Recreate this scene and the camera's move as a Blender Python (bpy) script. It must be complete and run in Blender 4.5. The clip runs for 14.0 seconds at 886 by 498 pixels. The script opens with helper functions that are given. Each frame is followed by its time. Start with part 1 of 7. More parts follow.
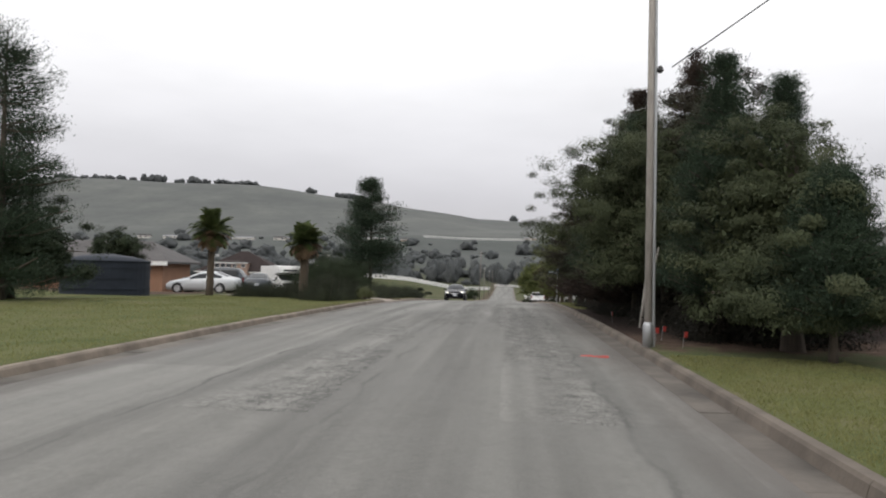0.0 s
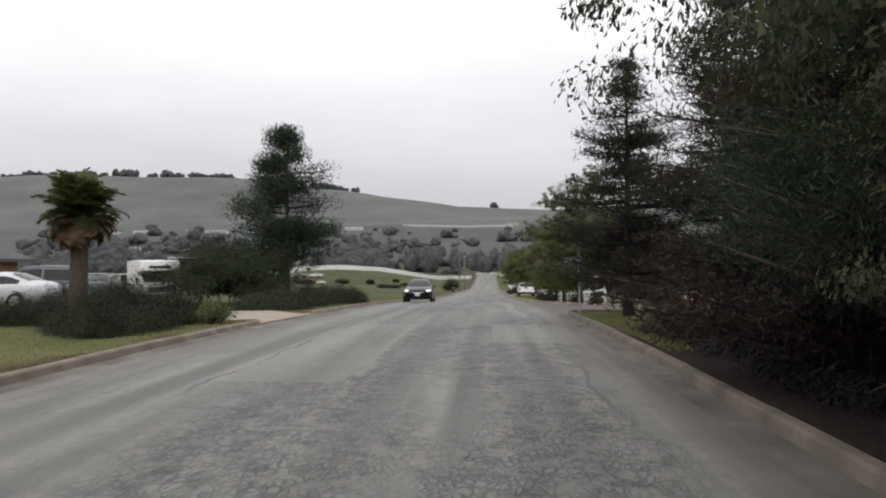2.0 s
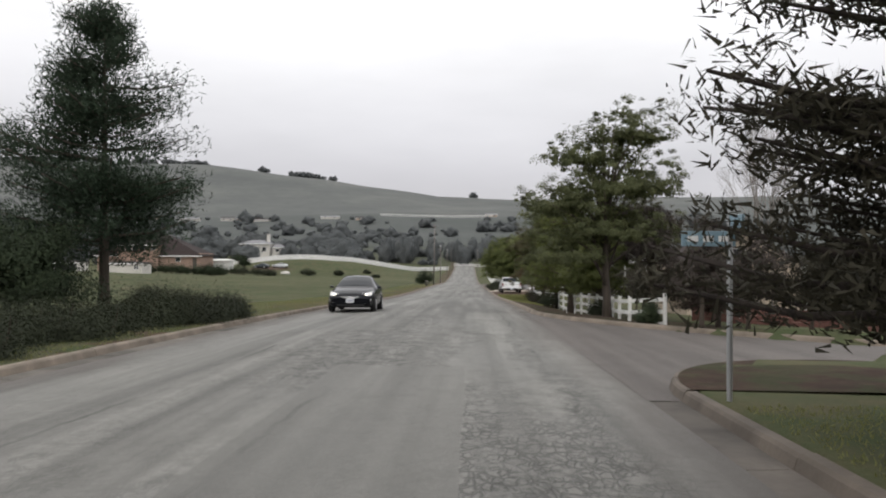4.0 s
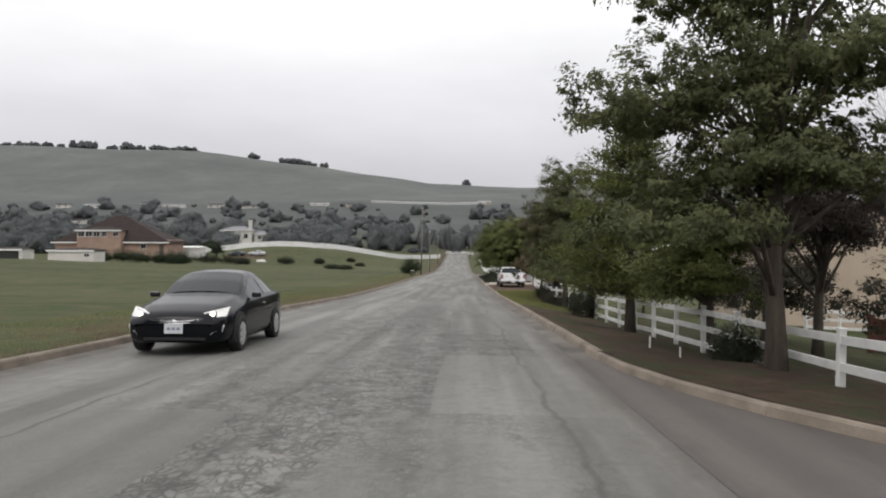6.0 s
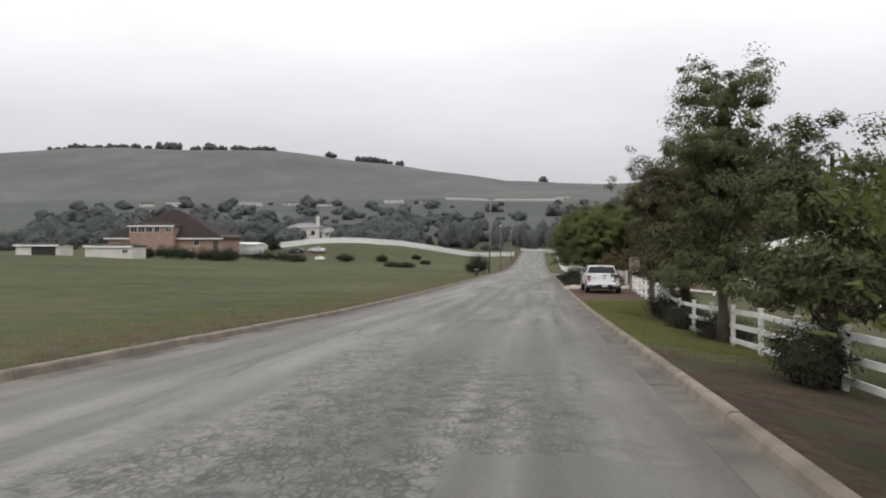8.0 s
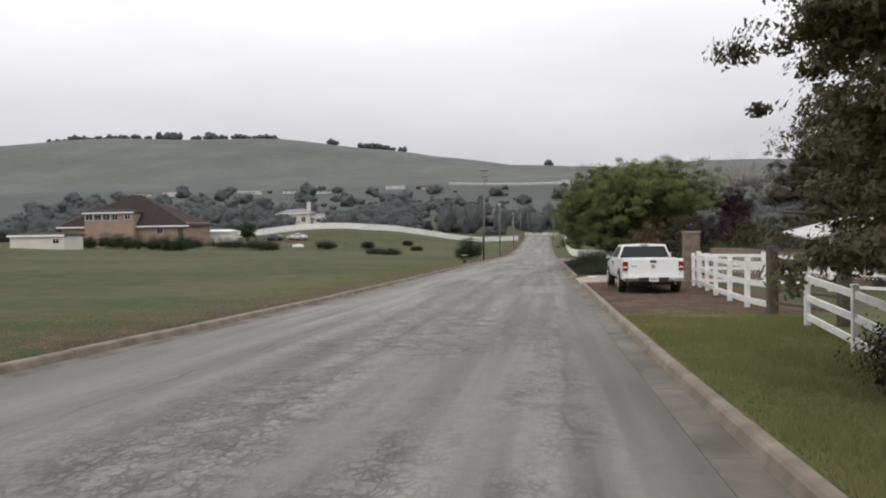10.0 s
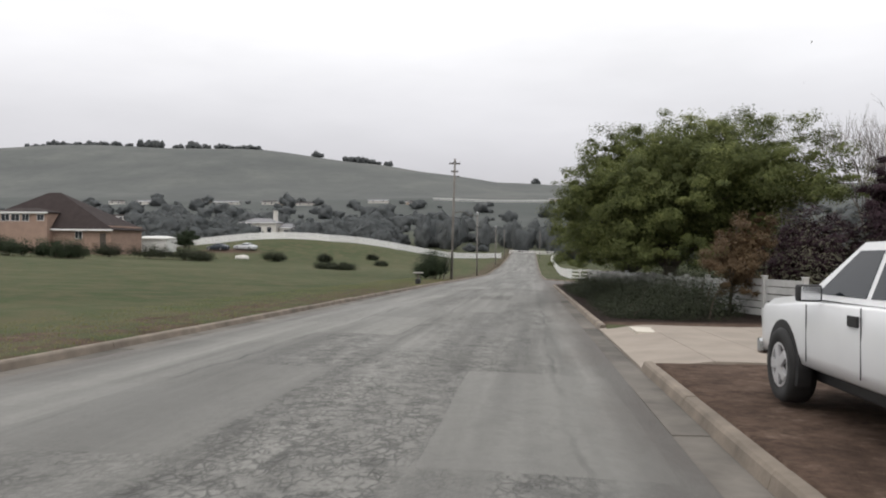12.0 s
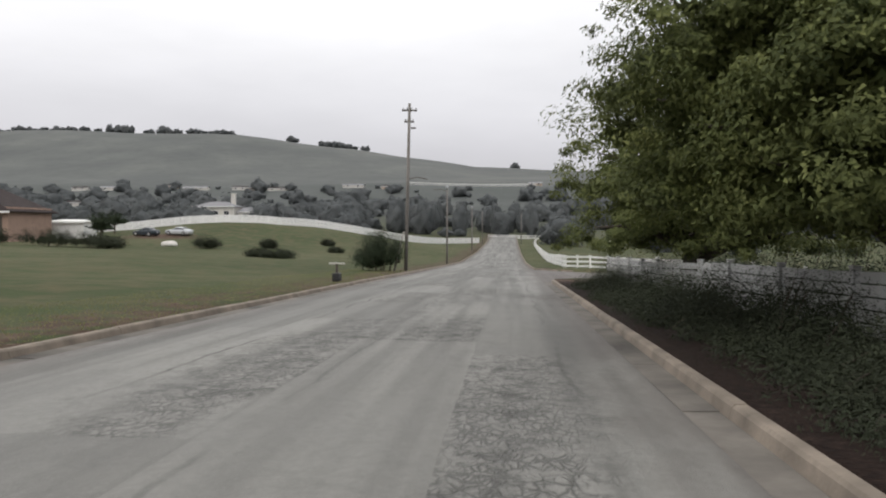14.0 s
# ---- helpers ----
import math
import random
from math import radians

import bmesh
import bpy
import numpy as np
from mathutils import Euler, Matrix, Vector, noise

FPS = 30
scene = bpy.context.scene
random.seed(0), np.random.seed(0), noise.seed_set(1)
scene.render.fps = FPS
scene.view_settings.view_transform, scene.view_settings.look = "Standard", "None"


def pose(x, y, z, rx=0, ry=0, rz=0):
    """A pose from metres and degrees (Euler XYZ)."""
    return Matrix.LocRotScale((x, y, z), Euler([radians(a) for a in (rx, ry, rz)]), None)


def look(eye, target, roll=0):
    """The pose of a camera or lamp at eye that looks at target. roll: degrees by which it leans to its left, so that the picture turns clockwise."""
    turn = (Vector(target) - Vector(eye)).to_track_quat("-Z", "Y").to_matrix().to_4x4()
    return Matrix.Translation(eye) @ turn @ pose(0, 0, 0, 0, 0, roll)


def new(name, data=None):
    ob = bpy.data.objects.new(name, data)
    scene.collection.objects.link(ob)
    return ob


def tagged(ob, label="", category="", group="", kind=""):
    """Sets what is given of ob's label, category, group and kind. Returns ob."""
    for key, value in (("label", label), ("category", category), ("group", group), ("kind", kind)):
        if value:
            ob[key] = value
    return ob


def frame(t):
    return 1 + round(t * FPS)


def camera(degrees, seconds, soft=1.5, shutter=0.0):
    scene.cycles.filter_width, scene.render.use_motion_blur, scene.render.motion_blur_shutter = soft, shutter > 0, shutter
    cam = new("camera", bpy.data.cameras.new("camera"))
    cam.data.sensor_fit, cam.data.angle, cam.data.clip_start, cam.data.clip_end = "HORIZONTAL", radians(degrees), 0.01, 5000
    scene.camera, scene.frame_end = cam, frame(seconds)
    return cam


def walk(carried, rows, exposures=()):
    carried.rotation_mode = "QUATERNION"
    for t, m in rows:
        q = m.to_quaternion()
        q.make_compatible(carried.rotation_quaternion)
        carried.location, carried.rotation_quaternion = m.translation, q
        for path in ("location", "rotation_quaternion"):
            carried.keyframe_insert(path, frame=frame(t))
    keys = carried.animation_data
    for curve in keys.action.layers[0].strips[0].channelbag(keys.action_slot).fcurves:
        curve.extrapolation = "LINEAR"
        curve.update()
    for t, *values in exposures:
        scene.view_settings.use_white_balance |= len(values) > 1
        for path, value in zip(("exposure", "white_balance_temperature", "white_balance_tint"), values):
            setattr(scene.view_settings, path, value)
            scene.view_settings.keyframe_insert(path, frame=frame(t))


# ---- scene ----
cam = camera(60.85, 14.0, 2.0)
PATH = [
    (0, (1.985, 2.907, 1.415), (0.242, 22.820, 2.045), 1.21),
    (0.5, (1.918, 7.790, 1.448), (0.647, 27.734, 0.674), 1.24),
    (1, (1.891, 12.550, 1.481), (2.169, 32.546, 1.791), 3.28),
    (1.5, (1.871, 17.114, 1.512), (1.342, 37.098, 2.132), 1.05),
    (2, (1.878, 21.610, 1.523), (0.628, 41.568, 1.858), -0.34),
    (2.5, (1.887, 25.879, 1.502), (0.802, 45.846, 1.840), -0.66),
    (5, (2.141, 46.491, 1.248), (1.644, 66.484, 1.078), 0.34),
    (5.5, (2.188, 50.611, 1.131), (1.898, 70.608, 0.895), -0.92),
    (6, (2.232, 54.785, 1.012), (1.724, 74.778, 0.781), 0.17),
    (6.5, (2.282, 58.990, 0.892), (1.393, 78.963, 0.335), 0.21),
    (7, (2.374, 63.215, 0.733), (-0.177, 83.051, 0.594), 0.19),
    (9.5, (2.871, 86.198, -0.240), (0.397, 106.034, -0.861), -0.15),
    (10, (2.906, 91.464, -0.487), (0.205, 111.270, -1.117), -0.91),
    (10.5, (2.943, 97.111, -0.751), (0.470, 116.947, -1.387), -0.64),
    (11, (2.939, 102.887, -0.986), (0.612, 122.734, -1.808), -0.59),
    (11.5, (2.844, 108.596, -1.183), (0.505, 128.458, -1.330), -0.73),
    (12, (2.782, 114.054, -1.372), (0.462, 133.919, -1.545), 0.56),
    (12.5, (2.643, 119.381, -1.556), (0.612, 139.278, -1.627), 0.17),
    (13, (2.519, 124.600, -1.710), (1.009, 144.543, -1.672), -0.18),
    (13.5, (2.482, 129.718, -1.857), (0.705, 149.638, -1.903), 0.07),
    (14, (2.443, 134.751, -2.002), (0.662, 154.664, -2.539), 0.18),
]
walk(cam, [(t, look(eye, target, roll)) for t, eye, target, roll in PATH])


# ---- world, sky and light ----
world = bpy.data.worlds.new("overcast_sky")
scene.world = world
world.use_nodes = True
wn, wl = world.node_tree.nodes, world.node_tree.links
wn.clear()
SUN_EL, SUN_ROT = radians(48), radians(200)
sky = wn.new("ShaderNodeTexSky")
sky.sky_type, sky.sun_disc, sky.sun_elevation, sky.sun_rotation = "NISHITA", False, SUN_EL, SUN_ROT
sky.dust_density, sky.air_density, sky.ozone_density = 6.0, 1.0, 1.0
sky_dim = wn.new("ShaderNodeVectorMath")
sky_dim.operation = "SCALE"
sky_dim.inputs["Scale"].default_value = 0.10
coords = wn.new("ShaderNodeTexCoord")
split = wn.new("ShaderNodeSeparateXYZ")
lift = wn.new("ShaderNodeValToRGB")          # cloud deck: dim lilac grey near the horizon, white above
lift.color_ramp.elements[0].position, lift.color_ramp.elements[0].color = 0.0, (0.56, 0.55, 0.575, 1)
lift.color_ramp.elements[1].position, lift.color_ramp.elements[1].color = 1.0, (1.30, 1.28, 1.28, 1)
for pos, col in ((0.10, (0.60, 0.59, 0.62, 1)), (0.20, (0.80, 0.79, 0.81, 1)), (0.32, (1.06, 1.05, 1.05, 1))):
    e = lift.color_ramp.elements.new(pos)
    e.color = col
cloud = wn.new("ShaderNodeTexNoise")
cloud.inputs["Scale"].default_value, cloud.inputs["Detail"].default_value = 3.0, 5.0
stretch = wn.new("ShaderNodeMapping")
stretch.inputs["Scale"].default_value = (1.0, 1.0, 3.5)
cloud_amt = wn.new("ShaderNodeMapRange")
cloud_amt.inputs["From Min"].default_value, cloud_amt.inputs["From Max"].default_value = 0.3, 0.7
cloud_amt.inputs["To Min"].default_value, cloud_amt.inputs["To Max"].default_value = 0.92, 1.06
tone = wn.new("ShaderNodeVectorMath")
tone.operation = "MULTIPLY"
both = wn.new("ShaderNodeMix")
both.data_type = "RGBA"
both.inputs["Factor"].default_value = 0.88
back = wn.new("ShaderNodeBackground")
back.inputs["Strength"].default_value = 1.22
wout = wn.new("ShaderNodeOutputWorld")
wl.new(coords.outputs["Generated"], split.inputs[0])
wl.new(split.outputs["Z"], lift.inputs["Fac"])
wl.new(coords.outputs["Generated"], stretch.inputs["Vector"])
wl.new(stretch.outputs[0], cloud.inputs["Vector"])
wl.new(cloud.outputs["Fac"], cloud_amt.inputs["Value"])
wl.new(lift.outputs["Color"], tone.inputs[0])
wl.new(cloud_amt.outputs[0], tone.inputs[1])
wl.new(sky.outputs["Color"], sky_dim.inputs[0])
wl.new(sky_dim.outputs[0], both.inputs["A"])
wl.new(tone.outputs[0], both.inputs["B"])
wl.new(both.outputs["Result"], back.inputs["Color"])
wl.new(back.outputs[0], wout.inputs["Surface"])

sun_data = bpy.data.lights.new("sun", "SUN")
sun_data.energy, sun_data.angle, sun_data.color = 0.6, radians(25), (1.0, 0.97, 0.93)
sun = new("sun", sun_data)
sun.matrix_world = look((-20, -50, 75), (0, 0, 0))


# ---- materials ----
def node_mat(name):
    m = bpy.data.materials.new(name)
    m.use_nodes = True
    nt = m.node_tree
    return m, nt, nt.nodes["Principled BSDF"]


def ramp(nt, fac, stops):
    r = nt.nodes.new("ShaderNodeValToRGB")
    els = r.color_ramp.elements
    els[0].position, els[0].color = stops[0][0], (*stops[0][1], 1)
    els[1].position, els[1].color = stops[-1][0], (*stops[-1][1], 1)
    for p, c in stops[1:-1]:
        els.new(p).color = (*c, 1)
    nt.links.new(fac, r.inputs["Fac"])
    return r.outputs["Color"]


def noise_tex(nt, scale, detail=4.0, vec=None, rough=0.55, stretch=None):
    n = nt.nodes.new("ShaderNodeTexNoise")
    n.inputs["Scale"].default_value, n.inputs["Detail"].default_value, n.inputs["Roughness"].default_value = scale, detail, rough
    if vec is None:
        vec = nt.nodes.new("ShaderNodeNewGeometry").outputs["Position"]
    if stretch:
        mp = nt.nodes.new("ShaderNodeMapping")
        mp.inputs["Scale"].default_value = stretch
        nt.links.new(vec, mp.inputs["Vector"])
        vec = mp.outputs[0]
    nt.links.new(vec, n.inputs["Vector"])
    return n.outputs["Fac"]


def mixc(nt, fac, a, b, mode="MIX"):
    m = nt.nodes.new("ShaderNodeMix")
    m.data_type, m.blend_type = "RGBA", mode
    for key, v in (("Factor", fac), ("A", a), ("B", b)):
        if isinstance(v, (int, float)):
            m.inputs[key].default_value = v
        elif isinstance(v, tuple):
            m.inputs[key].default_value = (*v, 1)
        else:
            nt.links.new(v, m.inputs[key])
    return m.outputs["Result"]


def mapr(nt, v, a, b, c=0.0, d=1.0):
    m = nt.nodes.new("ShaderNodeMapRange")
    m.inputs["From Min"].default_value, m.inputs["From Max"].default_value = a, b
    m.inputs["To Min"].default_value, m.inputs["To Max"].default_value = c, d
    nt.links.new(v, m.inputs["Value"])
    return m.outputs[0]


def bump(nt, bsdf, height, strength=0.3, dist=0.02):
    b = nt.nodes.new("ShaderNodeBump")
    b.inputs["Strength"].default_value, b.inputs["Distance"].default_value = strength, dist
    nt.links.new(height, b.inputs["Height"])
    nt.links.new(b.outputs[0], bsdf.inputs["Normal"])


def mat_simple(name, col, rough=0.5, metal=0.0, var=0.12, scale=3.0, fine=60.0, bumps=0.15, coat=0.0, spec=0.5, grit=0.35):
    """A plain surface with variation at two scales and a fine relief."""
    m, nt, p = node_mat(name)
    big, small = noise_tex(nt, scale), noise_tex(nt, fine, 3)
    lo, hi = tuple(max(c * (1 - var), 0) for c in col), tuple(min(c * (1 + var), 1) for c in col)
    c = ramp(nt, big, [(0.3, lo), (0.7, hi)])
    c = mixc(nt, mapr(nt, small, 0.35, 0.7, 0.0, grit), c, tuple(x * 0.8 for x in col))
    nt.links.new(c, p.inputs["Base Color"])
    p.inputs["Roughness"].default_value, p.inputs["Metallic"].default_value = rough, metal
    p.inputs["Specular IOR Level"].default_value = spec
    if coat:
        p.inputs["Coat Weight"].default_value, p.inputs["Coat Roughness"].default_value = coat, 0.06
    if bumps:
        bump(nt, p, small, bumps, 0.01)
    return m


def mat_leaf(name, stops, rough=0.6, glow=0.25, lift=1.45, clump=1.7, spec=0.18):
    """Foliage: tone drifts from spray to spray, every leaf has a little tint of its own; some light passes through."""
    stops = [(p, tuple(lift * c for c in col)) for p, col in stops]
    m, nt, p = node_mat(name)
    geo = nt.nodes.new("ShaderNodeNewGeometry")
    spray = mapr(nt, noise_tex(nt, clump, 3, geo.outputs["Position"], 0.6), 0.30, 0.70)
    fac = nt.nodes.new("ShaderNodeMix")
    fac.inputs["Factor"].default_value = 0.38
    nt.links.new(spray, fac.inputs["A"])
    nt.links.new(geo.outputs["Random Per Island"], fac.inputs["B"])
    c = ramp(nt, fac.outputs["Result"], stops)
    big = noise_tex(nt, 0.5, 2)
    c = mixc(nt, mapr(nt, big, 0.38, 0.66, 0.0, 0.4), c, tuple(stops[0][1][k] * (0.95, 0.85, 0.85)[k] for k in range(3)))
    nt.links.new(c, p.inputs["Base Color"])
    p.inputs["Roughness"].default_value = rough
    p.inputs["Specular IOR Level"].default_value = spec
    t = nt.nodes.new("ShaderNodeBsdfTranslucent")
    nt.links.new(c, t.inputs["Color"])
    mx = nt.nodes.new("ShaderNodeMixShader")
    mx.inputs[0].default_value = glow
    nt.links.new(p.outputs[0], mx.inputs[1])
    nt.links.new(t.outputs[0], mx.inputs[2])
    nt.links.new(mx.outputs[0], nt.nodes["Material Output"].inputs["Surface"])
    return m


def math_node(nt, op, a, b):
    m = nt.nodes.new("ShaderNodeMath")
    m.operation, m.use_clamp = op, False
    for k, v in enumerate((a, b)):
        if isinstance(v, (int, float)):
            m.inputs[k].default_value = v
        else:
            nt.links.new(v, m.inputs[k])
    return m.outputs[0]


def mat_asphalt(name, base, wear=1.0):
    """Old asphalt: long tyre streaks, a smooth resealed lane, block-edged mends, crazed cracks and dirt along the gutters."""
    m, nt, p = node_mat(name)
    pos = nt.nodes.new("ShaderNodeNewGeometry").outputs["Position"]
    axes = nt.nodes.new("ShaderNodeSeparateXYZ")
    nt.links.new(pos, axes.inputs[0])
    X = axes.outputs["X"]
    sway = mapr(nt, noise_tex(nt, 0.12, 3, pos, 0.5, (0.2, 1, 1)), 0.3, 0.7, -0.35, 0.35)
    xs = math_node(nt, "ADD", X, sway)
    lanes = noise_tex(nt, 0.9, 3, pos, 0.5, (2.0, 0.05, 1))      # long streaks along the road
    blot = noise_tex(nt, 0.45, 6, pos, 0.62, (1.0, 0.5, 1))
    grain = noise_tex(nt, 45, 4, pos, 0.7)
    peb = noise_tex(nt, 9, 5, pos, 0.7)
    c = ramp(nt, lanes, [(0.36, tuple(x * 0.60 for x in base)), (0.5, base), (0.64, tuple(x * 1.42 for x in base))])
    c = mixc(nt, mapr(nt, blot, 0.40, 0.64, 0, 0.5), c, tuple(x * 0.74 for x in base))
    # mends with square edges
    turn = nt.nodes.new("ShaderNodeCombineXYZ")
    nt.links.new(axes.outputs["Y"], turn.inputs[0])
    nt.links.new(math_node(nt, "ADD", X, math_node(nt, "MULTIPLY", sway, 0.15)), turn.inputs[1])
    patch = nt.nodes.new("ShaderNodeTexBrick")
    patch.offset, patch.squash, patch.squash_frequency = 0.37, 1.7, 3
    patch.inputs["Scale"].default_value, patch.inputs["Mortar Size"].default_value = 1.0, 0.0
    patch.inputs["Brick Width"].default_value, patch.inputs["Row Height"].default_value = 5.2, 1.93
    patch.inputs["Color1"].default_value, patch.inputs["Color2"].default_value = (0, 0, 0, 1), (1, 1, 1, 1)
    nt.links.new(turn.outputs[0], patch.inputs["Vector"])
    sep = nt.nodes.new("ShaderNodeSeparateColor")
    nt.links.new(patch.outputs["Color"], sep.inputs[0])
    mend_dark, mend_pale = mapr(nt, sep.outputs[0], 0.22, 0.20, 0, 1), mapr(nt, sep.outputs[0], 0.84, 0.85, 0, 1)
    c = mixc(nt, math_node(nt, "MULTIPLY", mend_pale, 0.22 * wear), c, tuple(x * 1.25 for x in base))
    c = mixc(nt, math_node(nt, "MULTIPLY", mend_dark, 0.42 * wear), c, tuple(x * 0.62 for x in base))
    # crazed surface: everywhere but on the mends and the resealed lane
    band = math_node(nt, "MULTIPLY", mapr(nt, xs, -1.7, -0.7, 0.2, 1.0), mapr(nt, xs, 3.0, 3.5, 1.0, 0.25))
    where = mapr(nt, noise_tex(nt, 0.28, 4, pos, 0.6, (2.0, 0.45, 1)), 0.38, 0.51, 0.16, 1.0)
    where = math_node(nt, "MULTIPLY", math_node(nt, "MULTIPLY", where, band), mapr(nt, math_node(nt, "MAXIMUM", mend_dark, mend_pale), 0, 1, 1.0, 0.15))
    wob = nt.nodes.new("ShaderNodeTexNoise")
    wob.inputs["Scale"].default_value, wob.inputs["Detail"].default_value = 4.0, 6.0
    nt.links.new(pos, wob.inputs["Vector"])
    soft = nt.nodes.new("ShaderNodeVectorMath")
    soft.operation = "SCALE"
    soft.inputs["Scale"].default_value = 0.17
    nt.links.new(wob.outputs["Color"], soft.inputs[0])
    bend = nt.nodes.new("ShaderNodeVectorMath")
    bend.operation = "ADD"
    nt.links.new(pos, bend.inputs[0])
    nt.links.new(soft.outputs[0], bend.inputs[1])
    cracks = None
    for scale, width, shape in ((6.0, 0.11, (1.0, 0.6, 1)), (12.0, 0.18, (1.0, 0.5, 1))):
        vor = nt.nodes.new("ShaderNodeTexVoronoi")
        vor.feature, vor.inputs["Scale"].default_value = "DISTANCE_TO_EDGE", scale
        squeeze = nt.nodes.new("ShaderNodeMapping")
        squeeze.inputs["Scale"].default_value = shape
        nt.links.new(bend.outputs[0], squeeze.inputs["Vector"])
        nt.links.new(squeeze.outputs[0], vor.inputs["Vector"])
        gap = mapr(nt, noise_tex(nt, scale * 0.30, 4, pos, 0.7), 0.39, 0.53)
        line = math_node(nt, "MULTIPLY", mapr(nt, vor.outputs["Distance"], 0.0, width, 1.0, 0.0), gap)
        cracks = line if cracks is None else math_node(nt, "MAXIMUM", cracks, line)
    cracks = math_node(nt, "MULTIPLY", cracks, where)
    c = mixc(nt, mapr(nt, where, 0.3, 1.0, 0, 0.25 * wear), c, tuple(x * 1.18 for x in base))
    c = mixc(nt, mapr(nt, peb, 0.45, 0.75, 0, 0.40 * wear), c, tuple(x * 0.6 for x in base))
    c = mixc(nt, mapr(nt, grain, 0.5, 0.8, 0, 0.5), c, tuple(min(1, x * 1.6) for x in base))
    dash = math_node(nt, "MULTIPLY", mapr(nt, noise_tex(nt, 2.6, 6, pos, 0.74, (1.0, 0.75, 1)), 0.52, 0.60, 0.0, 0.75 * wear), mapr(nt, where, 0.0, 1.0, 0.12, 1.0))
    c = mixc(nt, dash, c, tuple(x * 0.45 for x in base))
    c = mixc(nt, math_node(nt, "MULTIPLY", cracks, 0.72 * wear), c, tuple(x * 0.22 for x in base))
    # seams along the lane edges, and dirt washed to the gutters
    for x0, amt in ((-1.75, 0.7), (0.25, 0.45), (3.15, 0.5)):
        d = math_node(nt, "ABSOLUTE", math_node(nt, "SUBTRACT", math_node(nt, "ADD", X, mapr(nt, noise_tex(nt, 0.5, 4, pos, 0.6, (0.1, 1, 1)), 0.3, 0.7, -0.12, 0.12)), x0), 0)
        seam = math_node(nt, "MULTIPLY", mapr(nt, d, 0.015, 0.05, amt, 0.0), mapr(nt, noise_tex(nt, 0.3, 3, pos, 0.6, (0.1, 1, 1)), 0.42, 0.55))
        c = mixc(nt, seam, c, tuple(x * 0.3 for x in base))
    side = math_node(nt, "ADD", math_node(nt, "ABSOLUTE", X, 0), mapr(nt, noise_tex(nt, 0.8, 5, pos, 0.7, (1, 0.35, 1)), 0.25, 0.75, -0.55, 0.55))
    c = mixc(nt, mapr(nt, side, 3.3, 4.1, 0, 0.62 * wear), c, (0.082, 0.070, 0.062))
    nt.links.new(c, p.inputs["Base Color"])
    nt.links.new(mapr(nt, blot, 0.3, 0.7, 0.78, 0.6), p.inputs["Roughness"])
    p.inputs["Specular IOR Level"].default_value = 0.4
    bump(nt, p, math_node(nt, "SUBTRACT", grain, math_node(nt, "MULTIPLY", cracks, 1.6)), 0.6, 0.018)
    return m


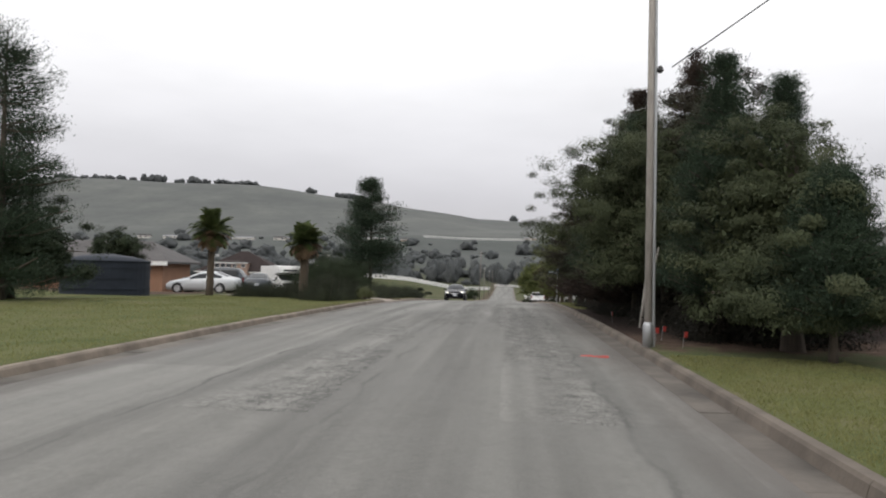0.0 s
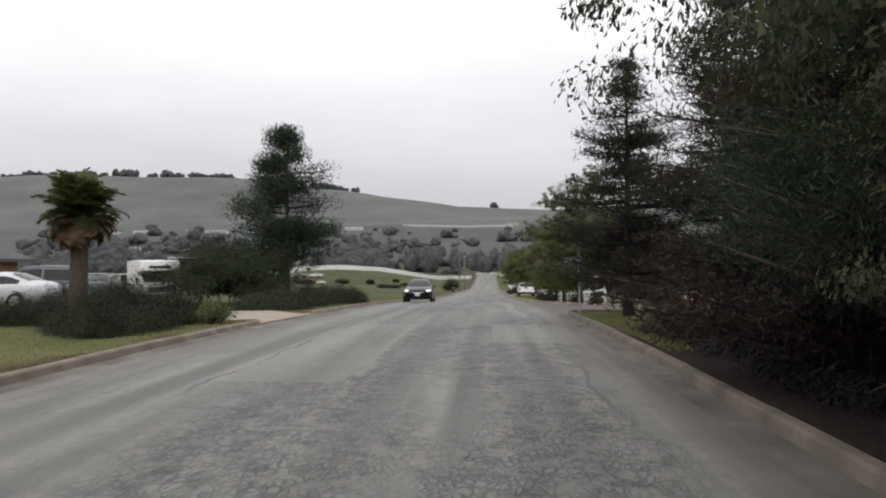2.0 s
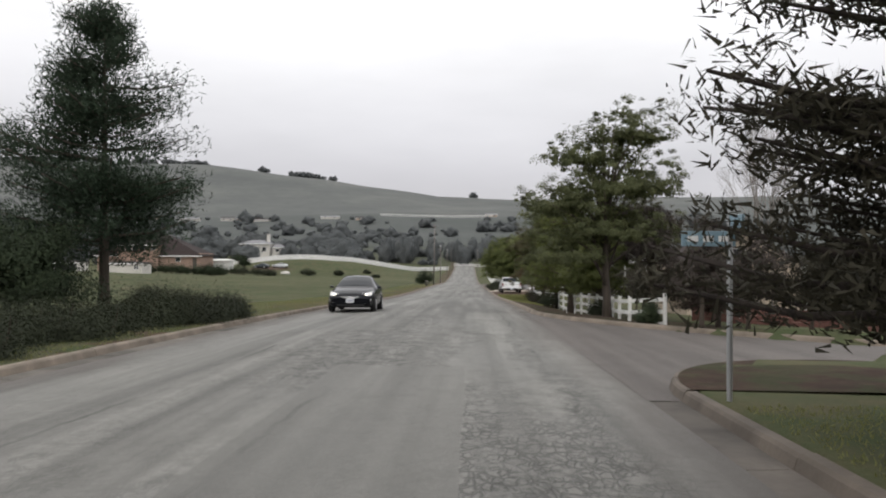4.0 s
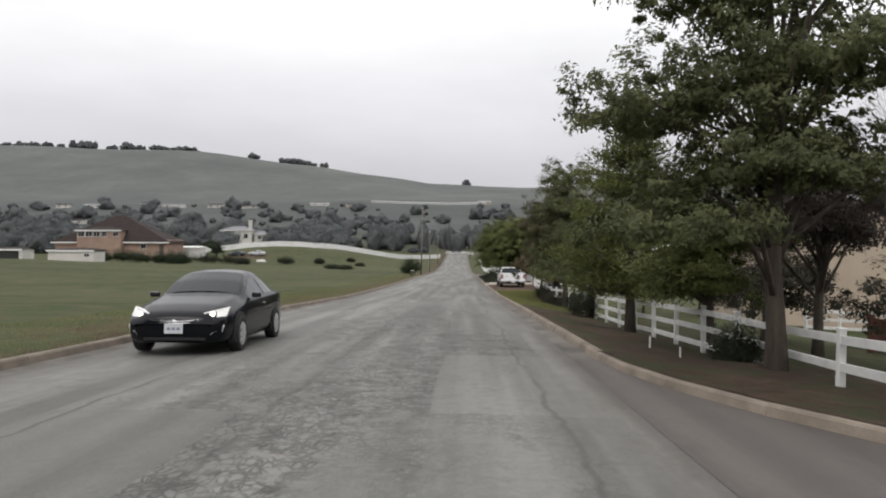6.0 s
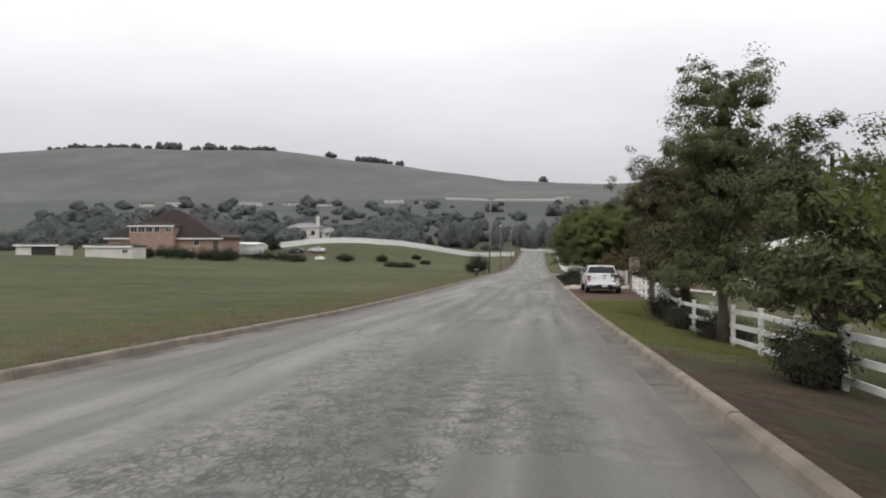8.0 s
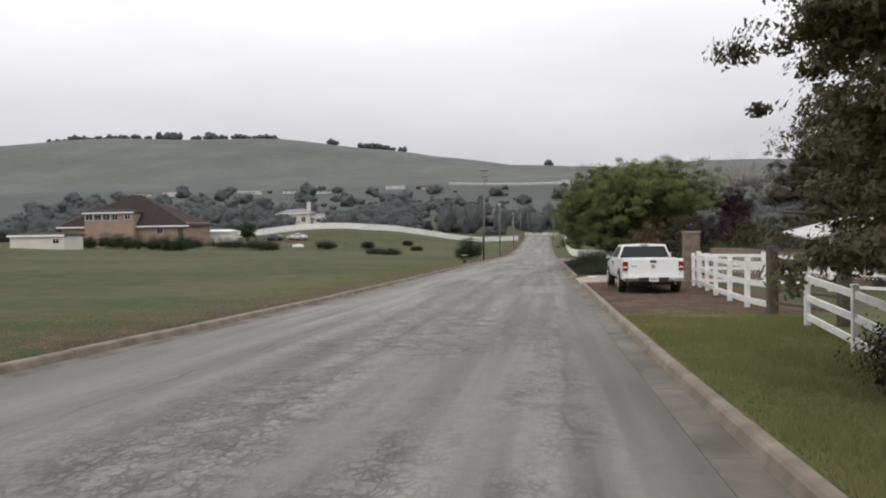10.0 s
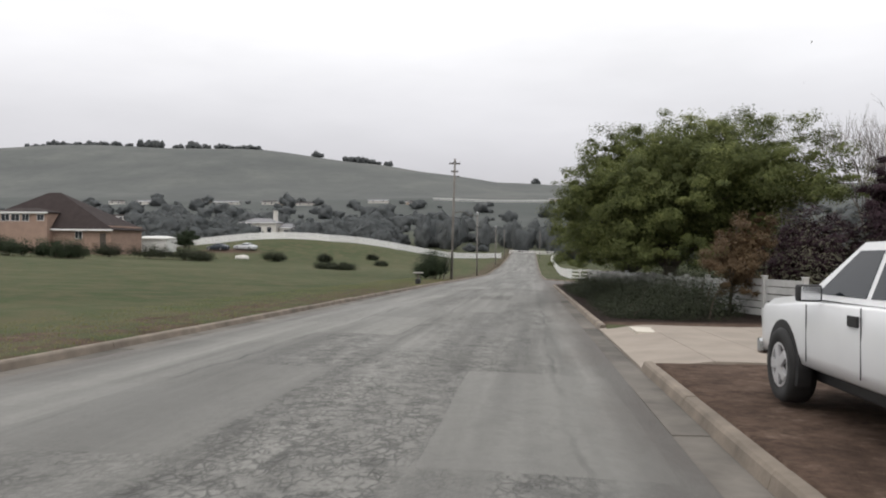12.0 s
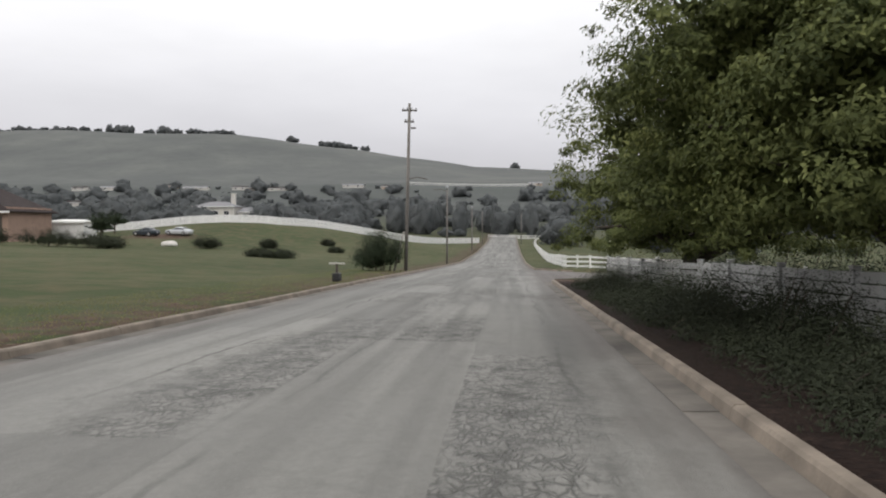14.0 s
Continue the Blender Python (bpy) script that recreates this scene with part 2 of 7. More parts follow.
def mat_ground():
    """Grass, bare soil where the 'soil' field of the mesh says so, and dry scrub greyed with distance haze on the hills
    ('hill').
    """
    m, nt, p = node_mat("grass_and_soil")
    pos = nt.nodes.new("ShaderNodeNewGeometry").outputs["Position"]
    big, mid, fine = noise_tex(nt, 0.055, 5, pos), noise_tex(nt, 0.6, 5, pos, 0.65), noise_tex(nt, 14, 4, pos, 0.7)
    c = ramp(nt, big, [(0.3, (0.050, 0.060, 0.031)), (0.5, (0.070, 0.079, 0.042)), (0.68, (0.098, 0.098, 0.058))])
    c = mixc(nt, mapr(nt, mid, 0.46, 0.66, 0, 0.75), c, (0.116, 0.098, 0.058))
    c = mixc(nt, mapr(nt, mid, 0.50, 0.36, 0, 0.5), c, (0.045, 0.070, 0.024))
    c = mixc(nt, mapr(nt, fine, 0.4, 0.75, 0, 0.5), c, (0.035, 0.05, 0.018))
    lawn = nt.nodes.new("ShaderNodeAttribute")
    lawn.attribute_name = "lawn"
    lc = ramp(nt, mid, [(0.32, (0.072, 0.090, 0.034)), (0.5, (0.112, 0.122, 0.052)), (0.68, (0.150, 0.140, 0.076))])
    c = mixc(nt, lawn.outputs["Fac"], c, mixc(nt, mapr(nt, fine, 0.4, 0.75, 0, 0.45), lc, (0.060, 0.075, 0.028)))
    soil = nt.nodes.new("ShaderNodeAttribute")
    soil.attribute_name = "soil"
    sc = ramp(nt, noise_tex(nt, 1.3, 6, pos, 0.7), [(0.3, (0.050, 0.034, 0.026)), (0.52, (0.098, 0.066, 0.050)), (0.75, (0.165, 0.120, 0.092))])
    clod = noise_tex(nt, 4.5, 6, pos, 0.72)
    sc = mixc(nt, mapr(nt, clod, 0.50, 0.64, 0, 0.75), sc, (0.040, 0.027, 0.021))
    sc = mixc(nt, mapr(nt, clod, 0.44, 0.34, 0, 0.6), sc, (0.200, 0.150, 0.118))
    sc = mixc(nt, mapr(nt, fine, 0.4, 0.75, 0, 0.5), sc, (0.05, 0.036, 0.028))
    edge = nt.nodes.new("ShaderNodeMath")
    edge.operation = "ADD"
    nt.links.new(soil.outputs["Fac"], edge.inputs[0])
    nt.links.new(mapr(nt, noise_tex(nt, 1.1, 5, pos, 0.7), 0.25, 0.75, -0.45, 0.45), edge.inputs[1])
    c = mixc(nt, mapr(nt, edge.outputs[0], 0.40, 0.62), c, sc)
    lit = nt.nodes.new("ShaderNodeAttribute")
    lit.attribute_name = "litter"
    # dark leaf litter and mulch, with the tree shade painted in
    shaded_mulch = ramp(nt, noise_tex(nt, 9, 5, pos, 0.75), [(0.35, (0.010, 0.007, 0.006)), (0.6, (0.024, 0.016, 0.013)), (0.75, (0.050, 0.034, 0.026))])
    c = mixc(nt, lit.outputs["Fac"], c, shaded_mulch)
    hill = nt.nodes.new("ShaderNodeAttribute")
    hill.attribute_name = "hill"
    # scrub tones with the haze of distance put into the grey
    hazed_hill = ramp(nt, noise_tex(nt, 0.010, 6, pos, 0.6), [(0.35, (0.100, 0.106, 0.104)), (0.55, (0.120, 0.126, 0.121)), (0.7, (0.142, 0.146, 0.138))])
    hazed_hill = mixc(nt, mapr(nt, noise_tex(nt, 0.06, 4, pos, 0.7), 0.5, 0.7, 0, 0.5), hazed_hill, (0.084, 0.091, 0.088))
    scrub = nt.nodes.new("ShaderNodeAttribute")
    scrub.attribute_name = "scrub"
    hazed_hill = mixc(nt, math_node(nt, "MULTIPLY", scrub.outputs["Fac"], mapr(nt, noise_tex(nt, 0.02, 5, pos, 0.65), 0.35, 0.6, 0.45, 1.0)), hazed_hill, (0.080, 0.088, 0.084))
    c = mixc(nt, hill.outputs["Fac"], c, hazed_hill)
    nt.links.new(c, p.inputs["Base Color"])
    p.inputs["Roughness"].default_value, p.inputs["Specular IOR Level"].default_value = 0.95, 0.1
    bump(nt, p, fine, 0.6, 0.05)
    return m


def mat_glass(name, tint=(0.02, 0.025, 0.028)):
    m, nt, p = node_mat(name)
    p.inputs["Base Color"].default_value = (*tint, 1)
    p.inputs["Roughness"].default_value = 0.04
    p.inputs["Specular IOR Level"].default_value = 0.32
    return m


def mat_lamp(name, col, power):
    m, nt, p = node_mat(name)
    p.inputs["Base Color"].default_value = (0.8, 0.8, 0.8, 1)
    p.inputs["Emission Color"].default_value = (*col, 1)
    p.inputs["Emission Strength"].default_value = power
    return m


def mat_bark(name, a, b):
    m, nt, p = node_mat(name)
    pos = nt.nodes.new("ShaderNodeNewGeometry").outputs["Position"]
    g = noise_tex(nt, 9, 5, pos, 0.7, (1, 1, 0.18))
    nt.links.new(ramp(nt, g, [(0.3, a), (0.7, b)]), p.inputs["Base Color"])
    p.inputs["Roughness"].default_value = 0.9
    bump(nt, p, g, 0.7, 0.03)
    return m


M_ASPHALT = mat_asphalt("weathered_asphalt", (0.172, 0.170, 0.157))
M_ASPHALT2 = mat_asphalt("side_street_asphalt", (0.122, 0.110, 0.102), 0.7)
M_CONC = mat_simple("pale_concrete", (0.285, 0.245, 0.205), 0.85, 0, 0.16, 1.2, 30, 0.3)
M_KERB = mat_simple("stained_kerb_concrete", (0.195, 0.163, 0.130), 0.9, 0, 0.40, 1.6, 22, 0.5)
M_GUTTER = mat_simple("gutter_concrete", (0.118, 0.107, 0.093), 0.9, 0, 0.6, 0.8, 9, 0.6)
# kerb stains plus the thicket's shade, both put into one darker colour
M_KERBDIRTSHADE = mat_simple("dirt_and_shade_kerb_concrete", (0.118, 0.098, 0.080), 0.9, 0, 0.45, 1.3, 20, 0.5)
M_GUTTERDIRT = mat_simple("dirt_covered_gutter_concrete", (0.100, 0.088, 0.076), 0.9, 0, 0.55, 0.9, 14, 0.5)
# panel fence white dimmed to paint in its shade; also the shelter roof's dull grey
M_GREYFENCE = mat_simple("shade_greyed_fence_dull_roof", (0.44, 0.44, 0.43), 0.7, 0, 0.2, 2.0, 20, 0.15)
M_NEWCONC = mat_simple("fresh_concrete_panel", (0.56, 0.52, 0.45), 0.85, 0, 0.08, 1.2, 30, 0.2)
M_GROUND = mat_ground()
M_WHITE = mat_simple("white_vinyl", (0.78, 0.78, 0.77), 0.45, 0, 0.06, 2.5, 20, 0.05)
M_OLDWHITE = mat_simple("weathered_white_paint", (0.66, 0.66, 0.64), 0.6, 0, 0.14, 3.0, 25, 0.15)
M_WOODPOLE = mat_bark("grey_weathered_pole", (0.24, 0.22, 0.20), (0.42, 0.39, 0.36))
M_POLEDARK = mat_bark("dark_grey_weathered_pole", (0.12, 0.11, 0.10), (0.22, 0.205, 0.19))
M_DARKWOOD = mat_bark("dark_weathered_wood", (0.05, 0.042, 0.036), (0.11, 0.095, 0.08))
M_BARK = mat_bark("brown_bark", (0.035, 0.028, 0.022), (0.10, 0.08, 0.062))
M_BARKDARK = mat_bark("dark_red_brown_bark", (0.012, 0.009, 0.008), (0.036, 0.027, 0.022))
M_BARKGREY = mat_bark("grey_bark", (0.14, 0.125, 0.115), (0.30, 0.275, 0.25))
M_PALMBARK = mat_bark("palm_trunk_fibre", (0.040, 0.030, 0.022), (0.11, 0.085, 0.06))
M_PINE = mat_leaf("pine_needles", [(0.0, (0.016, 0.025, 0.016)), (0.6, (0.027, 0.042, 0.026)), (1.0, (0.045, 0.062, 0.038))], 0.75, 0.15)
M_DARKLEAF = mat_leaf("dark_evergreen_leaves", [(0.0, (0.014, 0.020, 0.011)), (0.6, (0.022, 0.032, 0.016)), (1.0, (0.038, 0.046, 0.023))], 0.75, 0.15)
M_THICKET = mat_leaf("olive_evergreen_leaves", [(0.0, (0.018, 0.023, 0.012)), (0.6, (0.033, 0.040, 0.020)), (1.0, (0.060, 0.064, 0.034))], 0.75, 0.2, 1.9)
# brown leaves with the deep shade below the trees put into their colour
M_SHADE = mat_leaf("shade_darkened_brown_leaves", [(0.0, (0.007, 0.007, 0.005)), (0.6, (0.012, 0.011, 0.008)), (1.0, (0.022, 0.019, 0.013))], 0.8, 0.1)
M_CEDAR = mat_leaf("cedar_sprays", [(0.0, (0.022, 0.021, 0.015)), (0.6, (0.036, 0.034, 0.023)), (1.0, (0.060, 0.052, 0.036))], 0.75, 0.15, 1.15)
M_OAK = mat_leaf("grey_brown_oak_leaves", [(0.0, (0.028, 0.027, 0.020)), (0.6, (0.048, 0.046, 0.032)), (1.0, (0.082, 0.076, 0.052))], 0.75, 0.25, 2.1)
M_TWIG = mat_leaf("grey_brown_twiggy_leaves", [(0.0, (0.030, 0.025, 0.022)), (0.6, (0.048, 0.040, 0.035)), (1.0, (0.075, 0.062, 0.052))], 0.8, 0.2)
M_RUST = mat_leaf("rusty_cedar_sprays", [(0.0, (0.022, 0.016, 0.013)), (0.6, (0.036, 0.026, 0.020)), (1.0, (0.058, 0.042, 0.033))], 0.75, 0.15, 1.15)
M_LEAF = mat_leaf("mid_green_leaves", [(0.0, (0.028, 0.035, 0.015)), (0.6, (0.062, 0.069, 0.031)), (1.0, (0.118, 0.124, 0.057))], 0.6, 0.3, 1.75)
M_BRONZE = mat_leaf("bronze_green_leaves", [(0.0, (0.030, 0.028, 0.014)), (0.6, (0.064, 0.060, 0.030)), (1.0, (0.120, 0.106, 0.056))], 0.6, 0.3, 1.6)
M_LIME = mat_leaf("fresh_green_leaves", [(0.0, (0.034, 0.042, 0.013)), (0.6, (0.074, 0.086, 0.027)), (1.0, (0.132, 0.138, 0.050))], 0.6, 0.3, 1.75)
M_PEPPER = mat_leaf("pepper_tree_leaves", [(0.0, (0.024, 0.032, 0.013)), (0.6, (0.070, 0.080, 0.027)), (1.0, (0.140, 0.150, 0.055))], 0.65, 0.3, 2.1, 1.1)
M_ORANGE = mat_leaf("rust_orange_leaves", [(0.0, (0.050, 0.035, 0.020)), (0.6, (0.090, 0.060, 0.034)), (1.0, (0.130, 0.092, 0.054))], 0.6, 0.3)
M_PLUM = mat_leaf("purple_plum_leaves", [(0.0, (0.012, 0.006, 0.009)), (0.6, (0.026, 0.013, 0.018)), (1.0, (0.052, 0.030, 0.038))], 0.5, 0.2)
M_JUNIPER = mat_leaf("juniper_sprays", [(0.0, (0.013, 0.016, 0.010)), (0.6, (0.022, 0.027, 0.015)), (1.0, (0.038, 0.042, 0.024))], 0.8, 0.15)
M_PALM = mat_leaf("palm_leaflets", [(0.0, (0.030, 0.042, 0.016)), (0.6, (0.062, 0.080, 0.030)), (1.0, (0.12, 0.125, 0.055))], 0.5, 0.25)
M_DEADPALM = mat_leaf("dead_palm_leaflets", [(0.0, (0.09, 0.06, 0.04)), (1.0, (0.22, 0.155, 0.10))], 0.7, 0.2)
M_GRASS = mat_leaf("grass_blades", [(0.0, (0.080, 0.088, 0.036)), (0.6, (0.118, 0.122, 0.052)), (1.0, (0.170, 0.155, 0.080))], 0.85, 0.5, 1.9, 0.5, 0.08)
# distance haze is mixed into this leaf colour: paler and bluer than near foliage
M_FARTREE_HAZED = mat_leaf("haze_tinted_far_leaves", [(0.0, (0.118, 0.130, 0.134)), (0.6, (0.142, 0.154, 0.156)), (1.0, (0.166, 0.177, 0.175))], 0.95, 0.35, 1.0, 0.05, 0.05)
M_GLASS = mat_glass("car_glass", (0.014, 0.018, 0.022))
M_WINDOW = mat_glass("house_window_glass", (0.03, 0.034, 0.04))
M_TYRE = mat_simple("tyre_rubber", (0.02, 0.02, 0.02), 0.8, 0, 0.2, 6, 60, 0.2)
M_RIM = mat_simple("alloy_rim", (0.58, 0.58, 0.59), 0.35, 0.35, 0.08, 5, 40, 0.02)
M_CHROME = mat_simple("chrome", (0.72, 0.73, 0.74), 0.15, 1.0, 0.04, 5, 40, 0.0)
M_BLACKPL = mat_simple("black_plastic", (0.018, 0.018, 0.019), 0.55, 0, 0.15, 6, 60, 0.1)
M_TRUCK = mat_simple("white_car_paint", (0.76, 0.77, 0.78), 0.3, 0, 0.03, 1.5, 30, 0.0, 0.6, grit=0.02)
M_BLACKCAR = mat_simple("black_car_paint", (0.006, 0.007, 0.010), 0.16, 0, 0.1, 1.5, 30, 0.0, 0.0, 0.22, grit=0.02)
M_SILVER = mat_simple("silver_car_paint", (0.52, 0.54, 0.56), 0.3, 0.3, 0.04, 1.5, 30, 0.0, 0.6, grit=0.02)
M_NAVY = mat_simple("dark_blue_car_paint", (0.030, 0.040, 0.050), 0.35, 0, 0.08, 1.5, 30, 0.0, 0.2, 0.4, grit=0.02)
M_REDLENS = mat_simple("red_lamp_lens", (0.20, 0.010, 0.014), 0.2, 0, 0.08, 8, 60, 0.0, 0.5)
M_CLEARLENS = mat_simple("clear_lamp_lens", (0.75, 0.75, 0.74), 0.12, 0, 0.03, 8, 60, 0.0, 0.5)
M_HEADLAMP = mat_lamp("lit_headlamp", (1.0, 0.93, 0.78), 3.0)
M_PLATE = mat_simple("number_plate", (0.62, 0.64, 0.67), 0.5, 0, 0.05, 8, 60, 0.0)
M_PLATEBAR = mat_simple("number_plate_bars", (0.22, 0.24, 0.32), 0.5, 0, 0.05, 8, 60, 0.0)
M_STUCCO = mat_simple("tan_stucco", (0.31, 0.215, 0.17), 0.9, 0, 0.12, 0.8, 20, 0.3)
M_CREAM = mat_simple("cream_stucco", (0.46, 0.38, 0.30), 0.9, 0, 0.08, 0.8, 20, 0.3)
M_WALLWHITE = mat_simple("off_white_house_wall", (0.60, 0.58, 0.54), 0.8, 0, 0.08, 0.6, 20, 0.2)
M_ROOFBROWN = mat_simple("brown_roof_tiles", (0.038, 0.029, 0.028), 0.9, 0, 0.2, 0.9, 12, 0.5, 0.0, 0.25)
M_ROOFGREY = mat_simple("grey_roof_shingles", (0.20, 0.20, 0.21), 0.8, 0, 0.15, 0.9, 12, 0.5)
M_ROOFDARK = mat_simple("dark_grey_shingles", (0.105, 0.10, 0.10), 0.85, 0, 0.18, 0.9, 12, 0.5, 0.0, 0.3)
M_ORANGEWALL = mat_simple("terracotta_wall", (0.30, 0.17, 0.11), 0.9, 0, 0.12, 0.8, 20, 0.3)
M_STONE = mat_simple("field_stone", (0.20, 0.155, 0.125), 0.85, 0, 0.35, 4.0, 25, 0.6)
M_MORTAR = mat_simple("mortar", (0.14, 0.12, 0.105), 0.95, 0, 0.2, 4.0, 25, 0.5)
M_BRICKRED = mat_simple("red_brick_paver", (0.28, 0.10, 0.075), 0.85, 0, 0.2, 5.0, 40, 0.3)
M_TANK = mat_simple("dark_blue_tank_steel", (0.020, 0.026, 0.038), 0.7, 0.0, 0.15, 1.5, 30, 0.1, 0.0, 0.3)
M_REDFLAG = mat_simple("red_marking_paint", (0.62, 0.07, 0.06), 0.7, 0, 0.1, 8, 60, 0.0)
M_GREENSIGN = mat_simple("blue_green_street_sign", (0.20, 0.30, 0.36), 0.5, 0, 0.06, 8, 60, 0.0)
M_STEEL = mat_simple("galvanised_steel", (0.42, 0.43, 0.44), 0.45, 0.7, 0.1, 5, 40, 0.05)
M_ROCK = mat_simple("pale_rock", (0.55, 0.53, 0.50), 0.9, 0, 0.15, 3, 20, 0.4)


# ---- shared building helpers ----
class MB:
    """Gathers vertices and faces for one mesh."""

    def __init__(self):
        self.v, self.f = [], []

    def add(self, vs, fs):
        o = len(self.v)
        self.v += [tuple(map(float, p)) for p in vs]
        self.f += [tuple(i + o for i in q) for q in fs]
        return self

    def box(self, a, b):
        (x0, y0, z0), (x1, y1, z1) = a, b
        return self.hexa([(x0, y0, z0), (x1, y0, z0), (x1, y1, z0), (x0, y1, z0), (x0, y0, z1), (x1, y0, z1), (x1, y1, z1), (x0, y1, z1)])

    def hexa(self, p):
        return self.add(p, [(3, 2, 1, 0), (4, 5, 6, 7), (0, 1, 5, 4), (1, 2, 6, 5), (2, 3, 7, 6), (3, 0, 4, 7)])

    def beam(self, a, b, w, h, up=(0, 0, 1)):
        a, b = Vector(a), Vector(b)
        d = (b - a).normalized()
        s = d.cross(Vector(up)).normalized() * (w / 2)
        u = s.cross(d).normalized() * (h / 2)
        return self.hexa([a - s - u, a + s - u, b + s - u, b - s - u, a - s + u, a + s + u, b + s + u, b - s + u])

    def tube(self, pts, rad, n=7, cap=True):
        pts = [Vector(p) for p in pts]
        o = len(self.v)
        for i, p in enumerate(pts):
            d = (pts[min(i + 1, len(pts) - 1)] - pts[max(i - 1, 0)]).normalized()
            s = d.orthogonal().normalized() if i == 0 else (s - d * s.dot(d)).normalized()
            t = d.cross(s)
            for k in range(n):
                a = 2 * math.pi * k / n
                self.v.append(tuple(p + (s * math.cos(a) + t * math.sin(a)) * rad[i]))
        for i in range(len(pts) - 1):
            for k in range(n):
                a, b = o + i * n + k, o + i * n + (k + 1) % n
                self.f.append((a, b, b + n, a + n))
        if cap:
            self.f.append(tuple(o + k for k in range(n))[::-1])
            self.f.append(tuple(o + (len(pts) - 1) * n + k for k in range(n)))
        return self

    def lathe(self, prof, n=20, axis="z", at=(0, 0, 0), cap=True):
        o = len(self.v)
        for r, h in prof:
            for k in range(n):
                a = 2 * math.pi * k / n
                c, s = r * math.cos(a), r * math.sin(a)
                p = (c, s, h) if axis == "z" else ((h, c, s) if axis == "x" else (c, h, s))
                self.v.append((p[0] + at[0], p[1] + at[1], p[2] + at[2]))
        for i in range(len(prof) - 1):
            for k in range(n):
                a, b = o + i * n + k, o + i * n + (k + 1) % n
                self.f.append((a, b, b + n, a + n))
        if cap:
            self.f.append(tuple(o + k for k in range(n))[::-1])
            self.f.append(tuple(o + (len(prof) - 1) * n + k for k in range(n)))
        return self

    def mesh(self, name="part", smooth=False, bevel=0.0):
        me = bpy.data.meshes.new(name)
        me.from_pydata(self.v, [], self.f)
        bm = bmesh.new()
        bm.from_mesh(me)
        if bevel:
            bmesh.ops.bevel(bm, geom=[e for e in bm.edges if len(e.link_faces) == 2 and e.calc_face_angle(0) > 0.6], offset=bevel, segments=2, affect="EDGES", profile=0.6)
        bmesh.ops.recalc_face_normals(bm, faces=bm.faces)
        bm.to_mesh(me)
        bm.free()
        if smooth:
            me.shade_smooth()
        return me


def part(name, me, mat, parent=None, label="", m=None):
    ob = new(name, me)
    if not me.materials:
        me.materials.append(mat)
    if parent is not None:
        ob.parent = parent
    if m is not None:
        ob.matrix_basis = m
    return tagged(ob, label)


def thing(name, label, category, m=None, group="", kind=""):
    ob = new(name)
    ob.empty_display_size = 0.2
    if m is not None:
        ob.matrix_basis = m
    return tagged(ob, label, category, group, kind)


def np_mesh(name, verts, quads):
    me = bpy.data.meshes.new(name)
    verts, quads = np.asarray(verts, np.float32), np.asarray(quads, np.int32)
    me.vertices.add(len(verts))
    me.vertices.foreach_set("co", verts.ravel())
    me.loops.add(quads.size)
    me.loops.foreach_set("vertex_index", quads.ravel())
    me.polygons.add(len(quads))
    k = quads.shape[1]
    me.polygons.foreach_set("loop_start", np.arange(0, quads.size, k, dtype=np.int32))
    me.update(calc_edges=True)
    return me


def sstep(a, b, v):
    t = np.clip((np.asarray(v, float) - a) / (b - a), 0, 1)
    return t * t * (3 - 2 * t)


# ---- the lie of the land ----
ROAD_Y = (-80, -20, 20, 40, 60, 80, 100, 120, 145, 170, 200, 240, 290, 350, 420, 600)
ROAD_Z = (-0.5, -0.27, 0.0, -0.10, -0.67, -1.48, -2.42, -3.11, -3.83, -4.56, -5.54, -6.75, -6.9, -6.1, -4.0, 4.0)
_ty = np.arange(-120, 640, 1.0)
_tz = np.interp(_ty, ROAD_Y, ROAD_Z)
_k = np.exp(-0.5 * (np.arange(-12, 13) / 5.0) ** 2)
_tz = np.convolve(np.pad(_tz, 12, mode="edge"), _k / _k.sum(), mode="valid")
HALF, KERB_W, KERB_H, GUTTER = 4.45, 0.16, 0.13, 0.36
VERGE = HALF + KERB_W
DRIVE_R, DRIVE_L = (125.7, 132.8), (42.0, 48.2)          # driveway openings: y from, y to
STREETS = ((51.2, 55.0, 4.2, 12.5), (177.0, 198.0, 5.0, 5.0))      # side streets on the right: y from, y to, corner radii


def road_z(y):
    return np.interp(y, _ty, _tz)


RIDGE_X = (-2600, -1500, -1060, -960, -740, -530, -410, -290, -190, -60, 10, 110, 540, 850, 1600, 2600)
RIDGE_Z = (120, 168, 180, 187, 182, 176, 160, 147, 130, 109, 108, 104, 112, 95, 80, 70)


def hash_noise(x, y, s, seed=0):
    return np.sin(x / s + seed * 1.7 + 1.3 * np.sin(y / s * 0.7 + seed)) * np.cos(y / s * 0.9 + 0.8 * np.sin(x / s * 1.1 + 2.1 * seed))


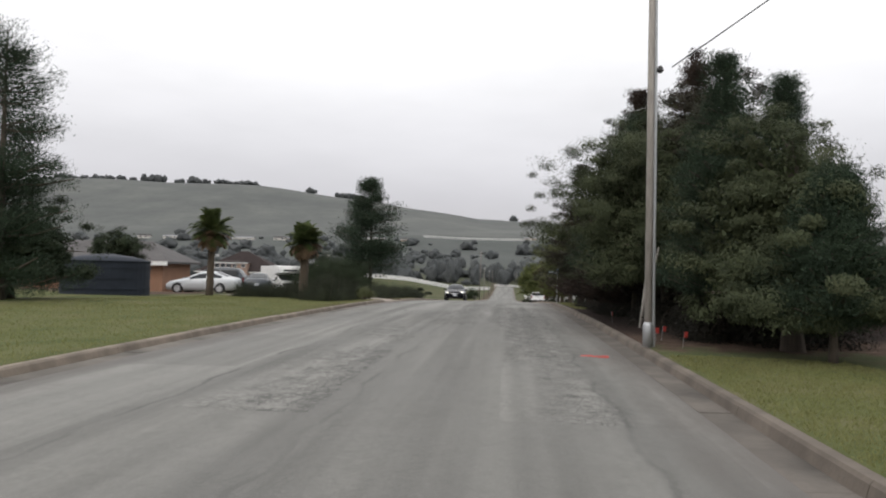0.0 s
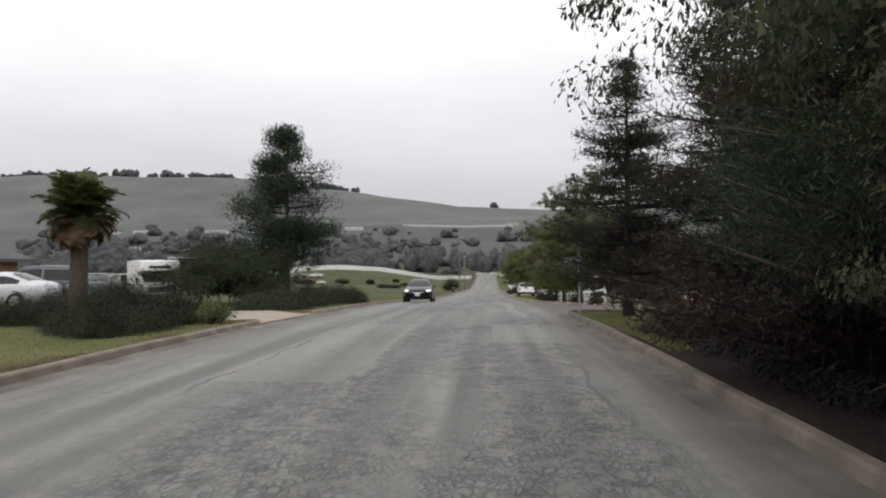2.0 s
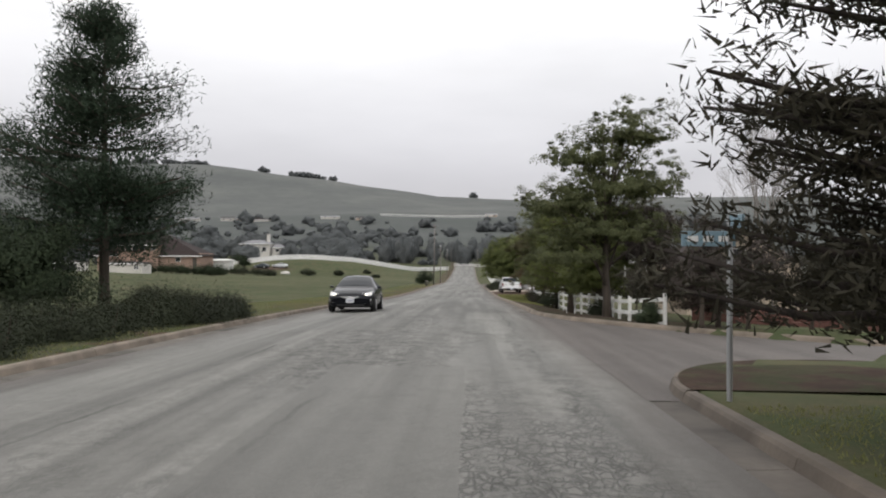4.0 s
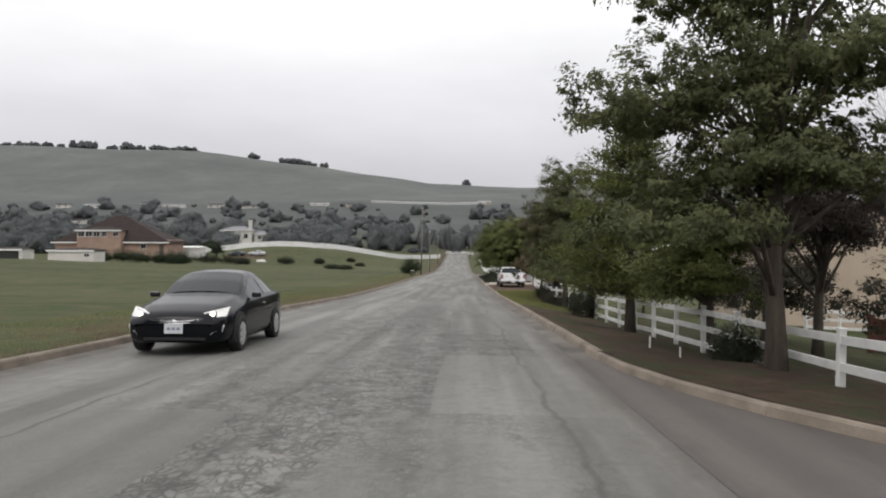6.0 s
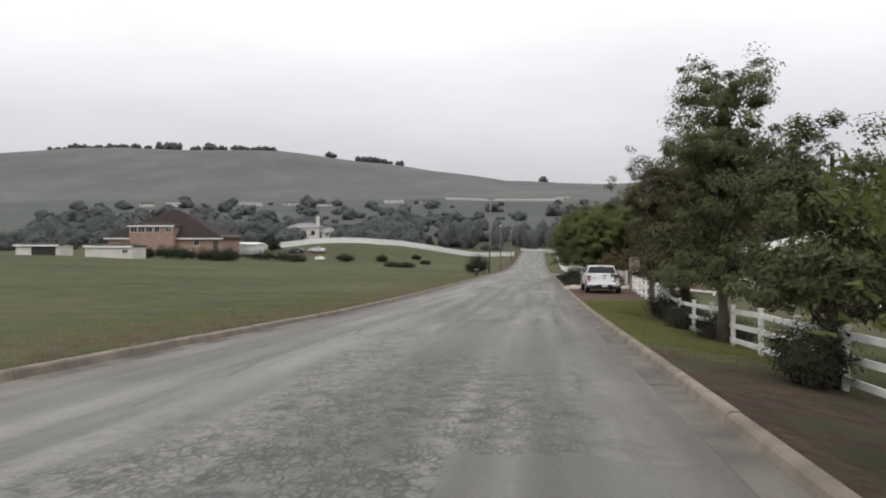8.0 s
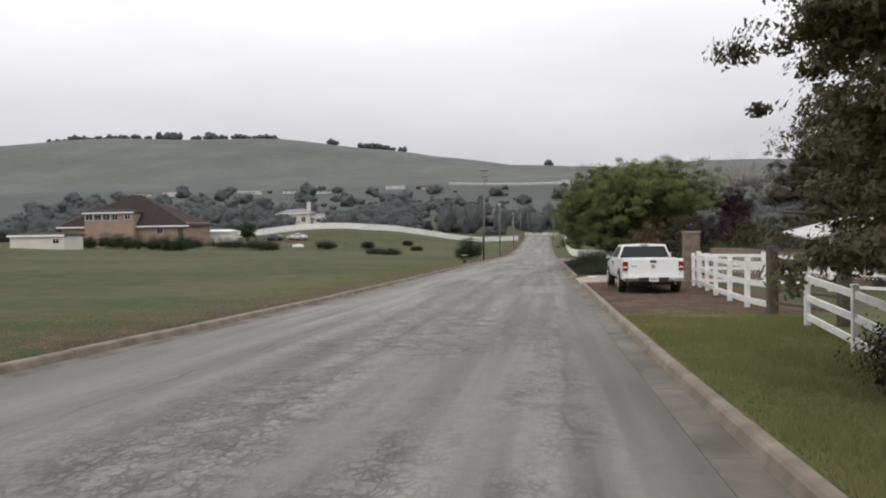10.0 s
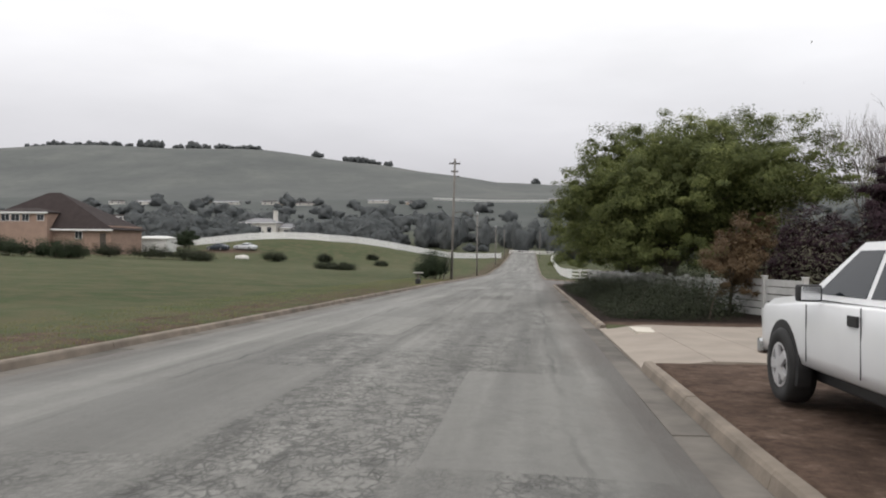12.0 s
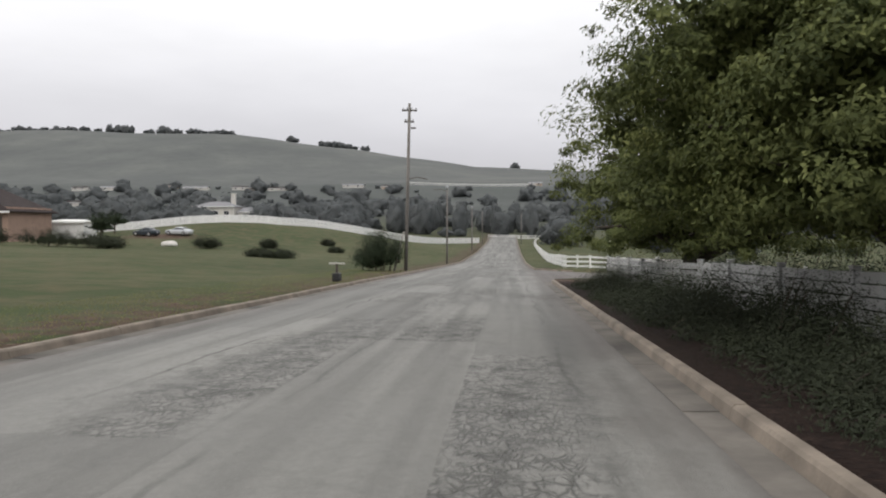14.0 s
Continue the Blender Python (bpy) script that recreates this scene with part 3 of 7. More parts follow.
def land(x, y):
    """Height of the ground beside the road."""
    x, y = np.asarray(x, float), np.asarray(y, float)
    base = road_z(np.minimum(y, 330)) + KERB_H
    left = np.clip(-x - VERGE, 0, None)
    right = np.clip(x - VERGE, 0, None)
    z = base + (0.004 + 0.032 * sstep(70, 200, y)) * np.clip(left - 3, 0, 72)
    z = z + 4.9 * np.exp(-((x + 49) / 22) ** 2 / 1.6 - ((y - 287) / 23) ** 2 / 1.6)
    dip = sstep(56, 64, y) * (1 - sstep(98, 107, y))
    z = z - dip * 0.17 * np.minimum(right, 3.2) - 0.07 * np.clip(right - 6, 0, 26) * sstep(45, 60, y)
    z = z + 0.05 * hash_noise(x, y, 2.3, 1) * np.clip(np.abs(x) - VERGE, 0, 3) / 3
    # valley and hills far ahead
    rz = np.interp(x, RIDGE_X, RIDGE_Z) + 2.5 * hash_noise(x, y, 60, 3)
    far = np.interp(y, (330, 400, 480, 600, 750, 900, 1050), (-6, -5, -1, 9, 22, 41, 54))
    far = far + 0.045 * np.clip(-x - VERGE, 0, 90) * (1 - sstep(420, 700, y)) + hash_noise(x, y, 70, 5) * 3 * sstep(420, 700, y)
    up = sstep(1000, 1560, y) ** 0.9
    hill = far * (1 - up) + rz * up - 0.12 * np.clip(y - 1600, 0, None)
    w = sstep(330, 400, y)
    behind = sstep(-30, -90, y)
    return (z * (1 - w) + hill * w) * (1 - behind) + behind * (-0.6)


def ground_at(x, y):
    return float(land(x, y))


def in_street(x, y, grow=0.0):
    hit = np.zeros(np.shape(x), bool)
    for a, b, r, q in STREETS:
        inside = (x > HALF - 0.3) & (x < 62) & (y > a + 0.1) & (y < b - 0.1)
        for y0, y1, rad, cy in ((a - r, a + 0.1, r, a - r), (b - 0.1, b + q, q, b + q)):
            inside |= (x > HALF - 0.3) & (x < HALF + rad) & (y > y0) & (y < y1) & (np.hypot(x - HALF - rad, y - cy) > rad - 0.1)
        hit |= inside
    return hit


def build_ground():
    xs = np.concatenate([-np.geomspace(2600, 90, 40)[:-1], -np.linspace(90, 22, 45)[:-1], -np.linspace(22, VERGE + 0.4, 44)[:-1], [-(VERGE + 0.05), -(HALF + 0.06), 0, HALF + 0.06, VERGE + 0.05],
                         np.linspace(VERGE + 0.4, 22, 44), np.linspace(22, 90, 45)[1:], np.geomspace(90, 2600, 40)[1:]])
    ys = np.concatenate([np.linspace(-160, 0, 30)[:-1], np.linspace(0, 200, 251)[:-1], np.linspace(200, 420, 100)[:-1], np.geomspace(420, 2700, 100)])
    X, Y = np.meshgrid(xs, ys)
    Z = land(X, Y)
    Z = np.where((np.abs(X) < VERGE) & (Y < 420), road_z(Y) - 0.14, Z)
    Z = np.where(in_street(X, Y), road_z(Y) - 0.14 - 0.03 * np.clip(X - VERGE, 0, None), Z)
    for (a, b), sgn in ((DRIVE_R, 1), (DRIVE_L, -1)):
        Z = np.where((X * sgn > VERGE) & (X * sgn < VERGE + 1.3) & (Y > a + 0.45) & (Y < b - 0.45), Z - 0.18, Z)
    nx, ny = len(xs), len(ys)
    idx = np.arange(nx * ny).reshape(ny, nx)
    quads = np.stack([idx[:-1, :-1], idx[:-1, 1:], idx[1:, 1:], idx[1:, :-1]], -1).reshape(-1, 4)
    me = np_mesh("ground", np.stack([X, Y, Z], -1).reshape(-1, 3), quads)
    left, right = np.clip(-X - VERGE, 0, None), np.clip(X - VERGE, 0, None)
    soil = np.zeros_like(X)
    soil = np.maximum(soil, (X > 0) * (1 - sstep(4.0, 6.5, right)) * sstep(106.5, 111.5, Y) * (1 - sstep(127, 129, Y)))          # bare lot by the truck
    soil = np.maximum(soil, (X > 0) * 0.95 * (1 - sstep(9, 12, right)) * sstep(15.5, 19, Y) * (1 - sstep(34, 38, Y)))           # needle litter
    soil = np.maximum(soil, (X > 0) * 0.55 * (1 - sstep(2, 5, right)) * sstep(60, 64, Y) * (1 - sstep(84, 92, Y)))
    soil = np.maximum(soil, (X > 0) * 0.95 * (1 - sstep(5, 7, right)) * sstep(132.2, 133.4, Y) * (1 - sstep(170, 176, Y)))
    soil = np.maximum(soil, (X < 0) * 0.54 * (1 - sstep(1.4, 4.2, left)) * sstep(64, 72, Y))
    soil = np.maximum(soil, (X < 0) * 0.45 * (1 - sstep(0.5, 1.6, left)) * sstep(18, 26, Y))
    soil = np.maximum(soil, (X < 0) * 0.8 * np.exp(-((X + 56) / 9) ** 2 - ((Y - 256) / 5) ** 2))
    soil = np.maximum(soil, (X < 0) * 0.75 * sstep(9, 12, left) * (1 - sstep(30, 40, left)) * sstep(39, 42, Y) * (1 - sstep(62, 66, Y)))
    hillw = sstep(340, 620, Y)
    # litter beds; the field also darkens verge that the trees shade
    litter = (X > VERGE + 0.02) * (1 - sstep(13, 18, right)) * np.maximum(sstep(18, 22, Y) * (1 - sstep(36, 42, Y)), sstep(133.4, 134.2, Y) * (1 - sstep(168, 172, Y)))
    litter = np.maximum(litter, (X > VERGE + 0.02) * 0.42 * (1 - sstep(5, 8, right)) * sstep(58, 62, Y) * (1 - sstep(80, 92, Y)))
    lawn = np.maximum((X < 0) * (1 - sstep(22, 40, left)) * (1 - sstep(40, 44, Y)), (X > 0) * (1 - sstep(4, 8, right)) * np.maximum(1 - sstep(14, 18, Y), 0.85 * sstep(84, 94, Y) * (1 - sstep(107, 111, Y))))
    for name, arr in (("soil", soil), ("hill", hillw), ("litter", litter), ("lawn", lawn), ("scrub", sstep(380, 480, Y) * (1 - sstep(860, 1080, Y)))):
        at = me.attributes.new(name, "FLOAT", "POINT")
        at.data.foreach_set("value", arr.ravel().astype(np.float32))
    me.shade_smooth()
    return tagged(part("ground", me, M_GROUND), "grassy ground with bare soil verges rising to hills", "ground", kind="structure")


build_ground()


def strip(name, y0, y1, step, xs, zoff, mat):
    """A long strip that follows the road; zoff gives the height above the road for each x."""
    ys = np.linspace(y0, y1, max(2, int(math.ceil((y1 - y0) / step)) + 1))
    X, Y = np.meshgrid(np.array(xs, float), ys)
    Z = road_z(Y) + np.array(zoff)[None, :]
    nx, ny = len(xs), len(ys)
    idx = np.arange(nx * ny).reshape(ny, nx)
    quads = np.stack([idx[:-1, :-1], idx[:-1, 1:], idx[1:, 1:], idx[1:, :-1]], -1).reshape(-1, 4)
    me = np_mesh(name, np.stack([X, Y, Z], -1).reshape(-1, 3), quads)
    me.shade_smooth()
    return part(name, me, mat)


EDGE = HALF - GUTTER
rx = np.linspace(-EDGE, EDGE, 25)
tagged(strip("road", -90, 415, 1.0, rx, 0.05 - 0.05 * (rx / EDGE) ** 2 + 0.006 * np.sin(rx * 3.1), M_ASPHALT), "worn grey cracked asphalt road with mended patches", "road", kind="structure")


def side_street(a, b, rs, rn, far=60):
    """Street mouth on the right with rounded corners; returns the two kerb lines."""
    def corner(y0, sgn, r):
        pts = []
        for k in range(13):
            t = math.pi / 2 * k / 12
            pts.append((HALF + r - r * math.cos(t), y0 - sgn * r + sgn * r * math.sin(t)))
        return pts
    south, north = corner(a, 1, rs), corner(b, -1, rn)
    mb = MB()
    zs = lambda x, y: road_z(y) + 0.006 - 0.03 * max(0, x - VERGE)
    cols = [(p, q) for p, q in zip(south, north)] + [((x, a), (x, b)) for x in np.linspace(HALF + max(rs, rn) + 2, far, 14)]
    cols = [((EDGE - 0.02, a - rs), (EDGE - 0.02, b + rn))] + cols
    for (p0, q0), (p1, q1) in zip(cols[:-1], cols[1:]):
        n = 10
        for i in range(n):
            u, v = i / n, (i + 1) / n
            vs = []
            for (p, q), w in (((p0, q0), u), ((p1, q1), u), ((p1, q1), v), ((p0, q0), v)):
                x, y = p[0] + (q[0] - p[0]) * w, p[1] + (q[1] - p[1]) * w
                vs.append((x, y, zs(x, y)))
            mb.add(vs, [(0, 1, 2, 3)])
    tagged(part("side_street", mb.mesh("side_street"), M_ASPHALT2), "brownish asphalt side street joining the road", "road", kind="structure")
    # ground that fills the rounded corners
    for line, y0, sgn, r in ((south, a, 1, rs), (north, b, -1, rn)):
        mb = MB()
        cx, cy = HALF + r + 0.4, y0 - sgn * (r + 0.4)
        for p, q in zip(line[:-1], line[1:]):
            vs = []
            for x, y in (p, q):
                d = Vector((cx - x, cy - y)).normalized() * 0.1
                vs.append((x + d.x, y + d.y, road_z(y) + KERB_H + 0.012 - 0.03 * max(0, x - VERGE)))
            vs += [(cx, cy, ground_at(cx, cy) + 0.03)]
            mb.add(vs, [(0, 1, 2)])
        fan = mb.mesh("corner_verge")
        fan.attributes.new("soil", "FLOAT", "POINT").data.foreach_set("value", [0.55] * len(fan.vertices))
        fan.attributes.new("litter", "FLOAT", "POINT").data.foreach_set("value", [0.5] * len(fan.vertices))
        tagged(part("corner_verge", fan, M_GROUND), "grass and soil verge at the street corner", "verge", kind="structure")
    return south, north


corners = [side_street(*s) for s in STREETS]


def kerb_run(name, line, label, mat=M_KERB):
    """Kerb of cast sections with open joints along a line of points; each section is a piece."""
    root = tagged(thing(name, label, "kerb"), kind="structure")
    for (p, q) in line:
        a, b = Vector((*p, 0)), Vector((*q, 0))
        d = (b - a).normalized()
        n = Vector((d.y, -d.x, 0))            # away from the road
        mb = MB()
        jit = random.uniform(-0.008, 0.008)
        vs = []
        for e, sh in ((a, 0.006), (b, -0.006)):
            e = e + d * sh
            z = float(road_z(e.y)) - 0.03 * max(0, e.x - VERGE)
            for off, h in ((0.0, -0.10), (0.0, 0.0), (0.028, KERB_H - 0.03 + jit), (0.055, KERB_H + jit), (KERB_W, KERB_H + jit + 0.004), (KERB_W + 0.01, -0.10)):
                o = e + n * off
                vs.append((o.x, o.y, z + h))
        mb.add(vs, [(i, i + 1, i + 7, i + 6) for i in range(5)] + [(5, 0, 6, 11), (0, 5, 4, 3, 2, 1), (6, 7, 8, 9, 10, 11)])
        part("kerb_section", mb.mesh("kerb_section"), mat, root)
    return root


def straight(x, y0, y1, step=3.0):
    n = max(1, round((y1 - y0) / step))
    ys = np.linspace(y0, y1, n + 1)
    return [((x, p), (x, q)) for p, q in zip(ys[:-1], ys[1:])]


def chain(pts):
    return list(zip(pts[:-1], pts[1:]))


(s1, n1), (s2, n2) = corners
right_line = straight(HALF, -60, s1[0][1]) + chain(s1) + [((s1[-1][0] + i * 3, s1[-1][1]), (s1[-1][0] + i * 3 + 3, s1[-1][1])) for i in range(6)]
kerb_run("kerb_right_south", right_line, "weathered concrete kerb along the grassy verge", M_KERBDIRTSHADE)
right_line = [((n1[-1][0] + i * 3 + 3, n1[-1][1]), (n1[-1][0] + i * 3, n1[-1][1])) for i in range(5, -1, -1)] + [(q, p) for p, q in reversed(chain(n1))] + straight(HALF, n1[0][1], DRIVE_R[0])
kerb_run("kerb_right_middle", right_line, "weathered concrete kerb beside bare soil")
right_line = straight(HALF, DRIVE_R[1], s2[0][1]) + chain(s2) + [((s2[-1][0] + i * 3, s2[-1][1]), (s2[-1][0] + i * 3 + 3, s2[-1][1])) for i in range(3)]
kerb_run("kerb_right_north", right_line, "weathered concrete kerb beside the planted bank")
kerb_run("kerb_right_far", [((n2[-1][0], n2[-1][1]), n2[-2])] + [(q, p) for p, q in reversed(chain(n2[:-1]))] + straight(HALF, n2[0][1], 400, 6.0), "pale concrete kerb beyond the second street")
left_rev = lambda y0, y1, step=3.0: [(q, p) for p, q in reversed(straight(-HALF, y0, y1, step))]
kerb_run("kerb_left_south", left_rev(-60, DRIVE_L[0]), "weathered concrete kerb along the lawn")
kerb_run("kerb_left_north", left_rev(DRIVE_L[1], 250), "weathered concrete kerb along the open field")
kerb_run("kerb_left_far", left_rev(250, 400, 6.0), "pale concrete kerb along the far field")


def gutter_run(name, x, y0, y1, step=3.0, mat=None):
    """Concrete gutter pan of cast sections between the kerb and a dark open seam at the asphalt's edge."""
    root = tagged(thing(name, "stained pale concrete gutter pan beside the kerb", "gutter"), kind="structure")
    sgn = 1 if x > 0 else -1
    n = max(1, round((y1 - y0) / step))
    ys = np.linspace(y0, y1, n + 1)
    for a, b in zip(ys[:-1], ys[1:]):
        drop = random.uniform(-0.006, 0.003)
        inner, outer = x - sgn * (GUTTER - 0.007), x - sgn * 0.002
        vs = []
        for dz in (-0.11, 0.0):
            vs += [(xx, yy, float(road_z(yy)) + zz + dz + drop) for xx, yy, zz in ((outer, a + 0.007, 0.004), (inner, a + 0.007, -0.004), (inner, b - 0.007, -0.004), (outer, b - 0.007, 0.004))]
        part("gutter_section", MB().hexa(vs).mesh("gutter_section"), mat or M_GUTTER, root)


gutter_run("gutter_right_south", HALF, -30, s1[0][1], 3.0, M_GUTTERDIRT)
gutter_run("gutter_right_middle", HALF, n1[0][1], s2[0][1])
gutter_run("gutter_right_far", HALF, n2[0][1], 400, 12.0)
gutter_run("gutter_left", -HALF, -30, 250)
gutter_run("gutter_left_far", -HALF, 250, 400, 12.0)



def slab(name, x0, x1, y0, y1, mat, label, lift=0.02, n=6, thick=0.12):
    """A concrete slab that follows the ground between the kerb line and x1."""
    root = tagged(thing(name, label, "driveway"), kind="structure")
    for i in range(n):
        xa, xb = x0 + (x1 - x0) * i / n, x0 + (x1 - x0) * (i + 1) / n
        g = 0.006
        top = []
        for x, y in ((xa + g, y0), (xb - g, y0), (xb - g, y1), (xa + g, y1)):
            k = min(1, max(0, (abs(x) - HALF) / 0.6))
            top.append((x, y, float(road_z(y)) * (1 - k) + ground_at(x, y) * k + lift + 0.01 * (1 - k)))
        part("concrete_panel", MB().hexa([(x, y, z - thick) for x, y, z in top] + top).mesh("concrete_panel"), mat, root)
    return root


slab("driveway_right", HALF, HALF + 5.4, *DRIVE_R, M_CONC, "pale concrete driveway apron crossing the verge", 0.03, 5)
slab("driveway_panel", HALF + 0.62, HALF + 2.1, 130.8, 132.1, M_NEWCONC, "whiter mended concrete panel in the driveway", 0.036, 1)
slab("driveway_left", -HALF - 9, -HALF, *DRIVE_L, M_CONC, "pale concrete driveway opening onto the road", 0.03, 6)
paver_root = tagged(thing("paver_band", "band of red brick pavers across the driveway", "pavers"), kind="structure")
paver = MB().box((-0.10, -0.05, 0), (0.10, 0.05, 0.06)).mesh("brick")
for i in range(5):
    for j in range(36):
        x, y = HALF + 5.55 + i * 0.212, DRIVE_R[0] + 0.2 + j * 0.2
        for h in (0, 0.104):
            part("brick", paver, M_BRICKRED, paver_root, m=pose(x, y + h, ground_at(x, y + h) - 0.015, 0, 0, 0))


# ---- plants ----
def leaf_quads(rng, centres, size, aspect=0.5, up=None, droop=0.0, face=None):
    """One small pointed leaf at every centre, turned at random; up pulls the long axis towards a direction."""
    n = len(centres)
    a = rng.normal(size=(n, 3))
    if up is not None:
        a = a * 0.55 + np.asarray(up)
    a[:, 2] -= droop
    if face is not None:                      # leaves turn their flat side outwards and to the sky
        f = face / (np.linalg.norm(face, axis=1, keepdims=True) + 1e-9) + np.array([0, 0, 0.45]) + rng.normal(size=(n, 3)) * 0.34
        f /= np.linalg.norm(f, axis=1, keepdims=True) + 1e-9
        a -= f * np.sum(a * f, axis=1, keepdims=True)
    a /= np.linalg.norm(a, axis=1, keepdims=True) + 1e-9
    b = np.cross(a, rng.normal(size=(n, 3)) if face is None else f)
    b /= np.linalg.norm(b, axis=1, keepdims=True) + 1e-9
    s = size * rng.uniform(0.6, 1.4, (n, 1))
    v = np.stack([centres - a * s * 0.6 - b * s * aspect, centres - a * s * 0.6 + b * s * aspect, centres + a * s * 1.2], 1)
    return v.reshape(-1, 3), np.arange(3 * n).reshape(n, 3)


def blob_clumps(rng, blobs, n, shell=0.5, low=0.35):
    """Centres of leaf clumps: blobs are (x, y, z, rx, ry, rz), filled mostly near their skin."""
    vol = np.array([b[3] * b[4] * b[5] for b in blobs]) ** 0.67
    pick = rng.choice(len(blobs), n, p=vol / vol.sum())
    d = rng.normal(size=(n, 3))
    d /= np.linalg.norm(d, axis=1, keepdims=True)
    d[:, 2] = np.where(d[:, 2] < -low, -low * rng.uniform(0, 1, n), d[:, 2])
    r = rng.uniform(shell, 1.0, (n, 1)) * rng.uniform(0.85, 1.12, (n, 1))
    B = np.array(blobs, float)[pick]
    return B[:, :3] + d * r * B[:, 3:], d


def trunk_mesh(rng, base, top, r0, r1, targets, limb_r=0.06, lean=0.1, n=8):
    mb = MB()
    base, top = Vector(base), Vector(top)
    pts, rad = [], []
    for k in range(n + 1):
        t = k / n
        p = base.lerp(top, t) + Vector((rng.uniform(-1, 1), rng.uniform(-1, 1), 0)) * lean * (top - base).length * 0.06 * (t > 0)
        pts.append(p)
        rad.append(r0 * (1.35 if k == 0 else 1) * (1 - t) + r1 * t)
    pts[0] = pts[0] - Vector((0, 0, 0.25))
    mb.tube(pts, rad, 9)
    for q in targets:
        q = Vector(q)
        h = min(max((q.z - base.z) * rng.uniform(0.45, 0.75), 0.3), (top - base).z * 0.97)
        t = h / max((top - base).z, 0.1)
        i = min(int(t * n), n - 1)
        a = pts[i].lerp(pts[i + 1], t * n - i) if i else pts[1]
        mid = a.lerp(q, 0.5) + Vector((rng.uniform(-.2, .2), rng.uniform(-.2, .2), 0.12 * (q - a).length))
        lr = limb_r * (0.6 + 0.5 * (1 - t))
        mb.tube([a, a.lerp(mid, 0.5), mid, mid.lerp(q, 0.6), q], [lr, lr * 0.85, lr * 0.65, lr * 0.42, lr * 0.2], 5)
    return mb.mesh("trunk", smooth=True)


def broadleaf(name, x, y, blobs, label, mat, seed, leaves=14000, clumps=150, size=0.10, clump_r=0.45, trunk_r=0.16, bark=None, droop=0.0, shell=0.5, limbs=26, aspect=0.5, fork=0.55, category="tree", group="", top_z=None, up=None, fine=2.1, core=0.10):
    """A tree from ellipsoids given relative to its foot: trunk with limbs, and a crown of single leaves in clumps."""
    leaves, size = int(leaves * fine), size * 0.54
    rng = np.random.default_rng(seed)
    z = ground_at(x, y)
    root = thing(name, label, category, pose(x, y, z), group)
    cc, d = blob_clumps(rng, blobs, clumps, shell)
    share = rng.uniform(0.4, 1.6, clumps)
    owner = rng.choice(clumps, leaves, p=share / share.sum())
    spread = rng.normal(size=(leaves, 3))
    spread *= rng.uniform(0.03, 1, (leaves, 1)) ** 0.62 / (np.linalg.norm(spread, axis=1, keepdims=True) + 1e-9)
    spread *= clump_r * rng.uniform(0.55, 1.0, (clumps, 1))[owner] * rng.choice((1.0, 1.45, 2.1), (clumps, 1))[owner] * np.array([1, 1, 0.6])
    v, q = leaf_quads(rng, cc[owner] + spread, size, aspect, up, droop, d[owner] + spread / clump_r * 0.8)
    inner, d = blob_clumps(rng, blobs, int(leaves * core * 2), 0.1, 0.8)
    mid = np.array(blobs, float)[:, :3].mean(0)
    w, k = leaf_quads(rng, mid + (inner - mid) * 0.66, size * 1.7, 0.5, None, droop)
    v, q = np.concatenate([v, w]), np.concatenate([q, k + len(v)])
    hmax = max(b[2] + b[5] for b in blobs)
    part("crown", np_mesh("crown", v, q), mat, root)
    top = top_z or hmax * 0.82
    cx, cy = np.mean([b[0] for b in blobs]) * 0.5, np.mean([b[1] for b in blobs]) * 0.5
    part("trunk", trunk_mesh(rng, (0, 0, 0), (cx, cy, top), trunk_r, trunk_r * 0.25, mid + (cc[rng.choice(clumps, min(limbs, clumps), False)] - mid) * 0.82, trunk_r * 0.36), bark or M_BARK, root)
    return root


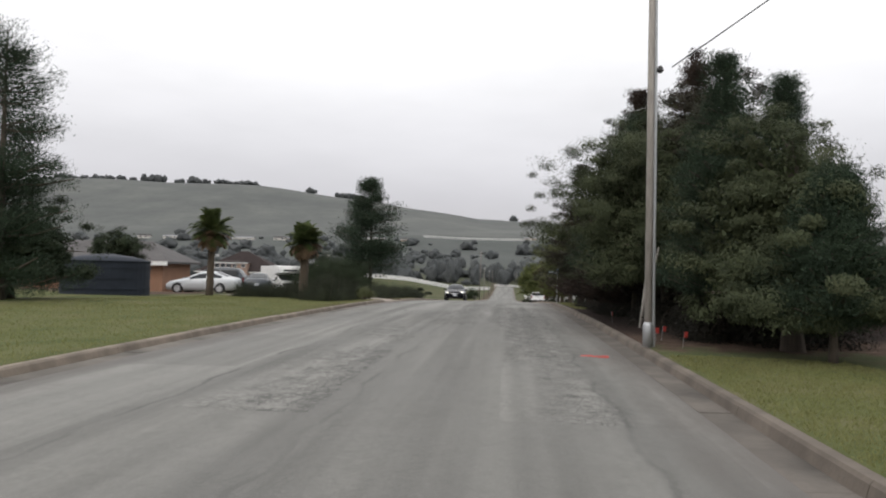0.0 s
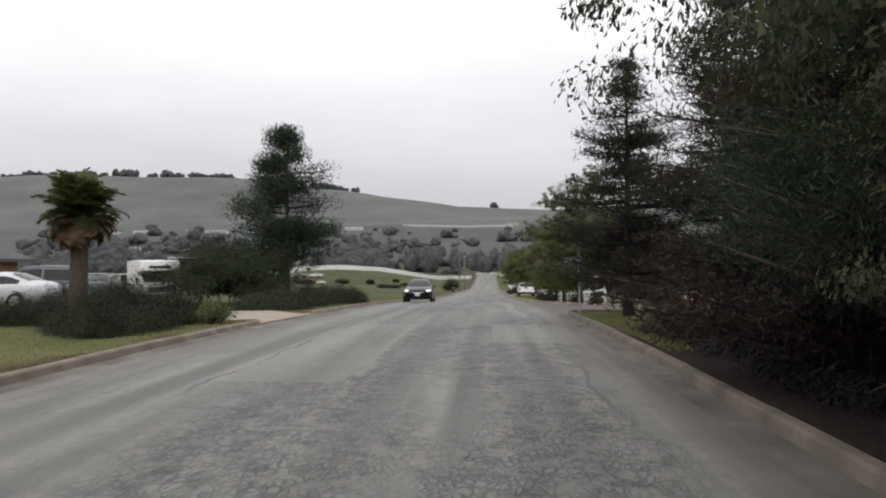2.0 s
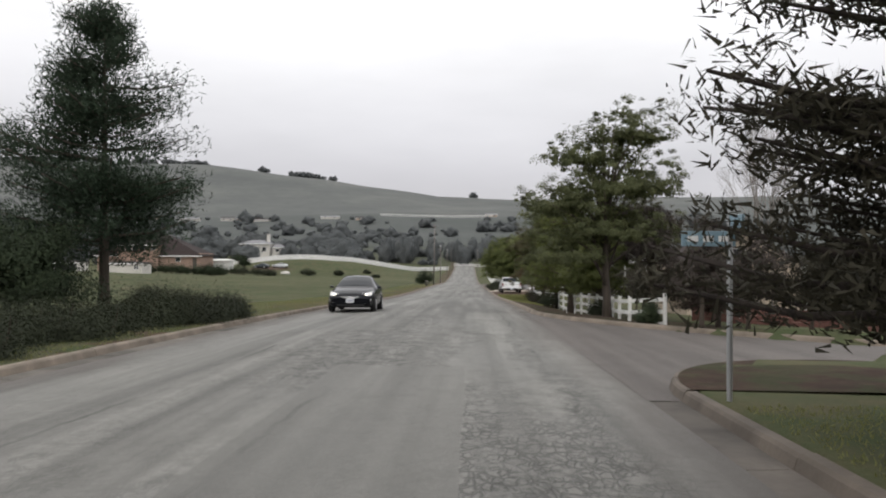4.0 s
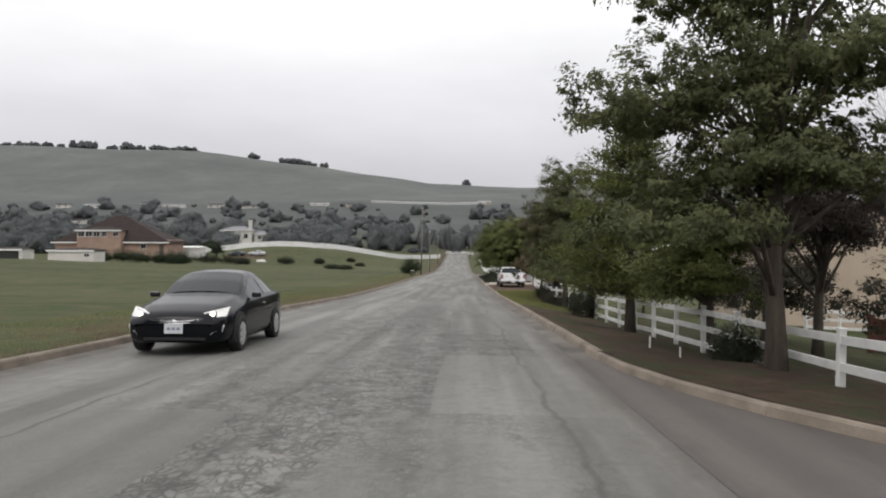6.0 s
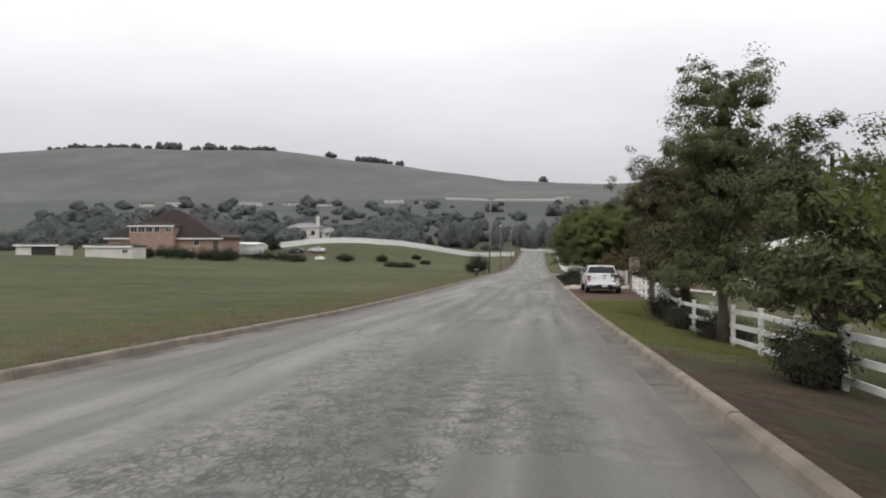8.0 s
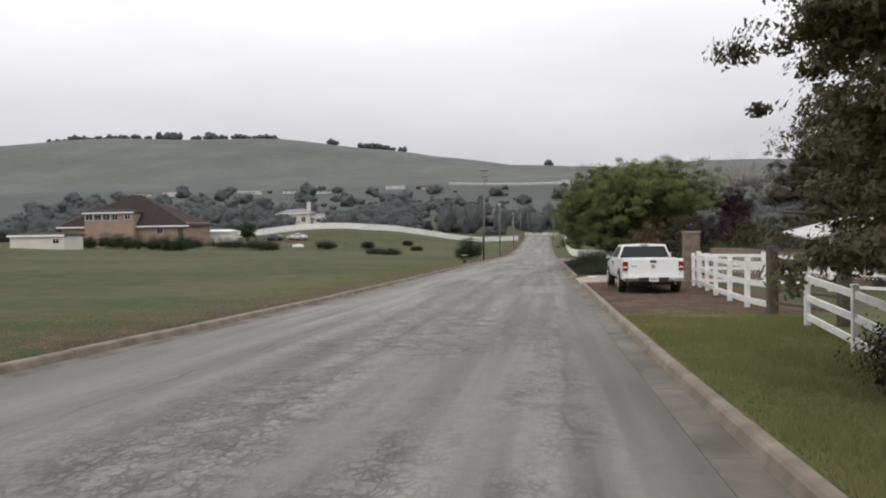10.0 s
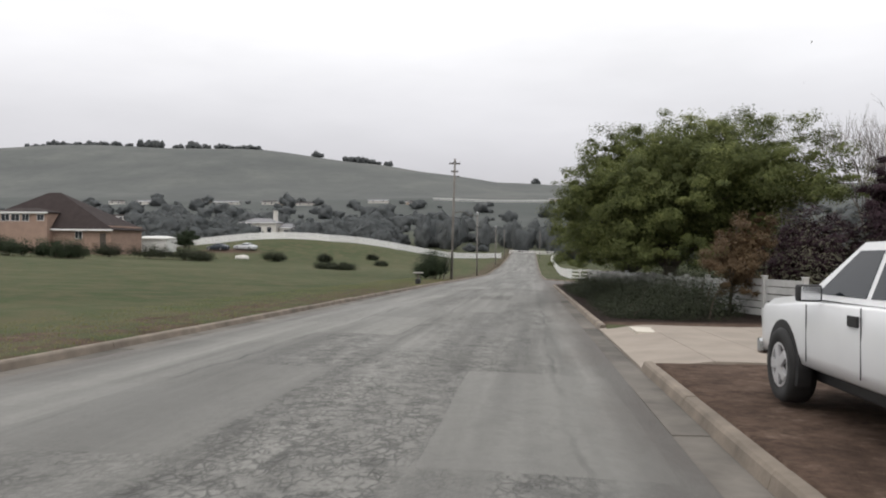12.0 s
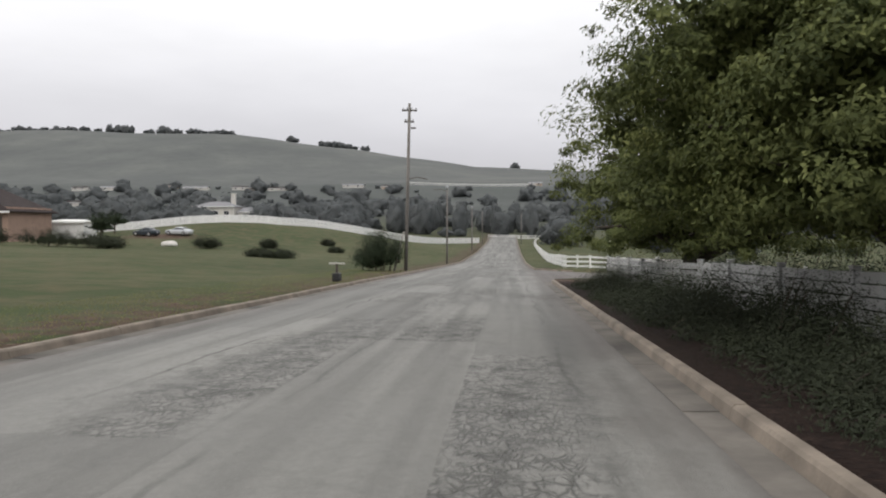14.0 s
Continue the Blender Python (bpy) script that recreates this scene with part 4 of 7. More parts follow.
def pine(name, x, y, h, r, label, mat, seed, whorls=13, per=6, tuft=0.34, needles=46, size=0.16, trunk_r=0.16, low=0.12, shape=None, up=0.6, group="", flat=0.55, aspect=0.13, bark=None, bend=0.0):
    """A conifer: whorls of boughs on a straight trunk, each bough set with tufts of needles."""
    rng = np.random.default_rng(seed)
    root = thing(name, label, "tree", pose(x, y, ground_at(x, y)), group)
    mb = MB()
    tp = [(bend * h * (k / 8) ** 2, 0, h * k / 8 - (0.25 if k == 0 else 0)) for k in range(9)]
    mb.tube(tp, [trunk_r * (1.3 if k == 0 else 1) * (1 - k / 8.6) for k in range(9)], 8)
    cen, dirs = [], []
    shape = shape or (lambda t: (1 - t) ** 0.75 * (0.55 + 0.45 * min(1, t / 0.25)))
    for w in range(whorls):
        t = low + (1 - low) * (w + rng.uniform(-0.3, 0.3)) / (whorls - 0.3)
        t = min(max(t, low), 0.99)
        for k in range(per):
            t = min(max(t + rng.normal() * 0.6 * (1 - low) / whorls, low * 0.8), 0.985)
            if rng.uniform() < 0.12:
                continue
            az = rng.uniform(0, 2 * math.pi)
            length = r * shape(t) * rng.uniform(0.45, 1.2) + 0.15
            a = Vector((bend * h * t * t, 0, h * t))
            out = Vector((math.cos(az), math.sin(az), 0))
            tip = a + out * length + Vector((0, 0, length * (0.05 + up * 0.35 * rng.uniform(0.2, 1.0))))
            mid = a.lerp(tip, 0.55) - Vector((0, 0, 0.06 * length))
            lr = 0.012 + 0.02 * length
            mb.tube([a, mid, tip], [lr, lr * 0.7, lr * 0.3], 4, False)
            m = max(2, int(length / (tuft * 0.8)) + 1)
            for j in range(m):
                f = 0.3 + 0.75 * (j + rng.uniform(0, 0.6)) / m
                c = a.lerp(mid, f / 0.55) if f < 0.55 else mid.lerp(tip, (f - 0.55) / 0.45)
                side = Vector((-out.y, out.x, 0)) * rng.uniform(-0.35, 0.35) * length * min(1, f)
                cen.append(c + side)
                dirs.append(out * 0.55 + Vector((0, 0, up)))
    cen, dirs = np.array(cen), np.array(dirs)
    n = len(cen)
    rep = np.repeat(np.arange(n), needles)
    pts = cen[rep] + np.clip(rng.normal(size=(len(rep), 3)), -1.4, 1.4) * tuft * 0.55 * rng.uniform(0.6, 1.25, (n, 1))[rep] * np.array([1, 1, flat])
    v, q = leaf_quads(rng, pts, size, aspect, dirs[rep] * 0.8)
    part("trunk", mb.mesh("trunk", smooth=True), bark or M_BARK, root)
    part("crown", np_mesh("crown", v, q), mat, root)
    return root


def bush(name, x, y, blobs, label, mat, seed, leaves=5000, size=0.07, clumps=70, clump_r=0.22, aspect=0.5, category="bush", group="", up=None):
    rng = np.random.default_rng(seed)
    leaves = int(leaves * 2.4)
    root = thing(name, label, category, pose(x, y, ground_at(x, y)), group)
    cc, d = blob_clumps(rng, blobs, clumps, 0.55, 0.25)
    cc[:, 2] = np.maximum(cc[:, 2], 0.05)
    owner = rng.integers(0, clumps, leaves)
    p = cc[owner] + rng.normal(size=(leaves, 3)) * clump_r * np.array([1, 1, 0.7])
    p[:, 2] = np.maximum(p[:, 2], 0.02)
    inside = rng.uniform(0, 1, (leaves, 1)) < 0.12
    p = np.where(inside, p * np.array([0.8, 0.8, 0.75]), p)
    v, q = leaf_quads(rng, p, np.where(inside, size * 1.2, size * 0.5), aspect, up, 0.0, d[owner])
    part("foliage", np_mesh("foliage", v, q), mat, root)
    mb = MB()
    for k in rng.choice(clumps, min(14, clumps), False):
        c = Vector(cc[k])
        b = Vector((c.x * 0.55, c.y * 0.55, -0.05))
        mb.tube([b, b.lerp(c, 0.5) + Vector((0, 0, 0.05)), c], [0.03, 0.02, 0.008], 5)
    tagged(part("woody_base", mb.mesh("woody_base"), M_BARK, root), kind="stuff")
    return root


def hedge(name, x0, x1, y0, y1, h, label, mat, seed, leaves=16000, size=0.07, lump=0.9, up=None):
    """A low spreading bed of shrubs over a stretch of ground, with a lumpy top."""
    rng = np.random.default_rng(seed)
    leaves = int(leaves * 2.4)
    root = thing(name, label, "shrubs", pose((x0 + x1) / 2, (y0 + y1) / 2, ground_at((x0 + x1) / 2, (y0 + y1) / 2)))
    n = max(10, int((x1 - x0) * (y1 - y0) / (lump * lump) * 1.6))
    cx, cy = rng.uniform(x0, x1, n), rng.uniform(y0, y1, n)
    cr, ch = rng.uniform(0.5, 1.2, n) * lump, h * rng.uniform(0.4, 1.15, n)
    owner = rng.integers(0, n, leaves)
    d = rng.normal(size=(leaves, 3))
    d /= np.linalg.norm(d, axis=1, keepdims=True)
    d[:, 2] = np.abs(d[:, 2])
    inside = rng.uniform(0, 1, (leaves, 1)) < 0.12
    rr = np.where(inside, rng.uniform(0.4, 0.8, (leaves, 1)), rng.uniform(0.78, 1.06, (leaves, 1)) * (1 + 0.12 * rng.normal(size=(leaves, 1)) ** 2 * d[:, 2:]))
    px, py = cx[owner] + d[:, 0] * rr[:, 0] * cr[owner], cy[owner] + d[:, 1] * rr[:, 0] * cr[owner]
    pz = land(px, py) + d[:, 2] * rr[:, 0] * ch[owner]
    o = np.array(root.matrix_basis.translation)
    v, q = leaf_quads(rng, np.stack([px, py, pz], 1) - o, np.where(inside, size * 1.1, size * 0.5), 0.26, up, 0.0, d)
    part("foliage", np_mesh("foliage", v, q), mat, root)
    mb = MB()
    for k in range(min(n, 40)):
        c = Vector((cx[k], cy[k], float(land(cx[k], cy[k])))) - Vector(o)
        mb.tube([c - Vector((0, 0, 0.05)), c + Vector((0.1, 0.05, ch[k] * 0.45)), c + Vector((0.22, -0.1, ch[k] * 0.85))], [0.035, 0.022, 0.008], 5)
    tagged(part("woody_base", mb.mesh("woody_base"), M_BARK, root), kind="stuff")
    return root


def frond_mesh(rng, length, leaf=0.30, n=26):
    """One feather leaf along +x that arches over and hangs at the end."""
    v, q = [], []
    pts = []
    for k in range(9):
        t = k / 8
        pts.append(Vector((length * math.sin(t * 1.25) / 1.25 * 1.15, 0, length * (0.42 * t - 0.50 * t * t))))
    mb = MB().tube(pts, [0.022 * (1 - 0.8 * k / 8) for k in range(9)], 4)
    for k in range(n):
        t = 0.12 + 0.88 * k / (n - 1)
        i = min(int(t * 8), 7)
        p = pts[i].lerp(pts[i + 1], t * 8 - i)
        w = leaf * (0.5 + 0.6 * math.sin(math.pi * min(1, t + 0.1)))
        for s in (-1, 1):
            tip = p + Vector((0.35 * w, s * w, -0.35 * w + rng.uniform(-.04, .04)))
            e = Vector((0.028, 0, 0))
            mb.add([p - e, p + e, tip + e * 0.3, tip - e * 0.3], [(0, 1, 2, 3)])
    return mb.mesh("frond")


def palm(x, y, h, crown, label, seed, trunk_r=0.16):
    rng = np.random.default_rng(seed)
    root = thing("palm_tree", label, "palm", pose(x, y, ground_at(x, y)), "palms on the lawn")
    mb = MB()
    pts, rad = [], []
    for k in range(15):
        t = k / 14
        pts.append((0.05 * math.sin(t * 2), 0, h * t - (0.2 if k == 0 else 0)))
        rad.append(trunk_r * (1.25 - 0.3 * t + (0.45 * max(0, t - 0.75) / 0.25)) * (1.06 if k % 2 else 0.95))
    mb.tube(pts, rad, 10)
    part("trunk", mb.mesh("trunk", smooth=True), M_PALMBARK, root)
    green = [frond_mesh(rng, crown * s) for s in (0.85, 1.0, 1.1)]
    dead = frond_mesh(rng, crown * 0.85)
    for k in range(64):
        az, el = rng.uniform(0, 360), rng.uniform(-40, 88)
        part("frond", green[k % 3], M_PALM, root, m=pose(0.05, 0, h, 0, 0, az) @ pose(0, 0, 0, 0, -el, 0))
    for k in range(26):
        az, el = rng.uniform(0, 360), rng.uniform(-60, 6)
        part("dead_frond", dead, M_DEADPALM, root, "dry brown hanging palm leaf" if k == 0 else "", m=pose(0.05, 0, h - 0.15, 0, 0, az) @ pose(0, 0, 0, 0, -el, 0))
    return root


def bare_tree(x, y, h, label, seed, spread=0.35, r0=0.12):
    rng = np.random.default_rng(seed)
    root = thing("bare_tree", label, "tree", pose(x, y, ground_at(x, y)), "bare trees")
    limbs, twigs = MB(), MB()

    def grow(p, d, length, r, depth):
        q = p + d * length
        mid = p.lerp(q, 0.5) + Vector(rng.normal(size=3)) * length * 0.05
        (limbs if depth < 3 else twigs).tube([p, mid, q], [r, r * 0.8, r * 0.6], 5 if depth < 3 else 3, False)
        if depth >= 6 or r < 0.003:
            return
        for k in range(3 if depth else 5):
            nd = (d + Vector(rng.normal(size=3)) * spread + Vector((0, 0, 0.12))).normalized()
            start = p.lerp(q, rng.uniform(0.55, 1.0)) if k else q
            grow(start, nd, length * rng.uniform(0.6, 0.85), r * rng.uniform(0.5, 0.68), depth + 1)

    grow(Vector((0, 0, -0.2)), Vector((0, 0, 1)), h * 0.32, r0, 0)
    part("trunk", limbs.mesh("trunk", smooth=True), M_BARKGREY, root)
    tagged(part("twig_mass", twigs.mesh("twig_mass"), M_BARKGREY, root), kind="stuff")
    return root


# thicket of dark evergreens right of the road's start
SHOOT = (0, 0, 0.7)
broadleaf("evergreen_tree", 6.55, 25.2, [(-0.6, 0, 3.1, 3.71, 3.49, 2.83), (-0.9, 0.3, 4.2, 2.6, 2.6, 2.0), (0.9, -0.2, 4.6, 2.4, 2.4, 1.85), (0.6, -1.2, 1.7, 3.27, 3.05, 1.85), (-0.9, 0.4, 1.6, 2.07, 2.83, 1.42)], "dense dark round evergreen tree overhanging the kerb", M_THICKET, 11, 56000, 950, 0.05, 0.30, 0.2, limbs=30, group="dark evergreens", up=SHOOT, aspect=0.5, fine=4.0, core=0.14)
broadleaf("evergreen_tree", 7.4, 17.8, [(-0.4, 0, 2.1, 1.9, 2.8, 2.3), (-0.3, 0.5, 3.3, 1.55, 2.0, 1.6), (-0.7, -0.6, 1.0, 1.8, 2.6, 1.2), (0.2, -1.4, 1.0, 1.9, 2.0, 1.2)], "dense dark evergreen tree with low skirts over the grass", M_THICKET, 12, 44000, 330, 0.07, 0.28, 0.2, limbs=30, group="dark evergreens", up=SHOOT, aspect=0.3, fine=2.6)
broadleaf("evergreen_tree", 8.5, 24.4, [(-0.4, 0, 3.6, 2.4, 2.4, 2.7), (-0.9, -0.2, 5.2, 1.9, 1.9, 1.9), (0, 0, 1.6, 2.4, 2.6, 1.6)], "tall dark evergreen in the middle of the thicket", M_CEDAR, 19, 34000, 280, 0.075, 0.30, 0.2, group="dark evergreens", up=SHOOT, core=0.2)
broadleaf("evergreen_tree", 9.0, 22.0, [(0, 0, 2.2, 1.6, 2.6, 2.2), (0, 0, 1.0, 1.7, 2.6, 1.2)], "dark evergreen tree in the thicket", M_CEDAR, 13, 22000, 200, 0.09, 0.32, 0.2, group="dark evergreens", up=SHOOT)
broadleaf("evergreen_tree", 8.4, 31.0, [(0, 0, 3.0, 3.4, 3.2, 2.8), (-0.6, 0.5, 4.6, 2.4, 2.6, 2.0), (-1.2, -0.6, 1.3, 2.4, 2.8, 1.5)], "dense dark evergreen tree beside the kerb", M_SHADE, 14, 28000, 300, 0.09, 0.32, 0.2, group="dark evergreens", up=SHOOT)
for i, (px, py, ph, sd) in enumerate(((13.6, 29.0, 3.2, 15), (14.2, 36.0, 5.2, 16), (13.8, 44.0, 6.5, 17))):
    broadleaf("evergreen_tree", px, py, [(0, 0, ph * 0.45, 2.6, 3.6, ph * 0.46), (0, 0, 1.0, 2.8, 3.8, 1.2)], "dark evergreen tree standing behind the cedars", M_DARKLEAF, sd, 12000, 120, 0.13, 0.4, 0.2, group="dark evergreens")
for i, (px, py, ph, pr, sd) in enumerate(((6.6, 19.8, 6.2, 1.5, 21), (8.05, 20.2, 5.8, 1.3, 22), (6.3, 29.4, 6.8, 2.2, 23), (7.3, 15.8, 3.2, 1.2, 25))):
    big = pr > 2
    pine("young_pine", px, py, ph, pr, "young pine with upright tufts above dark evergreens", M_PINE, sd, 30 if big else 24, 7, 0.48 if big else 0.30, 150, 0.06 if big else 0.05, 0.08, 0.2, (lambda t: (1 - t) ** 0.4) if big else None, group="young pines", flat=0.8)
for i, (px, py, ph, pr, sd) in enumerate(((5.85, 43.7, 7.4, 2.9, 31), (7.6, 40.2, 8.4, 2.7, 32), (7.4, 36.4, 9.6, 2.9, 33), (9.2, 33.2, 10.5, 3.0, 34), (10.0, 43.0, 8.0, 2.6, 35), (11.5, 38.0, 10.0, 2.8, 36), (6.9, 31.2, 8.2, 3.0, 37), (8.2, 28.6, 8.6, 2.6, 38))):
    pine("cedar_tree", px, py, ph, pr, "tall dark cedar with uneven reddish-brown boughs", M_CEDAR if i in (0, 1, 4) else M_RUST, sd, 26, 8, 0.36, 46, 0.066, 0.15, 0.13 if i in (0, 1, 4) else 0.08, lambda t: (1 - t) ** 0.72 * (0.85 + 0.2 * math.sin(t * 19)), 0.25, "cedars by the corner", 0.55, 0.2, M_BARKDARK)
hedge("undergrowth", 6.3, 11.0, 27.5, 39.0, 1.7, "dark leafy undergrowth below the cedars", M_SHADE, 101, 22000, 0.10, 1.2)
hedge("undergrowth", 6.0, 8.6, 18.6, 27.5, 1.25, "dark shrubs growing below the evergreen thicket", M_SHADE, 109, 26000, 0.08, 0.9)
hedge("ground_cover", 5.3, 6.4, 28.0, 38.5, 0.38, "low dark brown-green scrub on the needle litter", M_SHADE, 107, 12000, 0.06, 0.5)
# roadside trees beyond the corner
broadleaf("roadside_tree", 7.2, 66.8, [(0.9, 0, 7.1, 2.0, 2.1, 1.5), (0.9, 0.2, 5.2, 2.6, 2.7, 1.5), (-1.7, 0.6, 4.5, 2.0, 2.3, 1.3), (-0.8, 0.3, 6.3, 1.8, 1.8, 1.2), (0.3, 0.2, 3.5, 2.6, 2.8, 1.3), (-1.2, 0.4, 2.6, 2.1, 2.4, 1.0)], "tall open leafy tree with grey-green leaves by the fence", M_LEAF, 41, 42000, 1150, 0.085, 0.20, 0.17, shell=0.3, limbs=38, group="roadside trees", core=0.02)
pine("roadside_tree", 7.25, 77.4, 6.6, 2.9, "feathery cone-shaped olive-green tree beside the white fence", M_LIME, 42, 24, 9, 0.34, 34, 0.055, 0.16, 0.21, lambda t: (1 - t) ** 0.75 * min(1, 0.55 + 2 * t), 0.5, "roadside trees", 0.7, 0.4)
broadleaf("roadside_tree", 7.9, 72.0, [(0, 0, 2.7, 1.6, 2.0, 1.2), (-0.4, 0.4, 1.6, 1.6, 2.0, 1.2)], "lower fresh green tree beside the white fence", M_LIME, 43, 16000, 140, 0.075, 0.26, 0.11, shell=0.35, group="roadside trees", core=0.06)
broadleaf("roadside_tree", 7.3, 92.0, [(0.0, 0, 6.4, 1.6, 1.6, 1.3), (0, 0, 5.0, 1.9, 1.9, 1.4), (0, 0, 3.6, 1.8, 1.9, 1.3), (-0.3, 0.3, 2.0, 1.9, 2.2, 1.4)], "slender grey-green roadside tree", M_LEAF, 44, 20000, 320, 0.08, 0.26, 0.14, shell=0.35, limbs=40, group="roadside trees", core=0.04)
broadleaf("roadside_tree", 7.4, 85.0, [(0, 0, 3.2, 1.6, 1.9, 1.5), (0, 0.3, 1.7, 1.7, 2.1, 1.2)], "rounded green roadside tree", M_LEAF, 45, 13000, 120, 0.08, 0.26, 0.13, shell=0.4, group="roadside trees", core=0.06)
broadleaf("roadside_tree", 8.1, 101.2, [(0.4, 0, 5.6, 2.71, 2.71, 1.81), (0.2, 0, 3.6, 2.94, 3.16, 1.69), (-1.6, -0.8, 4.6, 1.81, 1.69, 1.13), (-0.2, -0.3, 1.9, 2.71, 2.94, 1.47)], "broad roadside tree with mixed green and bronze leaves", M_BRONZE, 46, 46000, 760, 0.085, 0.28, 0.2, shell=0.35, limbs=60, group="roadside trees", core=0.05)
broadleaf("bronze_tree", 9.8, 71.0, [(0, 0, 3.0, 2.0, 2.6, 1.9), (0.2, 0, 4.2, 1.2, 1.6, 1.1)], "bronze-leaved tree behind the white fence", M_TWIG, 47, 8000, 120, 0.08, 0.3, 0.12, shell=0.4, group="trees behind the fence")
broadleaf("bronze_tree", 10.2, 63.4, [(0, 0, 1.5, 1.7, 2.0, 1.3)], "bronze-leaved shrubby tree behind the white fence", M_TWIG, 48, 7000, 80, 0.075, 0.28, 0.09, shell=0.4, group="trees behind the fence")
for i, (px, py, pr, ph, pm) in enumerate(((11.4, 67.0, 1.9, 2.0, M_RUST), (12.8, 62.5, 2.2, 3.2, M_CEDAR), (10.6, 76.0, 2.2, 2.5, M_CEDAR), (12.6, 82.0, 2.4, 2.8, M_RUST), (10.4, 89.0, 2.0, 2.4, M_CEDAR), (13.4, 74.0, 2.2, 2.4, M_CEDAR), (10.8, 96.0, 2.2, 2.6, M_RUST), (13.8, 92.0, 2.4, 2.9, M_RUST))):
    broadleaf("brush", px, py, [(0, 0, ph * 0.5, pr, pr, ph * 0.5), (pr * 0.4, 0, ph * 0.75, pr * 0.6, pr * 0.7, ph * 0.35)], "tangled brown-green brush behind the white fence", pm, 55 + i, 3800, 90, 0.09, 0.28, 0.07, group="trees behind the fence", category="shrub", limbs=0)
broadleaf("pepper_tree", 8.6, 146.5, [(0.6, 0, 4.3, 5.3, 4.77, 3.39), (1, 0, 6.2, 3.92, 3.82, 2.12), (-2.2, 2.6, 3, 3.18, 3.5, 1.91), (-1.7, 2.2, 2.2, 2.97, 3.6, 1.59), (-1, -1.5, 3.4, 2.76, 2.54, 2.12), (3.6, 0, 5.2, 3.5, 3.71, 2.86), (0.6, -0.6, 2.2, 4.45, 3.18, 1.48), (1.9, -2.3, 5.6, 3.18, 2.76, 2.01), (4, -2.4, 4.6, 3.18, 2.76, 2.01), (-2.6, 1.2, 4.6, 2.6, 2.8, 1.9), (-1.3, 0.8, 5, 3.5, 3.39, 2.12), (-3.0, 2.2, 4.0, 2.2, 2.6, 1.9), (-2.0, 0.2, 6.0, 2.2, 2.4, 1.5)], "large dome-shaped green pepper tree over the road edge", M_PEPPER, 49, 130000, 1500, 0.092, 0.36, 0.34, droop=0.5, limbs=60, aspect=0.5, top_z=5.6, group="pepper trees", shell=0.5, core=0.36)
broadleaf("pepper_tree", 8.5, 160.6, [(0.2, 0, 4.1, 4.88, 4.88, 3.18), (0.4, 0, 5.8, 3.5, 3.6, 2.01), (-1.7, 0, 4, 2.97, 3.5, 2.01), (-1.6, 0, 2, 2.97, 3.6, 1.59), (1.8, -1, 1.9, 3.18, 3.6, 1.48)], "large green pepper tree beside the white panel fence", M_PEPPER, 54, 40000, 360, 0.11, 0.40, 0.34, droop=0.5, limbs=50, aspect=0.5, top_z=5.2, group="pepper trees", shell=0.6, core=0.14)
broadleaf("orange_shrub", 8.6, 137.0, [(0, -0.4, 1.7, 1.1, 1.1, 1.1), (0.5, 0, 2.3, 1.0, 0.9, 0.9), (0.2, -0.2, 0.8, 0.9, 0.9, 0.7)], "rust-orange leaved shrub below the pepper tree", M_ORANGE, 50, 7000, 70, 0.06, 0.22, 0.06, category="shrub")
broadleaf("plum_tree", 14.3, 139.5, [(0, 0, 2.6, 1.5, 1.6, 1.9), (0.2, 0.2, 4.3, 1.25, 1.2, 1.4)], "dark purple-leaved plum tree, the taller one", M_PLUM, 51, 15000, 150, 0.08, 0.28, 0.12, group="plum trees", core=0.2)
broadleaf("plum_tree", 11.6, 139.2, [(0, 0, 2.1, 1.6, 1.6, 1.6), (-0.5, 0, 1.3, 1.4, 1.4, 1.1)], "low spreading dark purple-leaved plum tree", M_PLUM, 151, 11000, 120, 0.08, 0.28, 0.10, group="plum trees", core=0.2)
broadleaf("oak_tree", 23.0, 150.0, [(0, 0, 8.5, 3.8, 3.2, 3.4), (1.4, 0, 11.8, 3.2, 2.8, 2.6), (-2.4, 0.5, 6.2, 3.0, 2.6, 2.6), (1.0, 0, 4.4, 4.6, 3.4, 2.8), (4.6, 0, 8.6, 3.6, 3.2, 3.6), (4.4, 0.4, 12.8, 3.2, 2.8, 2.8), (8.0, 0, 9.6, 4.0, 3.2, 4.2), (7.0, 0, 4.6, 4.2, 3.2, 3.2)], "tall grey-brown tree behind the lattice fence", M_OAK, 52, 80000, 900, 0.12, 0.42, 0.28, shell=0.35, core=0.16)
broadleaf("orchard_tree", 13.5, 152.0, [(0, 0, 3.0, 2.6, 2.8, 2.4)], "dark leafy tree beyond the pepper tree", M_DARKLEAF, 53, 12000, 110, 0.09, 0.34, 0.16)
hedge("undergrowth", 9.8, 15.0, 141.0, 170.0, 1.9, "dark undergrowth behind the panel fence", M_DARKLEAF, 106, 15000, 0.12, 1.5)
hedge("brush_row", 11.0, 26.0, 137.0, 142.0, 3.8, "tangled grey-brown brush behind the garden shelter", M_OAK, 103, 26000, 0.14, 1.6)
for i, (px, py, ph, pr) in enumerate(((8.35, 59.1, 3.0, 0.95), (9.9, 59.9, 2.7, 1.4))):
    broadleaf("corner_brush", px, py, [(0, 0, ph * 0.5, pr, pr, ph * 0.5), (0.2, 0, ph * 0.8, pr * 0.6, pr * 0.6, ph * 0.3)], "tall reddish-brown brush at the street corner", M_TWIG, 104 + i, 4000, 90, 0.075, 0.24, 0.07, group="corner brush", category="shrub", core=0.05, limbs=0)
